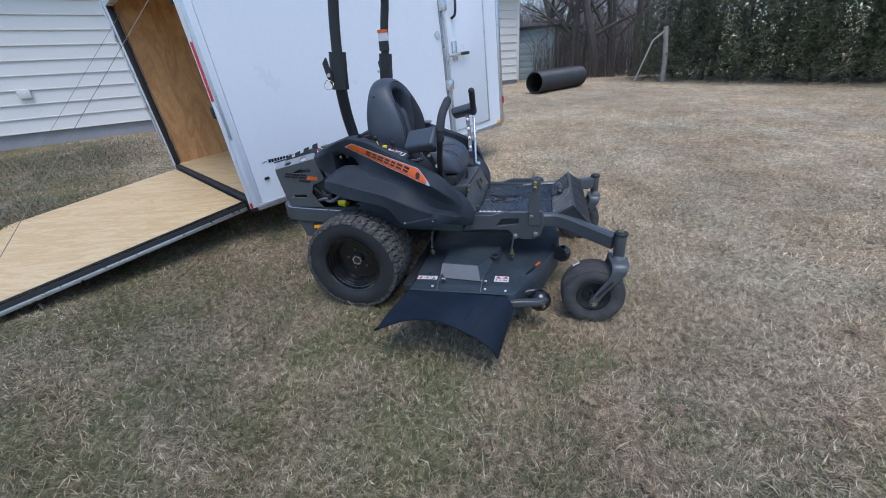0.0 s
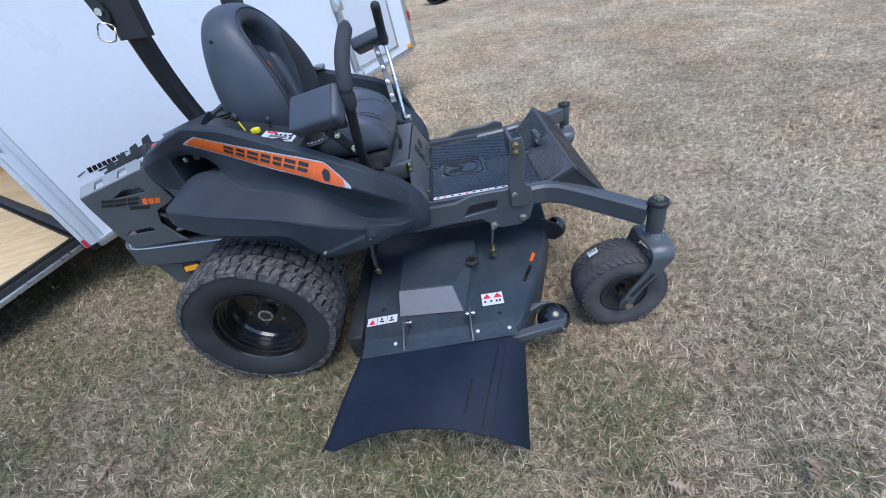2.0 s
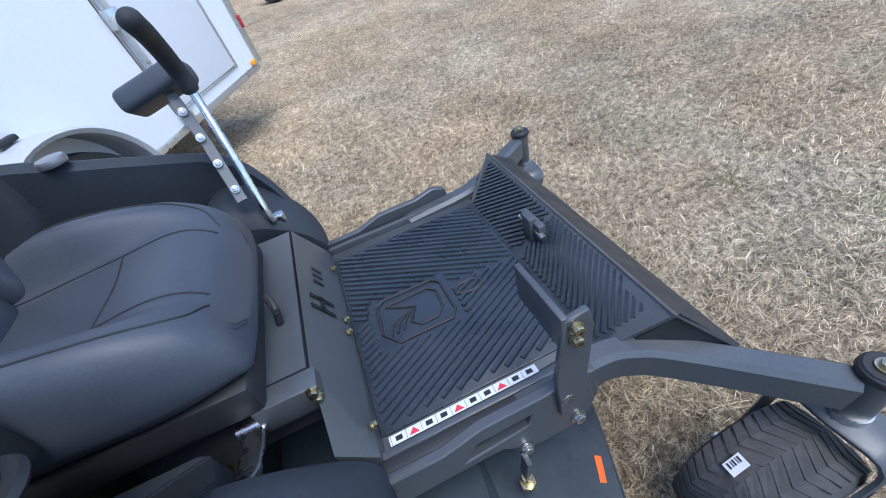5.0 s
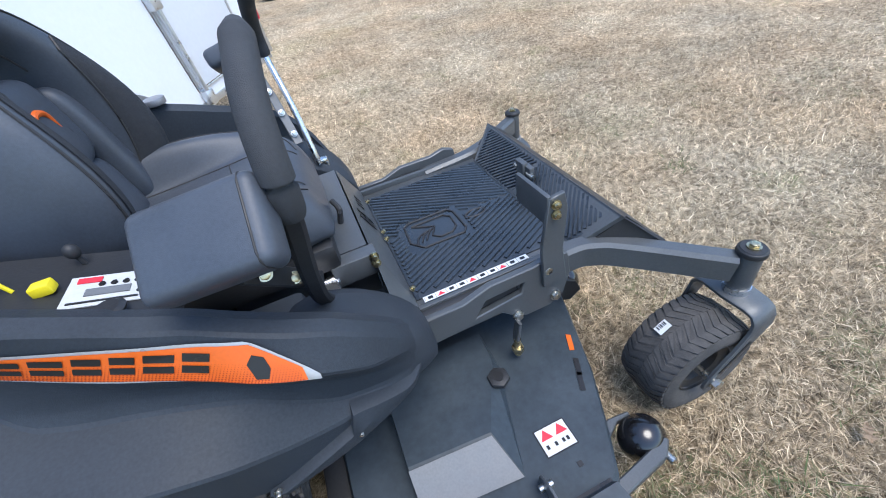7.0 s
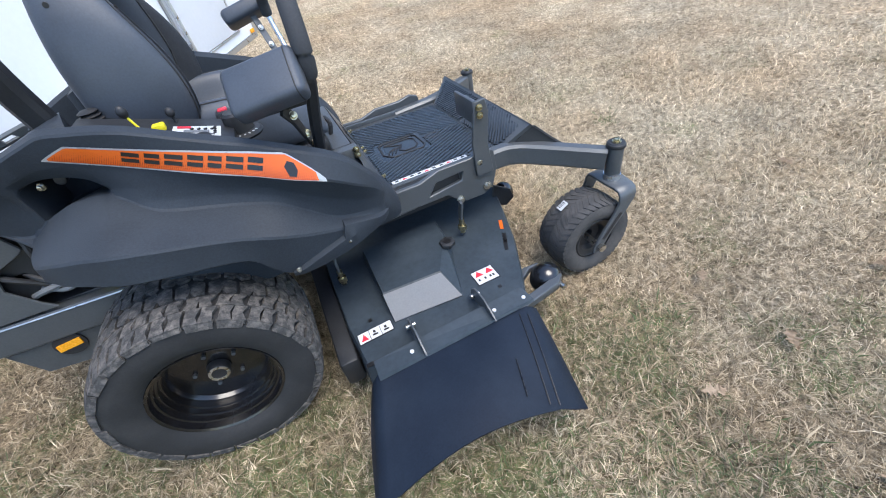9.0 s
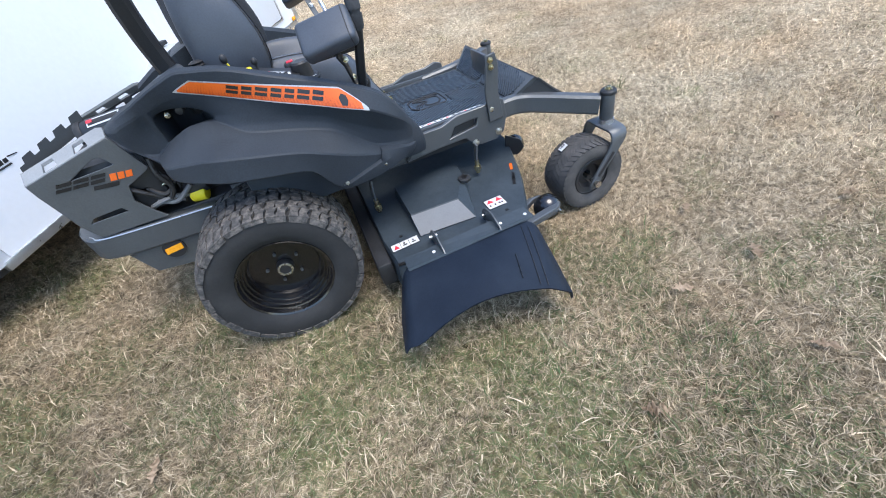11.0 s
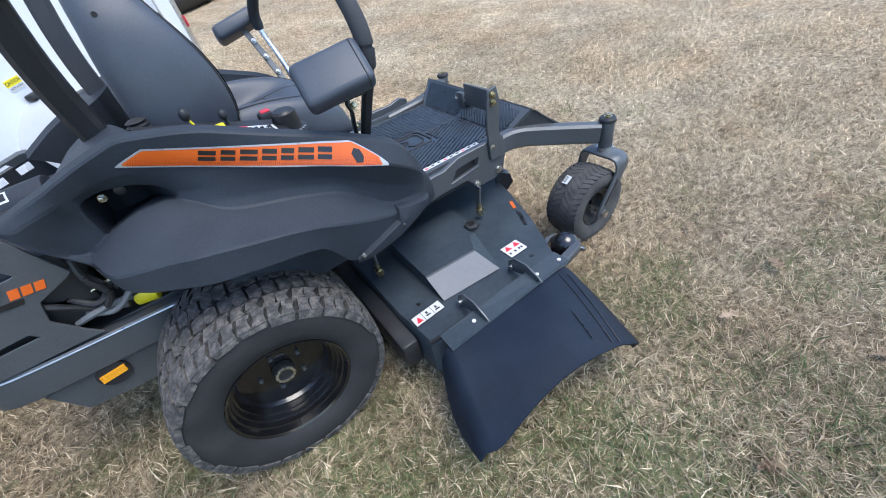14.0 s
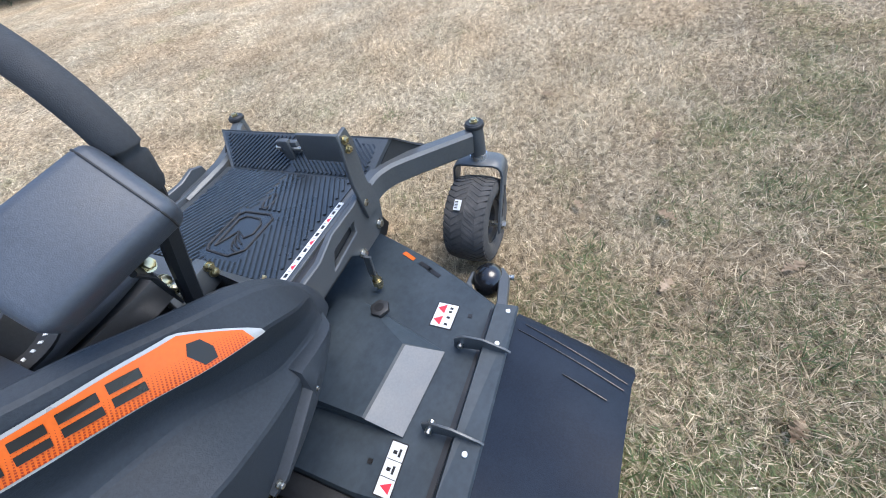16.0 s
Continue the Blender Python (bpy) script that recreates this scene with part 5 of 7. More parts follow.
for half in (1, -1):
    for k in range(30):
        ys_ = [half * (0.012 + 0.0185 * k - 0.14 * (u - 0.08)) for u in us_]
        flags = [0.006 < half * y < (0.262 + 0.085 * u if half > 0 else 0.300 + 0.045 * u) for u, y in zip(us_, ys_)]
        for i, j in runs(flags):
            rib(Vector((FB[0], ys_[i], FB[1])) + slope_up * us_[i] + nrm * 0.003, Vector((FB[0], ys_[j], FB[1])) + slope_up * us_[j] + nrm * 0.003, fmat, 0.005, 0.0055, nrm)
latch = box((1.195, -0.045, 0.555), (1.215, 0.045, 0.60), 0.004)
box((1.185, -0.02, 0.535), (1.205, 0.02, 0.61), 0.004, bm=latch)
part("plate_latch", latch, GREYPAINT, mower, "grey steel latch on the foot plate")
part("latch_pin", cyl((1.20, -0.06, 0.575), (1.20, 0.05, 0.575), 0.008, seg=10), ZINC, mower, "plated latch pin")

# console box under the seat and its sloping riser
bx = loft([[(0.30, -0.185, 0.50), (0.30, 0.275, 0.50), (0.30, 0.275, 0.655), (0.30, -0.185, 0.655)],
           [(0.64, -0.185, 0.50), (0.64, 0.275, 0.50), (0.64, 0.275, 0.66), (0.64, -0.185, 0.66)]])
part("seat_box", bevel(bx, 0.012), GREYPAINT, mower)
rs = loft([[(0.645, -0.33, 0.50), (0.645, 0.30, 0.50), (0.645, 0.28, 0.655), (0.645, -0.19, 0.655), (0.645, -0.33, 0.60)],
           [(0.705, -0.33, 0.50), (0.705, 0.30, 0.50), (0.70, 0.30, 0.535), (0.70, -0.30, 0.535), (0.70, -0.33, 0.53)]])
part("riser_panel", rs, GREYPAINT, mower, smooth=20)
for dy, w_, h_ in ((0.02, 0.012, 0.07), (0.055, 0.012, 0.07), (0.04, 0.05, 0.012), (0.12, 0.008, 0.03), (0.145, 0.008, 0.03), (0.17, 0.008, 0.03)):
    base_ = Vector((0.672, dy - 0.02, 0.598))
    dirz = Vector((0.055, 0, -0.12)).normalized()
    nn_ = Vector((0.12, 0, 0.055)).normalized()
    p = [base_ - dirz * h_ / 2 + Vector((0, -w_ / 2, 0)), base_ + dirz * h_ / 2 + Vector((0, -w_ / 2, 0)), base_ + dirz * h_ / 2 + Vector((0, w_ / 2, 0)), base_ - dirz * h_ / 2 + Vector((0, w_ / 2, 0))]
    part("riser_mark", patch([q + nn_ * 0.001 for q in p], 0.002), DECALBLACK, mower, "black decal bar")
for y in (0.20, 0.0, -0.04, -0.277):
    bolt((0.702, y, 0.543), (0.8, 0, 0.6), 0.006, BRASS)
br = box((0.54, -0.235, 0.60), (0.655, -0.19, 0.662), 0.004)
part("damper_bracket", br, GREYPAINT, mower)
for x, z in ((0.645, 0.655), (0.645, 0.635)):
    bolt((x, -0.236, z), (0, -1, 0), 0.009, BRASS)
part("key_lever", sweep(smooth_path([(0.60, -0.05, 0.66), (0.61, -0.05, 0.70), (0.60, -0.02, 0.715)], 4), 0.008, 8), DARKSTEEL, mower, "dark pull lever")

# ---- mower: side bodies ----
STATIONS = [  # x, then y and z of: top edge, decal foot, hole's upper lip, hole's floor, inner crease, fender edge, lower edge
    (-0.322, -0.300, 0.890, -0.310, 0.880, -0.311, 0.878, -0.311, 0.877, -0.311, 0.876, -0.312, 0.873, -0.312, 0.870),
    (-0.285, -0.335, 0.908, -0.352, 0.882, -0.352, 0.862, -0.351, 0.850, -0.351, 0.838, -0.352, 0.834, -0.350, 0.828),
    (-0.250, -0.362, 0.925, -0.378, 0.894, -0.370, 0.850, -0.364, 0.825, -0.360, 0.795, -0.362, 0.790, -0.360, 0.783),
    (-0.205, -0.388, 0.943, -0.393, 0.906, -0.378, 0.862, -0.372, 0.830, -0.366, 0.775, -0.400, 0.768, -0.402, 0.752),
    (-0.175, -0.402, 0.954, -0.399, 0.913, -0.380, 0.878, -0.372, 0.840, -0.372, 0.788, -0.490, 0.776, -0.495, 0.747),
    (-0.150, -0.413, 0.965, -0.404, 0.919, -0.392, 0.885, -0.386, 0.850, -0.380, 0.804, -0.545, 0.782, -0.552, 0.742),
    (-0.136, -0.418, 0.970, -0.408, 0.922, -0.389, 0.898, -0.220, 0.770, -0.392, 0.814, -0.560, 0.785, -0.566, 0.738),
    (-0.100, -0.431, 0.984, -0.416, 0.930, -0.388, 0.904, -0.190, 0.775, -0.418, 0.832, -0.585, 0.790, -0.592, 0.730),
    (-0.050, -0.446, 1.000, -0.432, 0.936, -0.402, 0.900, -0.210, 0.790, -0.430, 0.848, -0.605, 0.790, -0.612, 0.718),
    (0.000, -0.463, 1.013, -0.450, 0.935, -0.420, 0.884, -0.340, 0.826, -0.436, 0.850, -0.622, 0.784, -0.628, 0.705),
    (0.035, -0.472, 1.009, -0.460, 0.925, -0.440, 0.862, -0.438, 0.850, -0.448, 0.838, -0.628, 0.778, -0.632, 0.698),
    (0.117, -0.493, 0.995, -0.486, 0.903, -0.488, 0.850, -0.492, 0.815, -0.506, 0.794, -0.635, 0.760, -0.635, 0.682),
    (0.250, -0.515, 0.942, -0.532, 0.855, -0.520, 0.815, -0.520, 0.790, -0.530, 0.764, -0.637, 0.724, -0.628, 0.648),
    (0.320, -0.530, 0.914, -0.551, 0.834, -0.534, 0.790, -0.533, 0.768, -0.542, 0.746, -0.630, 0.690, -0.605, 0.545),
    (0.365, -0.537, 0.896, -0.565, 0.820, -0.542, 0.775, -0.541, 0.752, -0.549, 0.730, -0.618, 0.664, -0.598, 0.536),
    (0.430, -0.555, 0.868, -0.589, 0.797, -0.553, 0.735, -0.550, 0.705, -0.554, 0.680, -0.598, 0.630, -0.584, 0.531),
    (0.500, -0.568, 0.836, -0.600, 0.769, -0.553, 0.690, -0.548, 0.650, -0.545, 0.622, -0.575, 0.602, -0.566, 0.530),
    (0.560, -0.566, 0.796, -0.590, 0.728, -0.548, 0.660, -0.542, 0.625, -0.540, 0.605, -0.552, 0.590, -0.548, 0.530),
    (0.620, -0.535, 0.715, -0.545, 0.672, -0.532, 0.630, -0.528, 0.605, -0.526, 0.590, -0.528, 0.578, -0.524, 0.535),
    (0.660, -0.485, 0.630, -0.492, 0.608, -0.490, 0.590, -0.490, 0.580, -0.490, 0.572, -0.490, 0.563, -0.486, 0.545),
]


def fine_stations(steps=4):
    """The sections drawn out finely along the body, with no overshoot."""
    out = []
    for i, (a, b) in enumerate(zip(STATIONS, STATIONS[1:])):
        before, after = STATIONS[max(i - 1, 0)], STATIONS[min(i + 2, len(STATIONS) - 1)]
        h = b[0] - a[0]
        for k in range(steps):
            t = k / steps
            row = [a[0] + h * t]
            for j in range(1, len(a)):
                d = (b[j] - a[j]) / h
                d0 = (a[j] - before[j]) / (a[0] - before[0]) if i else d
                d1 = (after[j] - b[j]) / (after[0] - b[0]) if i + 2 < len(STATIONS) else d
                m0 = 0 if d0 * d <= 0 else 2 * d0 * d / (d0 + d)
                m1 = 0 if d1 * d <= 0 else 2 * d1 * d / (d1 + d)
                row.append(a[j] * (1 + 2 * t) * (1 - t) ** 2 + b[j] * t * t * (3 - 2 * t) + h * (m0 * t * (1 - t) ** 2 + m1 * t * t * (t - 1)))
            out.append(row)
    return out + [list(STATIONS[-1])]


FINE = fine_stations()


def body_y(x, z):
    """The side body's outer face at a place, between its sections."""
    x = min(max(x, FINE[0][0]), FINE[-1][0])
    for a, b in zip(FINE, FINE[1:]):
        if a[0] <= x <= b[0]:
            f = (x - a[0]) / (b[0] - a[0])
            s = [p + (q - p) * f for p, q in zip(a, b)]
            rows = [(s[i + 1], s[i]) for i in (1, 3, 5, 7, 9, 11, 13)]
            for (z1, y1_), (z0, y0_) in zip(rows, rows[1:]):
                if z0 <= z <= z1:
                    return y0_ + (y1_ - y0_) * (z - z0) / (z1 - z0)
            return rows[0][1] if z > rows[0][0] else rows[-1][1]
    return FINE[-1][1]


def side_body():
    rings = []
    for x, yt, zt, yf, zf, yh, zh, yd, zd, yc, zc, ye, ze, yl, zl in FINE:
        inner = max(yt + 0.055, yd + 0.03)
        lip, floor_ = Vector((yh, zh)), Vector((yd, zd))
        deep = min(1, max(0, (yd - (yh + yc) / 2 - 0.01) / 0.05))
        roof = lip.lerp(floor_, 0.5).lerp(Vector((yd, zh - 0.006)), deep)
        line = [Vector((yt + 0.026, zt + 0.002)), Vector((yt, zt - 0.006)), Vector((yf, zf)), lip, roof, floor_, Vector((yc, zc)), Vector((ye, ze)), Vector((yl, zl)), Vector((yl + 0.03, zl - 0.002))]
        ring = [(x, inner, zt - 0.012)]
        # each moulded edge is a narrow fillet of two lines
        for i, p in enumerate(line):
            for q in (line[max(i - 1, 0)], line[min(i + 1, len(line) - 1)]):
                d = q - p
                cut = min(0.0045, 0.3 * d.length)
                w = p + d.normalized() * cut if d.length > 1e-6 else p
                ring.append((x, w.x, w.y))
        ring += [(x, inner - 0.02, min(zl + 0.05, zt - 0.018)), (x, inner, min(zc, zt - 0.014))]
        rings.append(ring)
    b = loft(rings)
    bmesh.ops.remove_doubles(b, verts=b.verts, dist=0.00005)
    return b


body_right, body_left = both("side_body", side_body(), PLASTIC, "black moulded plastic side body", smooth=15)
bolt((-0.104, -0.372, 0.886), (-0.3, -1, 0), 0.007, ZINC, body_right)
part("hole_boss", cyl((-0.068, -0.25, 0.884), (-0.068, -0.368, 0.886), 0.013, seg=14, bev=0.003), DARKSTEEL, body_right, "dark round boss")


def lower_blade():
    """The raised blade moulded into the body's lower front."""
    b = bmesh.new()
    grid = []
    for i in range(25):
        t = i / 24
        x = 0.328 + (0.650 - 0.328) * t
        low = 0.536 - 0.012 * math.sin(math.pi * min(1, t * 1.15)) + 0.026 * max(0, t - 0.55)
        top = 0.552 + 0.13 * (x - 0.328) if x < 0.50 else 0.606 - 0.29 * (x - 0.51)
        top = max(top + 0.008 * math.sin(math.pi * t), low + 0.006)
        line = []
        for f, lift in ((0, -0.010), (0.0, 0.006), (0.06, 0.014), (0.55, 0.022), (0.95, 0.022), (1.0, 0.016), (1.0, -0.010)):
            z = low + (top - low) * f
            line.append(b.verts.new((x, body_y(x, z) - lift * min(1, 8 * (1 - t) + 0.2, 6 * t + 0.5), z)))
        grid.append(line)
    for p, q in zip(grid, grid[1:]):
        for k in range(6):
            b.faces.new((p[k], q[k], q[k + 1], p[k + 1]))
    b.faces.new(grid[0])
    b.faces.new(grid[-1][::-1])
    bmesh.ops.remove_doubles(b, verts=b.verts, dist=0.00005)
    return b


part("body_blade", lower_blade(), PLASTIC, body_right, smooth=30)


for y0_, y1_ in ((-0.50, -0.25), (0.28, 0.50)):
    part("inner_panel", box((0.02, y0_, 0.47), (0.47, y1_, 0.66), 0.02), PLASTIC, mower, "black inner panel beside the seat box")


def front_cowl():
    rings = []
    for x, zt, y_ in ((0.40, 0.690, -0.53), (0.46, 0.748, -0.535), (0.53, 0.745, -0.54), (0.59, 0.715, -0.535), (0.645, 0.665, -0.515), (0.685, 0.610, -0.485), (0.705, 0.555, -0.455)):
        zl = 0.475
        rings.append([(x, y_, zl), (x, y_, zt - 0.035), (x, y_ + 0.012, zt - 0.010), (x, y_ + 0.035, zt), (x, -0.38, zt - 0.012), (x, -0.335, zt - 0.03), (x, -0.33, zl)])
    return loft(rings)


both("front_cowl", front_cowl(), PLASTIC, "black moulded front cowl", smooth=50, subdivide=1)
for x, z in ((0.345, 0.56), (0.50, 0.562)):
    bolt((x, body_y(x, z) - 0.012, z), (0, -1, 0), 0.005, ZINC)


def decal_band(rows, lift):
    """A band between a lower and an upper line: rows of (x, z low, z high)."""
    bm_ = bmesh.new()
    lo = [[bm_.verts.new((x, body_y(x, a + (b - a) * k / 3) - lift, a + (b - a) * k / 3)) for k in range(4)] for x, a, b in rows]
    for p, q in zip(lo, lo[1:]):
        for k in range(3):
            bm_.faces.new((p[k], q[k], q[k + 1], p[k + 1]))
    return bm_


def decal_line(x):
    """The decal's lower and upper edge at x."""
    low = 0.957 - 0.353 * (x + 0.035)
    top = 0.979 - 0.303 * (x - 0.03)
    if x < 0.027:
        top = low + (top - low) * max(0.0, (x + 0.035) / 0.062) ** 0.85
    if x > 0.435:
        top = low + (top - low) * max(0.0, (0.506 - x) / 0.071) ** 0.75
    return low, top


xs_ = [-0.035 + 0.537 * i / 60 for i in range(61)]
decal = part("orange_decal", decal_band([(x, decal_line(x)[0], max(decal_line(x)[1], decal_line(x)[0] + 0.0005)) for x in xs_], 0.0034), SILVER, mower, "orange decal with silver edge", smooth=60)
inner_rows = []
for x in [-0.020 + 0.505 * i / 60 for i in range(61)]:
    lo_, hi_ = decal_line(x)
    if hi_ - lo_ > 0.011:
        inner_rows.append((x, lo_ + 0.004, hi_ - 0.004))
part("decal_field", decal_band(inner_rows, 0.0046), ORANGE, decal, "orange field", smooth=60)
# the lettering is drawn as plain bars
px_ = 0.116
for k in range(7):
    wide = (0.031, 0.027, 0.033, 0.029, 0.026, 0.033, 0.030)[k]
    lo_, hi_ = decal_line(px_ + wide / 2)
    mid, hh = (lo_ + hi_) / 2 + 0.004, (hi_ - lo_) * 0.21
    bm = bmesh.new()
    strokes = ((0.0, 1.0, -1.0, -0.22), (0.0, 1.0, 0.16, 1.0))
    for xa, xb, za, zb in strokes:
        ring = [bm.verts.new((px_ + x * wide + 0.55 * z * hh, body_y(px_ + x * wide + 0.55 * z * hh, mid + z * hh - 0.378 * (x - 0.5) * wide) - 0.0060, mid + z * hh - 0.378 * (x - 0.5) * wide)) for x, z in ((xa, za), (xb, za), (xb, zb), (xa, zb))]
        bm.faces.new(ring)
    part("decal_bar", bm, DECALBLACK, decal, "black lettering drawn as plain bars", smooth=0)
    px_ += wide + 0.0092
bm = bmesh.new()
vs = [bm.verts.new((x, body_y(x, z) - 0.0060, z)) for x, z in ((0.425, 0.806), (0.440, 0.801), (0.448, 0.814), (0.446, 0.831), (0.433, 0.839), (0.422, 0.829))]
bm.faces.new(vs)
part("decal_badge", bm, DECALBLACK, decal, "black badge, drawn plain", smooth=0)
# rows of dark dots along the lower half of the field
dots = bmesh.new()
for r in range(9):
    for i in range(128):
        x = -0.012 + 0.0039 * i + 0.00195 * (r % 2)
        lo_, hi_ = decal_line(min(x, 0.49))
        z = lo_ + 0.0058 + 0.0034 * r
        if x > 0.480 or z > hi_ - 0.007:
            continue
        s_ = 0.00155 - 0.00013 * r
        dots.faces.new([dots.verts.new((x + dx * s_, body_y(x + dx * s_, z + dz * s_) - 0.0053, z + dz * s_)) for dx, dz in ((-1, 0), (0, -1), (1, 0), (0, 1))])
part("decal_dots", dots, ORANGEDOT, decal, "dark dot pattern", smooth=0)

# control panel in the right body
cp = loft([[(0.02, -0.45, 0.955), (0.02, -0.29, 0.955), (0.02, -0.29, 0.985), (0.02, -0.45, 0.985)], [(0.34, -0.485, 0.855), (0.34, -0.30, 0.855), (0.34, -0.30, 0.885), (0.34, -0.485, 0.885)]])
panel = part("control_panel", bevel(cp, 0.006), DARKSTEEL, mower, "dark control panel")


def on_panel(x, y, h=0.0):
    return Vector((x, y, 0.985 - 0.3125 * (x - 0.02) + h))


def panel_patch(name, xa, xb, ya, yb, mat, label, h=0.001, parent=None):
    return part(name, patch([on_panel(xa, ya, h), on_panel(xb, ya, h), on_panel(xb, yb, h), on_panel(xa, yb, h)], 0.0015), mat, parent or panel, label)


gauge = panel_patch("gauge_label", 0.212, 0.312, -0.438, -0.366, PANELLABEL, "pale control label")
panel_patch("gauge_bar", 0.236, 0.288, -0.416, -0.400, PLATEGREY, "grey display window", 0.003, gauge)
panel_patch("gauge_bar", 0.222, 0.250, -0.384, -0.372, LABELRED, "red label bar", 0.003, gauge)
for k in range(4):
    part("gauge_button", cyl(on_panel(0.252 + 0.014 * k, -0.390, 0.002), on_panel(0.252 + 0.014 * k, -0.390, 0.005), 0.0045, seg=12), DECALBLACK, gauge, "black button")
    part("gauge_button", cyl(on_panel(0.300, -0.378 - 0.013 * k, 0.002), on_panel(0.300, -0.378 - 0.013 * k, 0.005), 0.004, seg=12), DECALBLACK, gauge, "black button")
panel_patch("gauge_bar", 0.220, 0.300, -0.431, -0.428, DECALBLACK, "thin black line", 0.003, gauge)
part("key_socket", lathe([(0.0, 0.0), (0.024, 0.0), (0.026, 0.005), (0.020, 0.010), (0.0, 0.010)], on_panel(0.272, -0.462, 0.002), "z", 24), DARKSTEEL, panel, "black round socket")
part("choke_knob", ball(on_panel(0.215, -0.325, 0.026), 0.011, 14, (1.0, 1.0, 1.2)), DARKSTEEL, panel, "small black knob")
part("choke_stem", cyl(on_panel(0.217, -0.325), on_panel(0.215, -0.325, 0.020), 0.004, seg=8), DARKSTEEL, panel, "thin dark stem")
sw = box((-0.014, -0.011, 0), (0.014, 0.011, 0.018), 0.004, Matrix.Translation(on_panel(0.190, -0.390)))
part("blade_switch", sw, YELLOW, panel, "yellow blade switch")
part("throttle_knob", ball(on_panel(0.136, -0.376, 0.042), 0.012, 14, (1.0, 0.9, 1.3)), DARKSTEEL, panel, "black lever knob")
part("throttle_stem", cyl(on_panel(0.150, -0.378), on_panel(0.138, -0.376, 0.032), 0.003, seg=8), YELLOW, panel, "thin yellow lever")
dial_at = Vector((0.352, -0.345, 0.850))
dial = part("height_dial", lathe([(0.0, 0.0), (0.052, 0.0), (0.055, 0.006), (0.050, 0.014), (0.036, 0.016), (0.033, 0.060), (0.026, 0.066), (0.0, 0.066)], dial_at, "z", 32), DARKSTEEL, panel, "black cutting-height dial")
for k in range(11):
    a_ = math.pi * (0.95 + 0.085 * k)
    c_ = dial_at + Vector((0.0465 * math.cos(a_), 0.0465 * math.sin(a_), 0.0135))
    part("dial_mark", box((-0.003, -0.002, 0), (0.003, 0.002, 0.002), 0, Matrix.Translation(c_) @ Matrix.Rotation(a_, 4, "Z")), LABELWHITE, dial, "white number mark")

boot = [(0.0, 0.0)]
for k in range(7):
    boot += [(0.036 - 0.002 * k, 0.010 * k), (0.027 - 0.002 * k, 0.010 * k + 0.005)]
boot += [(0.0, 0.068)]
part("rubber_boot", lathe(boot, (0.033, -0.249, 0.925), "z", 24), BLACKTRIM, mower, "ribbed black rubber boot")

# ---- mower: seat ----
seat_pan = box((0.10, -0.235, 0.655), (0.572, 0.235, 0.725), 0.015)
part("seat_pan", seat_pan, DARKSTEEL, mower, "black seat base")


def pillow(lo, hi, mat, name, label="", bulge=0.25, n=6, m=None, sub=1):
    """A padded cushion: a box with swollen faces and round edges."""
    b = bmesh.new()
    bmesh.ops.create_cube(b, size=2)
    bmesh.ops.subdivide_edges(b, edges=list(b.edges), cuts=n, use_grid_fill=True)
    for v in b.verts:
        p = v.co
        l4 = (abs(p.x) ** 4.5 + abs(p.y) ** 4.5 + abs(p.z) ** 4.5) ** (1 / 4.5)
        p = p / l4 * max(abs(p.x), abs(p.y), abs(p.z))
        v.co = Vector([lo[i] + (p[i] + 1) / 2 * (hi[i] - lo[i]) for i in range(3)])
    if m is not None:
        b.transform(m)
    return part(name, b, mat, mower, label, smooth=80, subdivide=sub)


def cushion_mesh():
    """One moulded cushion: a dished middle between raised bolsters, rolled down at the front."""
    n, rings = 40, []
    for i in range(25):
        t = i / 24
        x = 0.115 + 0.478 * t
        wide = 0.252 - 0.020 * (1 - t) ** 2 - 0.045 * max(0, (t - 0.62) / 0.38) ** 2.2
        roll = (1 - max(0, (t - 0.70) / 0.30) ** 2.6) ** 0.55 if t < 1 else 0.0
        mid = 0.820 + 0.040 * math.sin(math.pi * min(1, t * 0.85) * 0.62) ** 2
        crest = 0.898 + 0.030 * math.sin(math.pi * min(1, t * 1.15 + 0.05)) - 0.030 * t
        ring = []
        for k in range(n + 1):
            s = -1 + 2 * k / n
            q = abs(s)
            lift = min(1, max(0, (q - 0.46) / 0.24))
            lift = lift * lift * (3 - 2 * lift)
            z = mid + (crest - mid) * lift
            if q > 0.74:
                z = 0.755 + (z - 0.755) * (1 - ((q - 0.74) / 0.26) ** 2.4) ** 0.5 if q < 1 else 0.755
            z = 0.725 + (z - 0.725) * (0.12 + 0.88 * roll)
            ring.append((x, s * wide, z))
        ring += [(x, wide * 0.96, 0.715), (x, -wide * 0.96, 0.715)]
        rings.append(ring)
    return loft(rings)


cushion = part("seat_cushion", cushion_mesh(), VINYL, mower, "charcoal vinyl seat cushion", smooth=70, subdivide=1)
cushion_tree = BVHTree.FromPolygons([v.co.copy() for v in cushion.data.vertices], [list(p.vertices) for p in cushion.data.polygons])


def seat_seam(points, r=0.0017):
    """A sewn line laid on the cushion along points of (x, y)."""
    out = []
    for p in smooth_path([(x, y, 1.2) for x, y in points], 8):
        hit = cushion_tree.ray_cast(p, Vector((0, 0, -1)))[0]
        if hit:
            out.append(hit + Vector((0, 0, 0.0005)))
    part("seat_seam", sweep(out, r, 6), BLACKTRIM, cushion, "dark sewn seam")


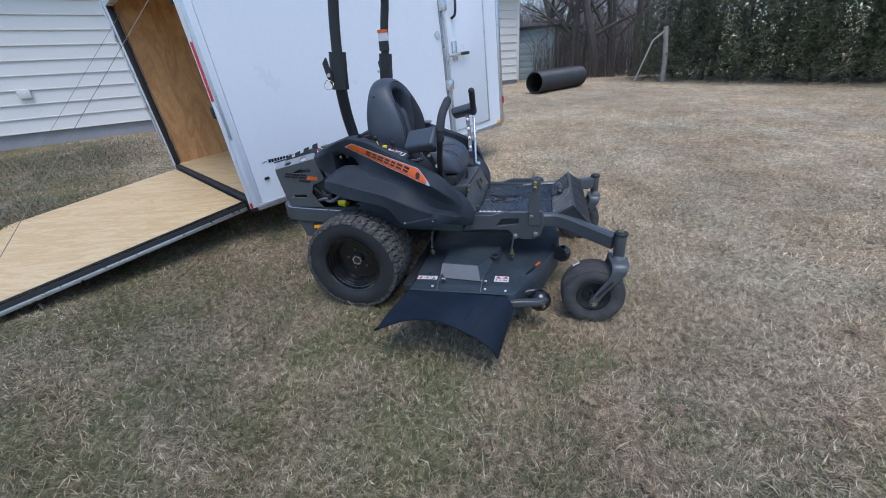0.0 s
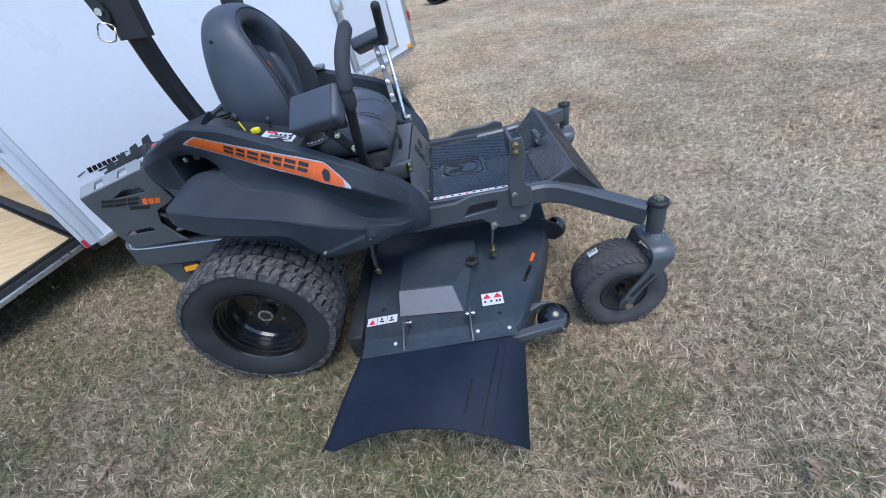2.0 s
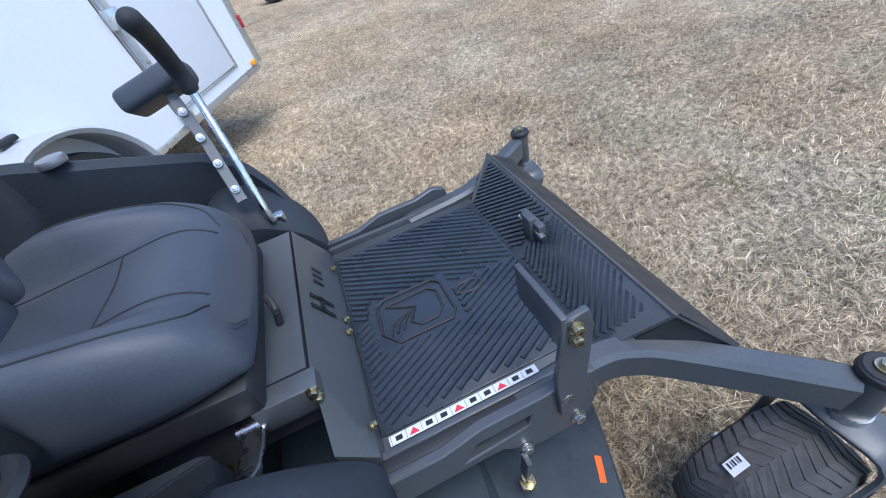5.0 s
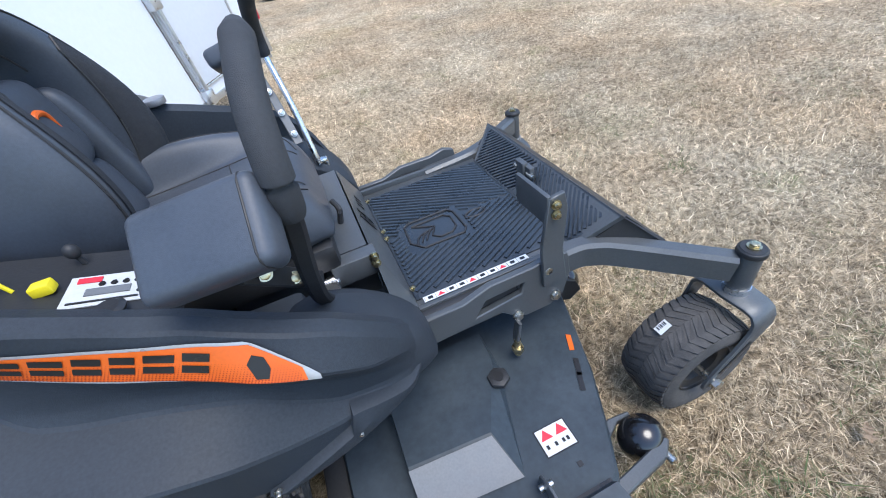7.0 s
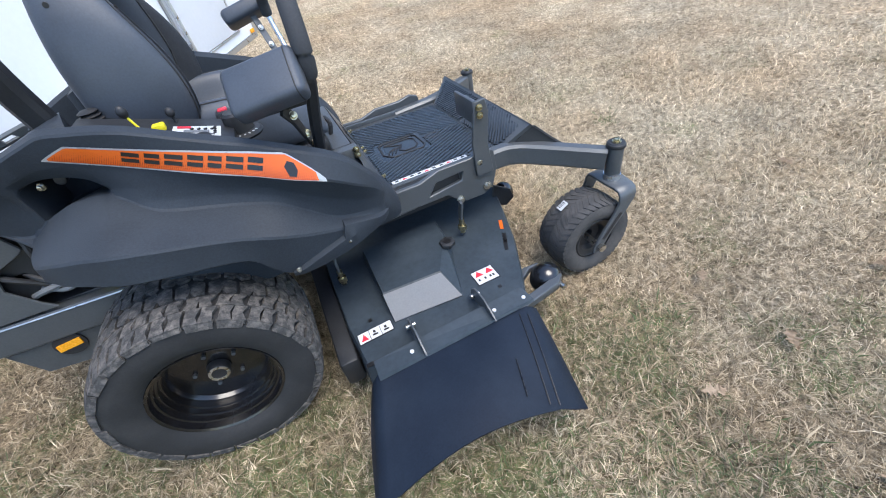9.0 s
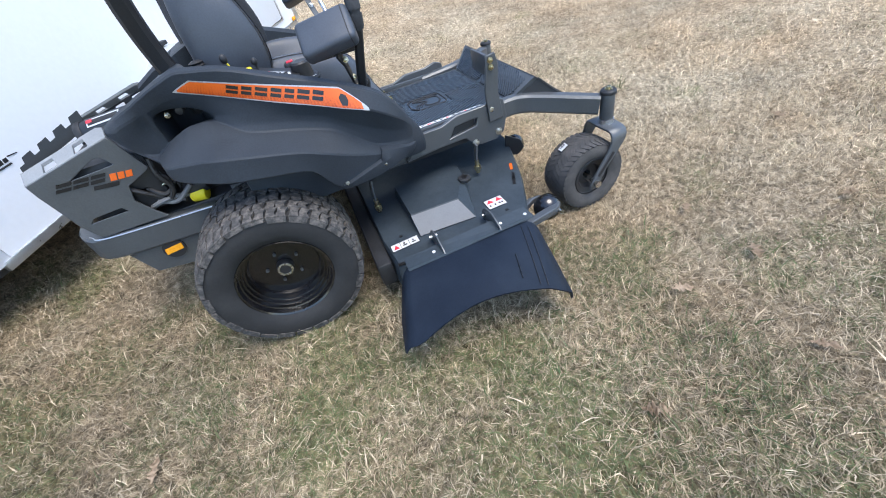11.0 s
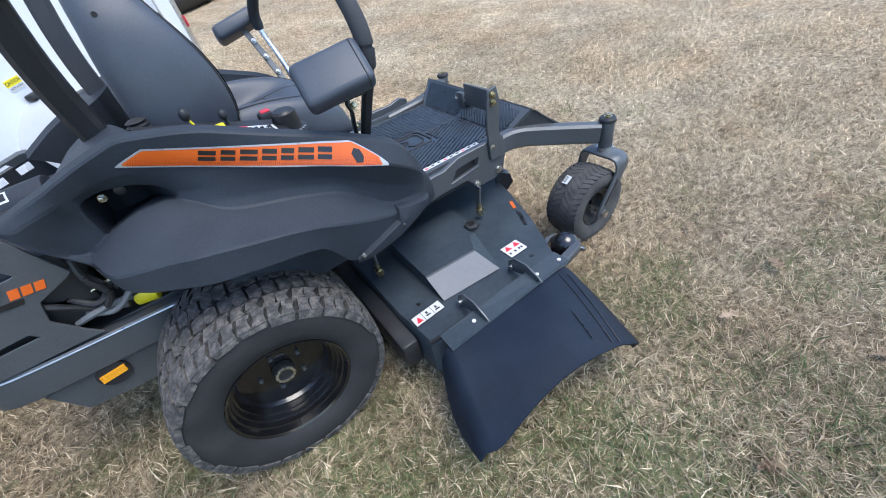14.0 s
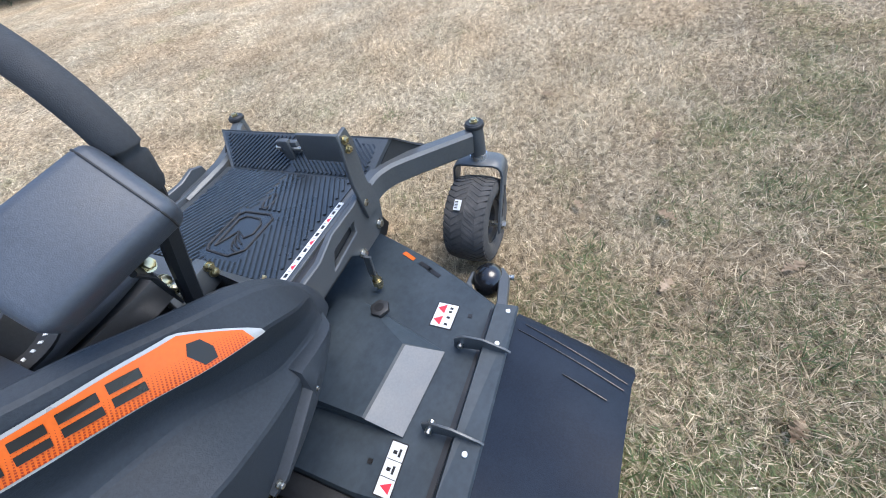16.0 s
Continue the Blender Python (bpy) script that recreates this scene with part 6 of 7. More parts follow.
for s_ in (-1, 1):
    seat_seam([(0.13, s_ * 0.115), (0.30, s_ * 0.112), (0.40, s_ * 0.100), (0.50, s_ * 0.098), (0.560, s_ * 0.096)])
    seat_seam([(0.14, s_ * 0.185), (0.30, s_ * 0.196), (0.45, s_ * 0.190), (0.535, s_ * 0.165), (0.562, s_ * 0.125)])
seat_seam([(0.392, -0.098), (0.402, 0.0), (0.392, 0.098)])
part("seat_tag", patch([(0.30, 0.285, 0.86), (0.34, 0.285, 0.86), (0.35, 0.30, 0.83), (0.31, 0.30, 0.83)], 0.004), SKYBLUE, mower, "pale blue tag")
part("belt_buckle", box((0.300, -0.288, 0.80), (0.340, -0.240, 0.905), 0.010), DARKSTEEL, mower, "black seat belt buckle")
part("buckle_button", box((0.310, -0.276, 0.900), (0.335, -0.252, 0.909), 0.003), LABELRED, mower, "red buckle button")


def backrest():
    """The horseshoe of the backrest: deep wings that run up into a rounded top."""
    half = [((0.150, -0.195, 0.845), 0.090, 0.044), ((0.148, -0.205, 0.91), 0.126, 0.047), ((0.149, -0.207, 1.0), 0.130, 0.048), ((0.128, -0.200, 1.10), 0.112, 0.046), ((0.110, -0.166, 1.20), 0.078, 0.044), ((0.099, -0.100, 1.252), 0.064, 0.042), ((0.097, 0.0, 1.264), 0.058, 0.040)]
    full = half + [((p[0], -p[1], p[2]), d, t) for p, d, t in half[-2::-1]]
    # a B-spline through the sections
    ctrl = [(*p, d, t) for p, d, t in full]
    ctrl = [ctrl[0], ctrl[0]] + ctrl + [ctrl[-1], ctrl[-1]]
    spans = []
    for a, b, c, e in zip(ctrl, ctrl[1:], ctrl[2:], ctrl[3:]):
        for k in range(5):
            u = k / 5
            w = ((1 - u) ** 3 / 6, (3 * u ** 3 - 6 * u * u + 4) / 6, (-3 * u ** 3 + 3 * u * u + 3 * u + 1) / 6, u ** 3 / 6)
            spans.append([w[0] * a[n] + w[1] * b[n] + w[2] * c[n] + w[3] * e[n] for n in range(5)])
    pts = [Vector(q[:3]) for q in spans]

    def at(i, a, lift=0.0):
        """A place on the skin: section i, the angle a from the front edge towards the inside."""
        way = (pts[min(i + 1, len(pts) - 1)] - pts[max(i - 1, 0)]).normalized()
        deep = (Vector((1, 0, 0)) - way * way.x).normalized()
        thick = way.cross(deep)
        c, s = math.cos(a), math.sin(a)
        return pts[i] + deep * (spans[i][3] * 0.967 + lift) * math.copysign(abs(c) ** 0.8, c) + thick * (spans[i][4] * 0.967 + lift) * math.copysign(abs(s) ** 0.8, s)

    return at, len(pts)


on_back, back_count = backrest()
back_ = part("backrest", loft([[on_back(i, 2 * math.pi * k / 32) for k in range(32)] for i in range(1, back_count - 1)]), VINYL, mower, "charcoal vinyl backrest", smooth=80)
part("back_seam", sweep([on_back(i, -0.34, 0.0005) for i in range(2, back_count - 2)], 0.0028, 6), BLACKTRIM, back_, "dark sewn seam")
part("back_seam", sweep([on_back(i, 1.45, 0.0005) for i in range(22, back_count - 22)], 0.0022, 6), BLACKTRIM, back_, "dark sewn seam")
for side_ in (0, 1):
    # ribbed mesh on the inner front of each wing, tapering upwards
    rows_, edge_ = [], []
    for i in range(3, 24):
        f = (i - 3) / 20
        n = i if side_ == 0 else back_count - 1 - i
        wide = 1.30 * (1 - f ** 2.2) ** 0.5 + 0.04
        rows_.append([on_back(n, -0.12 + wide * k / 10, 0.0025) for k in range(11)])
        edge_.append(on_back(n, -0.12 + wide, 0.002))
    insert_ = part("mesh_insert", loft(rows_, caps=False, closed=False), MESHCLOTH, back_, "black ribbed mesh insert", smooth=80)
    part("insert_seam", sweep(edge_, 0.0030, 6), BLACKTRIM, insert_, "dark sewn seam")
for s_ in (-1, 1):
    part("seat_button", cyl((0.085, s_ * 0.150, 1.203), (0.087, s_ * 0.2065, 1.203), 0.006, seg=12), DECALBLACK, back_, "small black plug")
m_back = Matrix.Translation((0.135, 0, 0.80)) @ Euler((0, radians(-10), 0)).to_matrix().to_4x4()
pillow((-0.055, -0.125, -0.02), (0.058, 0.125, 0.172), VINYL, "lumbar_pad", "padded lower back panel", m=m_back)
pillow((-0.05, -0.130, 0.150), (0.068, 0.130, 0.350), VINYL, "head_pad", "padded upper back panel", m=m_back)
for s in (-1, 1):
    pillow((-0.05, -0.185 if s < 0 else 0.112, 0.0), (0.082, -0.112 if s < 0 else 0.185, 0.31), VINYL, "side_bolster", "padded side bolster", m=m_back)
# dark slanted letters under the emblem
for k in range(7):
    a = m_back @ Vector((0.0672, 0.060 - 0.019 * k, 0.222))
    part("seat_mark", patch([a, a + Vector((0, -0.011, 0)), a + Vector((-0.003, -0.015, 0.017)), a + Vector((-0.003, -0.004, 0.017))], 0.0015), DECALBLACK, mower, "dark embroidered bar")
lg = smooth_path([(0.158, 0.042, 1.042), (0.154, 0.026, 1.080), (0.153, -0.008, 1.086), (0.157, -0.034, 1.060)], 6)
part("seat_badge", sweep(lg, [0.002 + 0.005 * math.sin(math.pi * i / (len(lg) - 1)) for i in range(len(lg))], 8), ORANGE, mower, "curved orange seat emblem")
part("seat_back_shell", loft([[(0.07, y, 0.80), (0.05, y * 0.98, 1.0), (0.052, y * 0.92, 1.10), (0.066, y * 0.92, 1.10), (0.065, y * 0.98, 1.0), (0.085, y, 0.80)] for y in (-0.15, 0.15)]), DARKSTEEL, mower, "black seat back shell")
part("suspension", box((0.12, -0.17, 0.52), (0.55, 0.17, 0.66), 0.01), DARKSTEEL, mower, "black seat suspension")


def armrest(s):
    c = Vector((0.452, -0.545, 1.018)) if s < 0 else Vector((0.495, -0.575, 1.052))
    fx = Vector((0.153, -0.036, 0.024)).normalized() if s < 0 else Vector((0.16, 0.0, 0.035)).normalized()
    fy = Vector((0.011, 0.078, 0.070)).normalized() if s < 0 else Vector((0.0, 0.10, 0.055)).normalized()
    fz = fx.cross(fy).normalized()
    fy = fz.cross(fx)
    m = Matrix(((fx.x, fy.x, fz.x, c.x), (fx.y, fy.y, fz.y, c.y), (fx.z, fy.z, fz.z, c.z), (0, 0, 0, 1)))
    b = box((-0.087, -0.060, -0.056), (0.087, 0.060, 0.0), 0.017, m, segments=4) if s < 0 else box((-0.10, -0.050, -0.062), (0.085, 0.050, 0.0), 0.020, m, segments=4)
    if s > 0:
        b = mirrored(b)
    pad = part("armrest_pad", b, VINYL, mower, "charcoal vinyl armrest pad", smooth=50)
    if s < 0:
        edge_ = [(0.069, y_, z_) for y_, z_ in ((0.0, 0.0), (0.044, 0.0), (0.055, -0.005), (0.060, -0.016), (0.060, -0.040), (0.055, -0.051), (0.044, -0.056), (-0.044, -0.056), (-0.055, -0.051), (-0.060, -0.040), (-0.060, -0.016), (-0.055, -0.005), (-0.044, 0.0), (0.0, 0.0))]
        part("pad_piping", sweep([m @ Vector(p) for p in edge_], 0.0016, 6, up=fx), BLACKTRIM, pad, "dark sewn piping")
    bars = sweep([(0.47, -0.530, 0.940), (0.486, -0.503, 0.905), (0.504, -0.433, 0.829), (0.530, -0.345, 0.735)] if s < 0 else [(0.515, -0.545, 1.01), (0.545, -0.455, 0.885), (0.568, -0.345, 0.755)], 1.0, shape=rect(0.008, 0.034, 0.002) if s < 0 else rect(0.027, 0.007, 0.002))
    if s < 0:
        box((0.40, -0.52, 0.93), (0.53, -0.50, 0.965), 0.004, bm=bars)
    if s > 0:
        bars = mirrored(bars)
    part("armrest_bracket", bars, PLATEGREY if s > 0 else DARKSTEEL, mower, "bolted armrest bracket")
    p0_, p1_ = (Vector((0.486, -0.509, 0.911)), Vector((0.504, -0.439, 0.835))) if s < 0 else (Vector((0.520, 0.525, 0.985)), Vector((0.568, 0.345, 0.755)))
    for f in (0.0, 1.0) if s < 0 else (0.1, 0.36, 0.62, 0.88):
        p = p0_.lerp(p1_, f)
        bolt((p.x + 0.002, p.y - 0.004, p.z + 0.002), (0.25, -0.85, 0.45), 0.008, BRASS if s < 0 else ZINC, pad)


armrest(-1)
armrest(1)


def lever(s):
    low = smooth_path([(0.603, -0.350, 0.665), (0.600, -0.362, 0.73), (0.592, -0.420, 0.86), (0.578, -0.490, 0.96), (0.571, -0.512, 1.01)], 5)
    if s < 0:
        low = smooth_path([(0.537, -0.365, 0.690), (0.529, -0.388, 0.712), (0.525, -0.425, 0.77), (0.535, -0.470, 0.865), (0.552, -0.513, 0.965), (0.555, -0.516, 0.985)], 5)
    grip = smooth_path([(0.556, -0.516, 0.985), (0.562, -0.520, 1.05), (0.568, -0.475, 1.12), (0.582, -0.370, 1.185)], 6) if s < 0 else smooth_path([(0.572, -0.513, 1.0), (0.572, -0.495, 1.06), (0.583, -0.405, 1.135), (0.597, -0.29, 1.185)], 6)
    if s > 0:
        low, grip = [Vector((p.x, -p.y, p.z)) for p in low], [Vector((p.x, -p.y, p.z)) for p in grip]
    n = len(grip)
    r = [0.022] * n
    r[0], r[-1] = 0.019, 0.013
    stick = part("steering_lever", (sweep(low, 1.0, shape=rect(0.020, 0.030, 0.006), up=(1, 0, 0)) if s < 0 else sweep(low, 0.0105, 12)), DARKSTEEL if s < 0 else CHROME, mower, "black steel lever" if s < 0 else "bare steel lever")
    part("lever_grip", sweep(grip, r, 16), FOAM, stick, "thick black foam grip", smooth=70)
    if s < 0:
        yoke = sweep([(0.528, -0.225, 0.622), (0.532, -0.275, 0.632), (0.537, -0.325, 0.655), (0.538, -0.372, 0.695)], 1.0, shape=rect(0.012, 0.036, 0.003), up=(1, 0, 0))
        cyl((0.55, -0.225, 0.622), (0.50, -0.225, 0.622), 0.014, seg=14, bm=yoke)
        part("lever_pivot", yoke, CHROME, stick, "bare metal lever yoke")
        for q in (0.2, 0.7):
            bolt((0.528 - 0.02 * q, -0.385 - 0.05 * q, 0.735 + 0.09 * q), (0.3, -0.6, 0.7), 0.006, BRASS, stick)
        return
    y = 0.355 * s
    foot_ = box((0.575, min(y, y + 0.03 * s), 0.625), (0.635, max(y, y + 0.03 * s), 0.675), 0.006)
    part("lever_pivot", foot_, CHROME, stick, "bare metal lever pivot")


lever(-1)
lever(1)

# ---- mower: roll-over bar ----
def rollbar(s):
    y = -0.36 if s < 0 else -0.385
    low = smooth_path([(-0.030, y + 0.125, 0.84), (-0.052, y + 0.083, 1.02), (-0.054, y + 0.045, 1.15), (-0.042, y + 0.006, 1.28)], 5)
    hi = smooth_path([(-0.030, y, 1.42), (-0.014, y, 1.60), (0.014, y, 1.78), (0.025, y + 0.05, 1.90), (0.03, y + 0.13, 1.945), (0.03, 0.0, 1.95)], 6)
    sleeve = sweep([(-0.040, y, 1.262), (-0.034, y, 1.36), (-0.026, y, 1.452)], 1.0, shape=rect(0.066, 0.082, 0.012), up=(1, 0, 0))
    a, b = sweep(low, 1.0, shape=rect(0.052, 0.058, 0.012), up=(1, 0, 0)), sweep(hi, 0.028, 16, up=(1, 0.01, 0))
    if s > 0:
        a, b, sleeve = mirrored(a), mirrored(b), mirrored(sleeve)
    post = part("roll_bar", a, DARKSTEEL, mower, "black roll-over bar post")
    part("roll_bar_top", b, DARKSTEEL, post)
    part("fold_sleeve", sleeve, DARKSTEEL, post, "square black folding joint")
    yy = y * -s
    lb = slab([(-0.105, 1.40), (-0.08, 1.43), (-0.055, 1.33), (-0.07, 1.29), (-0.09, 1.33)], 0.012, "y", yy + (-0.045 if s < 0 else 0.033), 0.002)
    part("joint_lug", lb, DARKSTEEL, post)
    part("joint_pin", cyl((-0.072, yy - 0.055, 1.34), (-0.072, yy + 0.055, 1.34), 0.010, seg=12), ZINC, post, "plated pin")
    c = Vector((-0.078, yy - 0.06 if s < 0 else yy + 0.05, 1.30))
    ring = [c + Vector((0.028 * math.cos(a), 0.006 * math.sin(3 * a), 0.024 * math.sin(a) - 0.01)) for a in np.linspace(0, 2 * math.pi, 21)]
    part("pin_ring", sweep(ring, 0.0022, 6), BRASS, post, "wire pin ring")
    if s > 0:
        t1 = box((-0.052, yy - 0.033, 1.47), (0.019, yy - 0.0295, 1.60), 0.001)
        part("post_label", t1, LABELWHITE, post, "white and orange post label")
        part("post_label_band", box((-0.053, yy - 0.035, 1.58), (0.020, yy - 0.0325, 1.60)), ORANGE, post, "orange label band")
        part("post_label_band", box((-0.053, yy - 0.035, 1.47), (0.020, yy - 0.0325, 1.53)), DECALBLACK, post, "black label band")


rollbar(-1)
rollbar(1)

# ---- mower: engine end ----
plate = [(-0.622, 0.800), (-0.324, 0.868), (-0.318, 0.860), (-0.272, 0.738), (-0.285, 0.728), (-0.365, 0.697), (-0.385, 0.640), (-0.346, 0.575), (-0.32, 0.545), (-0.56, 0.55), (-0.588, 0.612), (-0.618, 0.76)]
cuts = [[(-0.505, 0.774), (-0.454, 0.797), (-0.402, 0.818), (-0.380, 0.817), (-0.358, 0.783), (-0.37, 0.780)], [(-0.555, 0.612), (-0.535, 0.628), (-0.437, 0.632), (-0.424, 0.613)]]
part("guard_plate", slab(plate, 0.008, "y", -0.328, 0.0015, holes=cuts), GREYPAINT, mower)
far_cuts = [[(x, 0.800 + 0.228 * (x + 0.629) - 0.034), (x + 0.045, 0.800 + 0.228 * (x + 0.674) - 0.034), (x + 0.045, 0.800 + 0.228 * (x + 0.674) - 0.010), (x, 0.800 + 0.228 * (x + 0.629) - 0.010)] for x in (-0.56, -0.475, -0.39)]
part("guard_plate", slab(plate, 0.008, "y", 0.320, 0.0015, holes=far_cuts), DARKSTEEL, mower, "dark slotted guard plate")


def guard_flange():
    """The inward fold along the guard plate's top, with slots."""
    a, b = Vector((-0.622, -0.326, 0.801)), Vector((-0.322, -0.326, 0.869))
    way, inn = b - a, Vector((0, 0.034, 0.032))
    outline = [(0, 0), (1, 0), (1, 0.75), (0.93, 1), (0, 1)]
    holes = [[(u, 0.12), (u + 0.17, 0.12), (u + 0.14, 0.8), (u + 0.01, 0.8)] for u in (0.24, 0.62)]
    bm_ = slab(outline, 0.010, "z", 0, 0, holes=holes)
    for v in bm_.verts:
        v.co = a + way * v.co.x + inn * v.co.y + Vector((0, 0, v.co.z - 0.008))
    return bm_


both("guard_flange", guard_flange(), FLANGEGREY, "paler folded top edge")


def toothed_strip():
    """The strip that rises inward from the fold, its edge cut into tabs."""
    a, b = Vector((-0.800, 0.02, 0.741)), Vector((-0.490, 0.02, 0.851))
    way, inn = b - a, Vector((0, 0.012, 0.055))
    pts, n = [(0, 0), (1, 0)], 4
    for i in range(n, 0, -1):
        for f, h in ((i / n, 1.0), ((i - 0.55) / n, 1.0), ((i - 0.62) / n, 0.62), ((i - 0.95) / n, 0.62)):
            pts.append((f, h))
    bm_ = slab(pts, 0.005, "z", 0)
    for v in bm_.verts:
        v.co = a + way * v.co.x + inn * v.co.y + Vector((0, 0, v.co.z - 0.004))
    return bm_


part("toothed_strip", toothed_strip(), DARKSTEEL, mower, "dark strip with a tabbed edge")
for x, w_ in ((-0.556, 0.047), (-0.503, 0.047), (-0.450, 0.044)):
    for z0_, z1_ in ((0.778, 0.7665), (0.7615, 0.750)):
        zz, lean_ = -0.075 * (x + 0.556), 0.75
        pts = [(xx + lean_ * (z - 0.764), z + zz - 0.075 * (xx - x)) for xx, z in ((x, z0_), (x + w_, z0_), (x + w_, z1_), (x, z1_))]
        part("guard_mark", slab(pts, 0.0015, "y", -0.3300), DECALBLACK, mower, "black bar")
for k in range(3):
    x = -0.400 + 0.0245 * k
    part("guard_mark", slab([(x + 0.010, 0.757 - 0.003 * k), (x + 0.030, 0.755 - 0.003 * k), (x + 0.020, 0.731 - 0.002 * k), (x, 0.733 - 0.002 * k)], 0.0015, "y", -0.3300), ORANGE, mower, "orange bar")
part("guard_mark", slab([(-0.456, 0.735), (-0.378, 0.726), (-0.386, 0.712), (-0.464, 0.721)], 0.0015, "y", -0.3300), DECALBLACK, mower, "small black bar")

part("engine_tray", box((-0.56, -0.285, 0.44), (0.02, 0.285, 0.535), 0.01), DARKSTEEL, mower, "black engine tray")
engine = part("engine_block", box((-0.52, -0.20, 0.50), (-0.10, 0.20, 0.74), 0.03), DARKSTEEL, mower, "black engine block")
part("engine_shroud", box((-0.56, -0.30, 0.56), (-0.27, 0.30, 0.80), 0.04), DARKSTEEL, engine, "black engine cover")
part("blower_housing", cyl((-0.30, 0, 0.72), (-0.30, 0, 0.84), 0.19, 0.15, seg=32, bev=0.015), DARKSTEEL, engine, "black engine shroud")
part("air_filter", cyl((-0.510, 0.030, 0.815), (-0.26, 0.0, 0.831), 0.052, seg=28, bev=0.008), PLASTIC, engine, "black air filter canister")
part("filter_cap", cyl((-0.530, 0.032, 0.813), (-0.500, 0.029, 0.816), 0.056, seg=28, bev=0.006), DARKSTEEL, engine, "black ribbed filter cap")


def on_filter(x, a, lift):
    """A place on the filter canister's skin, at an angle from straight up towards the guard."""
    f = (x + 0.510) / 0.250
    return Vector((x, 0.030 - 0.030 * f - (0.052 + lift) * math.sin(a), 0.815 + 0.016 * f + (0.052 + lift) * math.cos(a)))


def filter_sticker(name, xa, xb, a0, a1, lift, mat, label, parent):
    rows_ = [[on_filter(x, a0 + (a1 - a0) * k / 6, lift) for k in range(7)] for x in (xa, xb)]
    return part(name, loft(rows_, caps=False, closed=False), mat, parent, label)


fil = filter_sticker("filter_label", -0.480, -0.350, 0.30, 0.95, 0.0012, LABELWHITE, "white filter label", engine)
filter_sticker("label_mark", -0.475, -0.355, 0.42, 0.84, 0.0020, DECALBLACK, "black label bar", fil)
filter_sticker("label_mark", -0.480, -0.457, 0.35, 0.65, 0.0026, LABELRED, "red label bar", fil)
for j in range(7):
    part("cooling_fin", box((-0.30 + 0.022 * j, -0.25, 0.60), (-0.292 + 0.022 * j, -0.16, 0.69), 0.002), PLATEGREY, engine, "grey cooling fin")
part("oil_filter", cyl((-0.235, -0.26, 0.59), (-0.155, -0.26, 0.60), 0.036, seg=24, bev=0.006), DARKSTEEL, engine, "black oil filter")
part("oil_cap", cyl((-0.225, -0.262, 0.570), (-0.170, -0.275, 0.560), 0.036, 0.030, seg=18, bev=0.006), YELLOW, engine, "yellow oil cap")
for pts, mat, lb in (
    ([(-0.34, -0.29, 0.66), (-0.29, -0.31, 0.62), (-0.25, -0.29, 0.64), (-0.20, -0.26, 0.70)], BLACKTRIM, "black hose"),
    ([(-0.33, -0.30, 0.60), (-0.27, -0.31, 0.58), (-0.20, -0.30, 0.62)], PLATEGREY, "grey metal pipe"),
    ([(-0.27, -0.30, 0.70), (-0.25, -0.31, 0.66), (-0.27, -0.30, 0.61)], BLACKTRIM, "black cable"),
    ([(-0.32, -0.28, 0.64), (-0.25, -0.29, 0.655), (-0.18, -0.27, 0.66)], BRASS, "yellow cable"),
    ([(-0.42, -0.29, 0.70), (-0.36, -0.315, 0.665), (-0.30, -0.30, 0.60), (-0.24, -0.31, 0.575)], BLACKTRIM, "black hose"),
    ([(-0.36, -0.30, 0.585), (-0.31, -0.315, 0.60), (-0.26, -0.30, 0.595), (-0.22, -0.285, 0.575)], PLATEGREY, "grey oil pipe"),
    ([(-0.26, -0.315, 0.76), (-0.265, -0.325, 0.70), (-0.25, -0.32, 0.64), (-0.28, -0.31, 0.60)], BLACKTRIM, "black hose"),
    ([(-0.13, -0.29, 0.60), (-0.16, -0.30, 0.64), (-0.22, -0.29, 0.68), (-0.25, -0.28, 0.74)], BLACKTRIM, "black hose"),
):
    part("engine_hose", sweep(smooth_path(pts, 6), 0.009 if mat is not BRASS else 0.005, 8), mat, engine, lb)
strut = cyl((-0.255, -0.33, 0.83), (-0.165, -0.36, 0.735), 0.013, seg=14)
part("gas_strut", strut, DARKSTEEL, mower, "short black strut")
part("carburettor", box((-0.37, -0.30, 0.625), (-0.315, -0.24, 0.675), 0.012), PLATEGREY, engine, "grey cast carburettor")
part("muffler", cyl((-0.60, -0.15, 0.66), (-0.60, 0.15, 0.66), 0.07, seg=24, bev=0.01), DARKSTEEL, engine, "dark muffler")
part("fuel_cap", cyl((0.22, 0.47, 0.955), (0.22, 0.47, 0.975), 0.032, seg=24, bev=0.004), CLEARCAP, mower, "grey fuel cap")
part("frame_flag", patch([(-0.07, -0.34, 0.55), (-0.01, -0.36, 0.55), (-0.005, -0.37, 0.585), (-0.065, -0.35, 0.585)], 0.003), PLATEGREY, mower, "pale metal tab")

# ---- grass, leaves, trees ----
grass_field("grass", [(-3.0, 5.0, -4.5, 3.5, 40000, 0.85, -1.15, 1.55, 1.0), (-4.0, 7.5, -5.5, 7.0, 6500, 1.5, 0.6, 2.7, 1.3), (-6.0, 9.0, -7.5, 9.5, 800, 1.8, 2.0, 6.0, 2.1)], 11, 0.043, 0.00105, STRAW, "short dry straw-coloured grass with green tufts", lean=1.22)
GREENBLADE = grass_mat("green_blades", [(0.075, 0.108, 0.042), (0.11, 0.142, 0.056), (0.17, 0.185, 0.085)], (0.085, 0.125, 0.05), 0.5)


WEEDBLADE = grass_mat("dull_weeds", [(0.12, 0.135, 0.085), (0.19, 0.175, 0.125), (0.30, 0.245, 0.19), (0.20, 0.19, 0.135)], (0.11, 0.14, 0.075), 0.5)


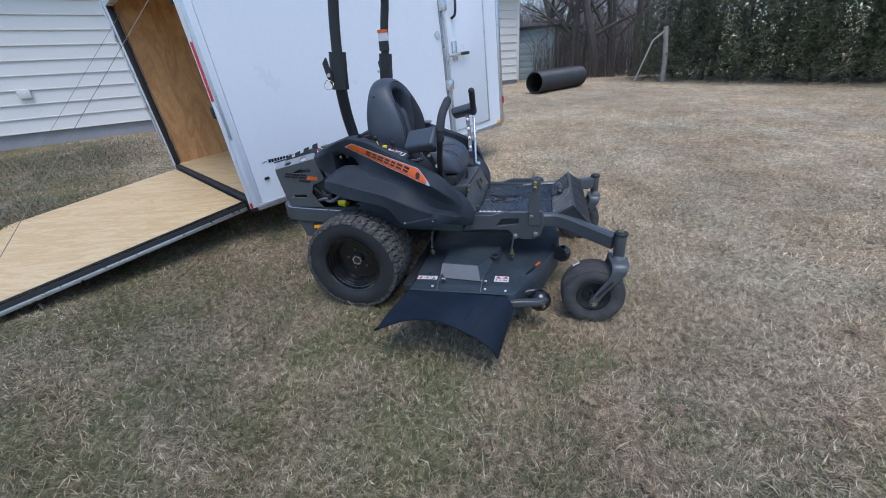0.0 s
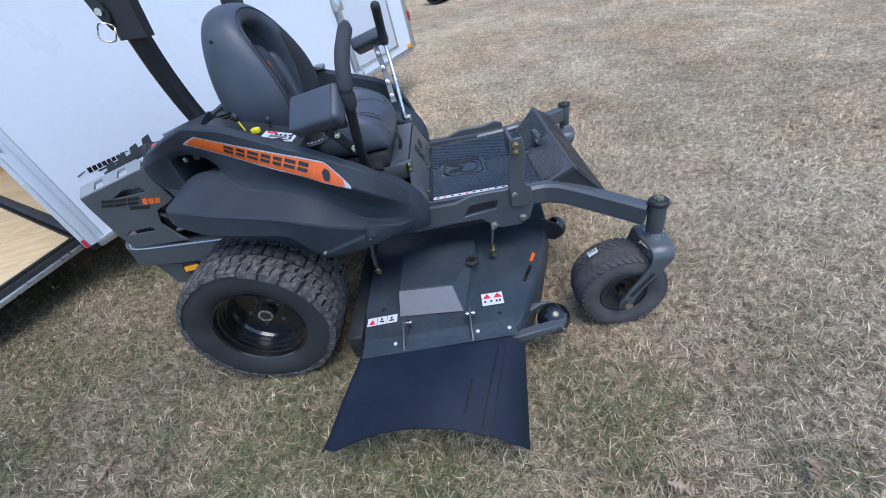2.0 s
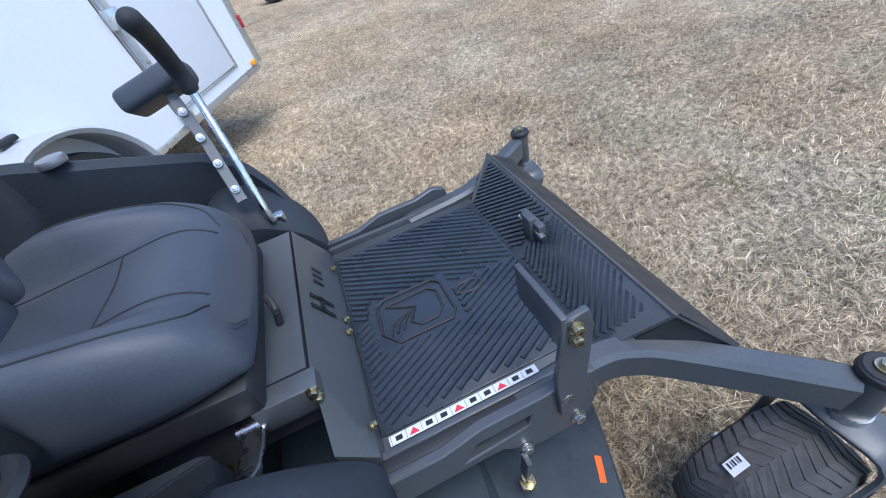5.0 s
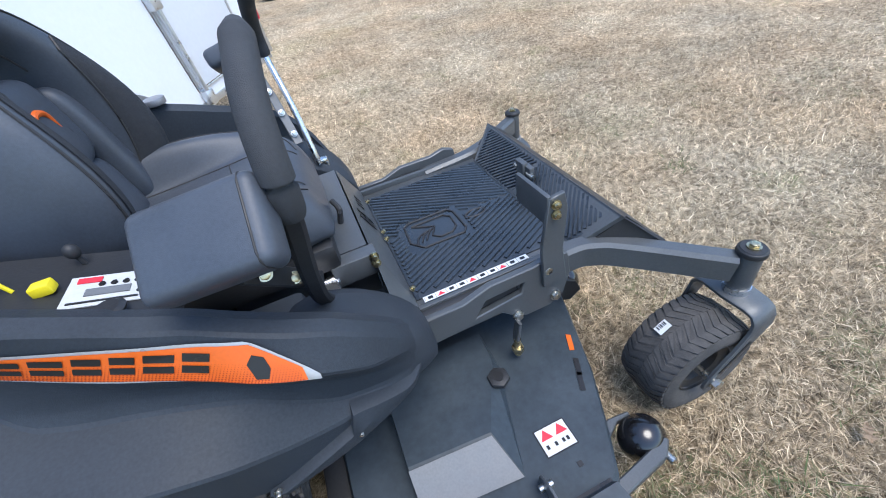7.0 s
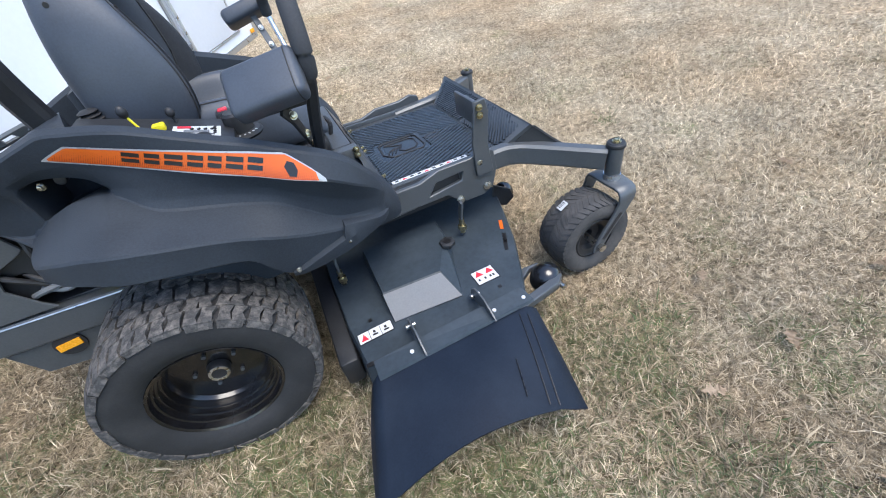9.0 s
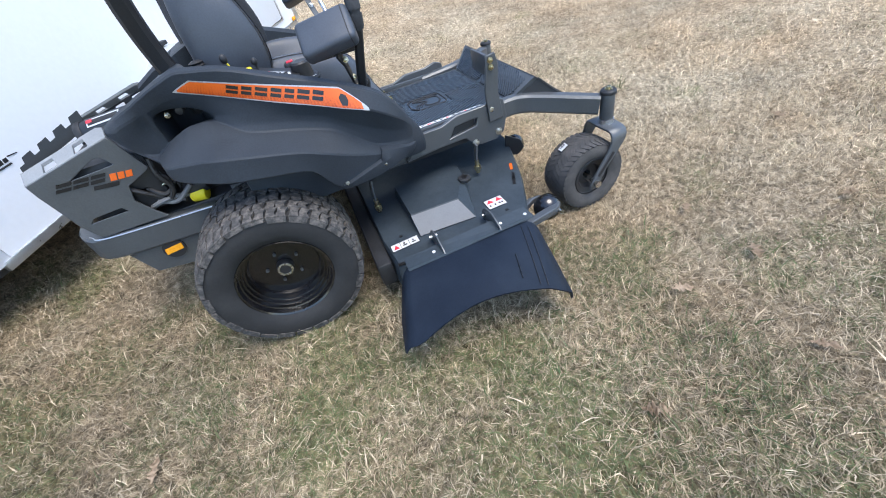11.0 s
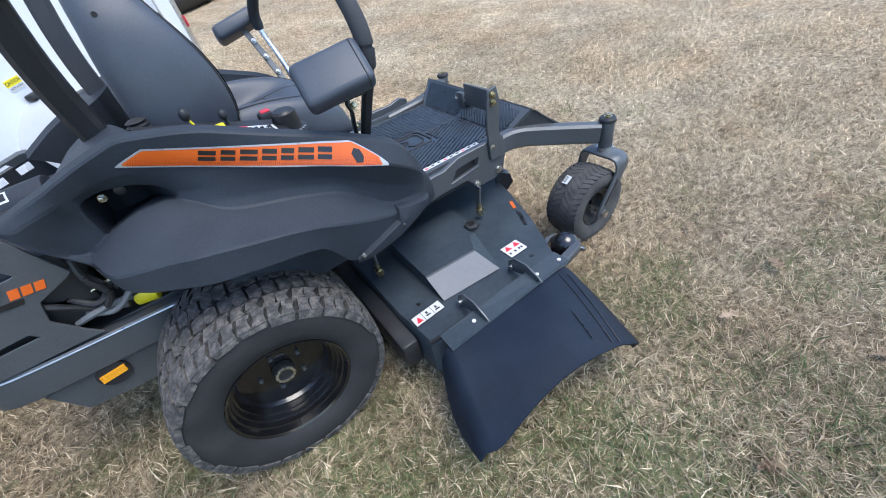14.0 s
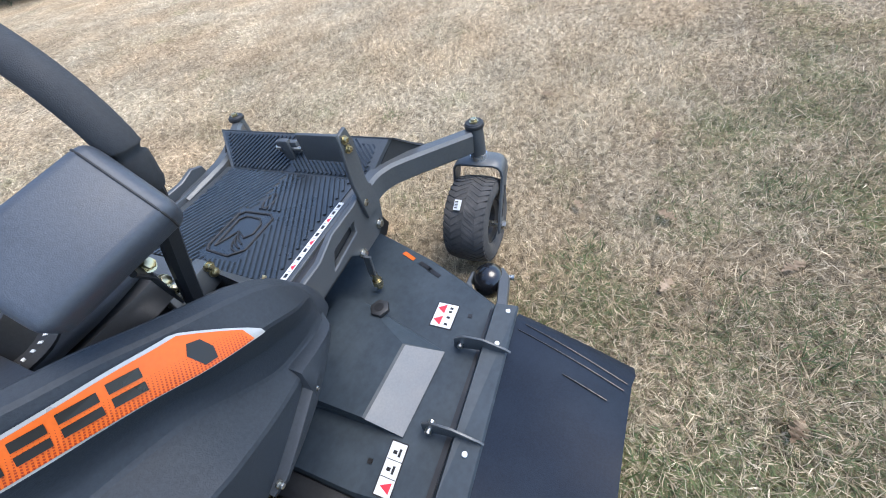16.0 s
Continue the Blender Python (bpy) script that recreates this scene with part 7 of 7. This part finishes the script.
def weed_patch(spots, seed, name, label, height=0.045, count=110, width=0.0016, mat=None):
    """Loose tufts of green blades round given spots (x, y, radius)."""
    rng = np.random.default_rng(seed)
    boxes = [(x - 2 * r, x + 2 * r, y - 2 * r, y + 2 * r, count / (4 * r * r), x, y, r * 0.8, 1.0) for x, y, r in spots]
    return grass_field(name, boxes, seed, height, width, mat or GREENBLADE, label, lean=0.8)


weed_patch([(1.128, -1.64, 0.06), (2.35, 0.35, 0.05), (1.40, -0.98, 0.05), (0.62, -1.25, 0.08), (1.75, -1.30, 0.07), (0.15, -0.95, 0.10), (0.75, -1.15, 0.09), (1.9, -1.65, 0.06), (-0.4, -0.9, 0.07), (1.25, -1.45, 0.06)], 21, "green_tufts", "small fresh green tufts in the dry lawn")


def oak_leaf(seed):
    rng = random.Random(seed)
    bm = bmesh.new()
    n = 22
    mid = [bm.verts.new((0.10 * i / n - 0.05, 0, 0.004 + 0.010 * math.sin(3.0 * i / n))) for i in range(n + 1)]
    for s in (-1, 1):
        rim = []
        for i in range(n + 1):
            t = i / n
            w = 0.030 * math.sin(math.pi * t) ** 0.6 * (0.62 + 0.38 * math.cos(2 * math.pi * t * 4 + 0.4 * s)) + 0.002
            rim.append(bm.verts.new((mid[i].co.x + 0.006 * math.sin(9 * t), s * w, 0.006 + 0.25 * w + rng.uniform(0, 0.004))))
        for i in range(n):
            bm.faces.new((mid[i], mid[i + 1], rim[i + 1], rim[i]) if s > 0 else (mid[i], rim[i], rim[i + 1], mid[i + 1]))
    bmesh.ops.solidify(bm, geom=list(bm.faces), thickness=0.0008)
    return finish(bm, LEAFDRY, 60)


leaf_meshes = [oak_leaf(k) for k in range(3)]
rl = random.Random(3)
for i, (x, y) in enumerate(((1.664, -0.915), (1.459, -1.62), (1.92, 2.52), (1.646, -1.25), (2.6, -0.6), (1.0, 2.66), (2.9, 1.6), (0.9, -1.55), (2.2, -1.2), (-0.6, -1.0), (3.4, 0.6), (2.1, 1.1), (1.3, -1.25))):
    lf = tagged(new("oak_leaf", leaf_meshes[i % 3]), "dry brown lobed oak leaf lying on the grass", "leaf", "fallen leaves")
    k = rl.uniform(0.55, 0.85)
    lf.matrix_world = pose(x, y, float(rise(x, y)) + 0.026, rl.uniform(-12, 12), rl.uniform(-12, 12), rl.uniform(0, 360)) @ Matrix.Diagonal((k, k, k, 1))


def needle_mat():
    """Evergreen sprays: dull greens by spray, and light that shines through them."""
    mat = bpy.data.materials.new("cedar_foliage")
    mat.use_nodes = True
    nt = mat.node_tree
    nt.nodes.clear()
    n, l = nt.nodes.new, nt.links.new
    out, mix = n("ShaderNodeOutputMaterial"), n("ShaderNodeMixShader")
    bsdf, thin = n("ShaderNodeBsdfPrincipled"), n("ShaderNodeBsdfTranslucent")
    geo, coord, big = n("ShaderNodeNewGeometry"), n("ShaderNodeTexCoord"), n("ShaderNodeTexNoise")
    ramp, tone, sc = n("ShaderNodeValToRGB"), n("ShaderNodeMapRange"), n("ShaderNodeVectorMath")
    ramp.color_ramp.elements[0].color, ramp.color_ramp.elements[1].color = (0.075, 0.092, 0.055, 1), (0.17, 0.165, 0.115, 1)
    ramp.color_ramp.elements.new(0.5).color = (0.115, 0.135, 0.075, 1)
    l(geo.outputs["Random Per Island"], ramp.inputs["Fac"])
    big.inputs["Scale"].default_value, big.inputs["Detail"].default_value = 1.3, 4.0
    l(coord.outputs["Object"], big.inputs["Vector"])
    l(big.outputs["Fac"], tone.inputs["Value"])
    tone.inputs["From Min"].default_value, tone.inputs["From Max"].default_value = 0.3, 0.7
    tone.inputs["To Min"].default_value, tone.inputs["To Max"].default_value = 0.75, 1.35
    sc.operation = "SCALE"
    l(ramp.outputs["Color"], sc.inputs[0])
    l(tone.outputs[0], sc.inputs["Scale"])
    for sh, key in ((bsdf, "Base Color"), (thin, "Color")):
        l(sc.outputs[0], sh.inputs[key])
    bsdf.inputs["Roughness"].default_value = 0.7
    bsdf.inputs["Specular IOR Level"].default_value = 0.3
    mix.inputs["Fac"].default_value = 0.45
    l(bsdf.outputs[0], mix.inputs[1])
    l(thin.outputs[0], mix.inputs[2])
    l(mix.outputs[0], out.inputs["Surface"])
    return mat


CEDAR = needle_mat()


def crown_mesh(seed, height, radius, tufts, thin=1.0):
    """A ragged evergreen crown: sprays of narrow leaves on a cone with gaps."""
    rng = np.random.default_rng(seed)
    t = rng.beta(1.15, 1.5, tufts)
    ang = rng.uniform(0, 2 * np.pi, tufts)
    lobes = 1 + 0.28 * np.sin(3 * ang + 9 * t + seed) + 0.18 * np.sin(7 * ang - 15 * t)
    r = radius * (1 - t) ** 0.62 * lobes * rng.uniform(0.45, 1.10, tufts) ** 0.6
    c = np.stack([r * np.cos(ang), r * np.sin(ang), 0.12 + t * height], -1)
    c += rng.normal(0, 0.05, c.shape)
    k = 6
    cc = np.repeat(c, k, 0)
    out = np.repeat(np.stack([np.cos(ang), np.sin(ang), np.full(tufts, 0.25)], -1), k, 0)
    way = out + rng.normal(0, 0.75, cc.shape)
    way /= np.linalg.norm(way, axis=1, keepdims=True)
    side = np.cross(way, rng.normal(0, 1, cc.shape))
    side /= np.linalg.norm(side, axis=1, keepdims=True)
    ln = rng.uniform(0.05, 0.17, (len(cc), 1)) * thin
    w = rng.uniform(0.004, 0.011, (len(cc), 1)) * thin
    verts = np.stack([cc - side * w, cc + way * ln * 0.5 + side * w * 1.3, cc + way * ln, cc + way * ln * 0.5 - side * w * 1.3], 1).reshape(-1, 3)
    faces = (np.arange(len(cc))[:, None] * 4 + np.arange(4)).tolist()
    me = bpy.data.meshes.new("crown")
    me.from_pydata(verts.tolist(), [], faces)
    me.materials.append(CEDAR)
    return me


def make_cedar(seed, height, radius):
    tree = thing("cedar_tree", "dense dark evergreen cedar at the lawn's edge", "tree", "hedge of evergreens")
    bm = sweep([(0, 0, -0.1), (0.03, 0.02, height * 0.4), (0, 0, height * 0.95)], [0.10, 0.07, 0.01], 10)
    for i in range(14):
        a, z = 2.4 * i, height * (0.08 + 0.055 * i)
        rr = radius * (1 - z / height) ** 0.7 * 0.8
        sweep([(0, 0, z), (rr * 0.5 * math.cos(a), rr * 0.5 * math.sin(a), z + 0.08), (rr * math.cos(a), rr * math.sin(a), z + 0.05)], [0.022, 0.014, 0.004], 5, bm=bm)
    part("trunk", bm, BARK, tree, "brown trunk with limbs")
    crown = new("crown", crown_mesh(seed, height, radius, 3000))
    crown.parent = tree
    crown["label"] = "ragged dark green crown"
    return tree


cedars = [make_cedar(1, 4.6, 1.25), make_cedar(2, 5.2, 1.4), make_cedar(3, 4.0, 1.3)]
spots = [(5.9, 12.4, 0), (6.6, 11.6, 1), (7.4, 11.3, 2), (8.1, 10.7, 1), (8.9, 10.6, 0), (9.6, 9.9, 2), (10.5, 9.6, 1), (11.4, 9.0, 0), (12.4, 8.4, 1), (5.3, 13.3, 2), (6.6, 13.6, 0), (8.2, 12.6, 2), (9.8, 11.8, 1), (13.4, 7.6, 2), (11.2, 10.9, 0)]
for i, (x, y, k) in enumerate(spots):
    sc = 0.9 + 0.25 * ((i * 37) % 10) / 10
    m = pose(x, y, float(rise(x, y)) - 0.05, 0, 0, 57 * i) @ Matrix.Diagonal((sc, sc, sc, 1))
    if i < 3:
        cedars[k].matrix_basis = m if k == i else m
    if i < 3 and k == i:
        continue
    t_ = copy_thing(cedars[k], pose(x, y, float(rise(x, y)) - 0.05, 0, 0, 57 * i))
    t_.scale = (sc, sc, sc)


def bare_tree(x, y, height, girth, seed, lean=0.05):
    """A leafless tree: a trunk that forks into limbs and twigs."""
    rng = random.Random(seed)
    tree = thing("bare_tree", "leafless grey-barked tree behind the lawn", "tree", "bare trees")
    z0 = float(rise(x, y)) - 0.1
    bm = bmesh.new()
    twigs = bmesh.new()

    def limb(p, way, length, r, level):
        pts, q = [p], p
        for i in range(4):
            way = (way + Vector((rng.uniform(-1, 1), rng.uniform(-1, 1), rng.uniform(-0.4, 0.6))) * 0.16).normalized()
            q = q + way * length / 4
            pts.append(q)
        sweep(pts, [r * (1 - 0.16 * i) for i in range(5)], 8 if level < 2 else 5, bm=bm if level < 2 else twigs)
        if level < 4:
            for k in range(3 if level else 6):
                i = rng.randint(1 if level else 1, 4)
                a = rng.uniform(0, 2 * math.pi)
                w = (way * 0.5 + Vector((math.cos(a), math.sin(a), rng.uniform(0.0, 0.7)))).normalized()
                limb(pts[i], w, length * rng.uniform(0.35, 0.55), r * 0.42, level + 1)

    limb(Vector((x, y, z0)), Vector((lean, 0, 1)).normalized(), height, girth, 0)
    part("trunk", bm, BARK, tree, "grey-brown trunk and limbs")
    part("twigs", twigs, BARK, tree, "thin bare twigs")


for i, (x, y, h, g_) in enumerate(((1.6, 17.6, 5.0, 0.11), (2.3, 16.8, 6.0, 0.17), (2.75, 18.4, 5.0, 0.12), (3.3, 16.2, 6.5, 0.20), (3.9, 17.5, 5.5, 0.14), (4.5, 15.6, 6.0, 0.15), (1.9, 20.0, 5.0, 0.12), (5.2, 17.0, 5.0, 0.12), (1.2, 19.0, 5.0, 0.14), (3.0, 20.5, 5.5, 0.15), (4.2, 19.4, 5.5, 0.14), (2.5, 22.0, 6.0, 0.16))):
    bare_tree(x, y, h, g_, 40 + i, 0.08 * (i % 3 - 1))


def brush(x0, x1, y0, y1, n, seed, label, hi=1.2, mat=None, thick=1.0):
    """Low tangled scrub: bent stems, joined."""
    rng = random.Random(seed)
    bm = bmesh.new()
    for i in range(n):
        x, y = rng.uniform(x0, x1), rng.uniform(y0, y1)
        z = float(rise(x, y))
        h = rng.uniform(0.3, hi)
        d = Vector((rng.uniform(-0.5, 0.5), rng.uniform(-0.5, 0.5), 0))
        sweep([(x, y, z), Vector((x, y, z + h * 0.6)) + d * 0.4, Vector((x, y, z + h * 0.9)) + d * h], [0.009 * thick, 0.006 * thick, 0.002 * thick], 4, bm=bm)
    return tagged(new("scrub", finish(bm, mat or BARK, 0)), label, "scrub", kind="stuff")


brush(0.7, 6.2, 15.2, 18.5, 1100, 7, "tangled bare brown scrub behind the lawn", 3.0)
brush(-1.0, 9.0, 20.5, 24.5, 3000, 8, "pale grey tangle of bare stems far behind", 5.5, PALESTEM, 2.2)
far_green = weed_patch([(-7.3, 1.9, 0.7), (-7.25, 3.0, 0.7), (-6.95, 3.7, 0.6), (-6.8, 4.4, 0.6), (-5.4, 1.2, 0.6), (-4.7, 0.5, 0.5), (-6.2, 2.0, 0.6), (-5.9, 2.8, 0.6), (-8.2, 2.2, 0.8)], 23, "foundation_weeds", "low green weeds along the foundation", 0.05, 2600, 0.003, WEEDBLADE)
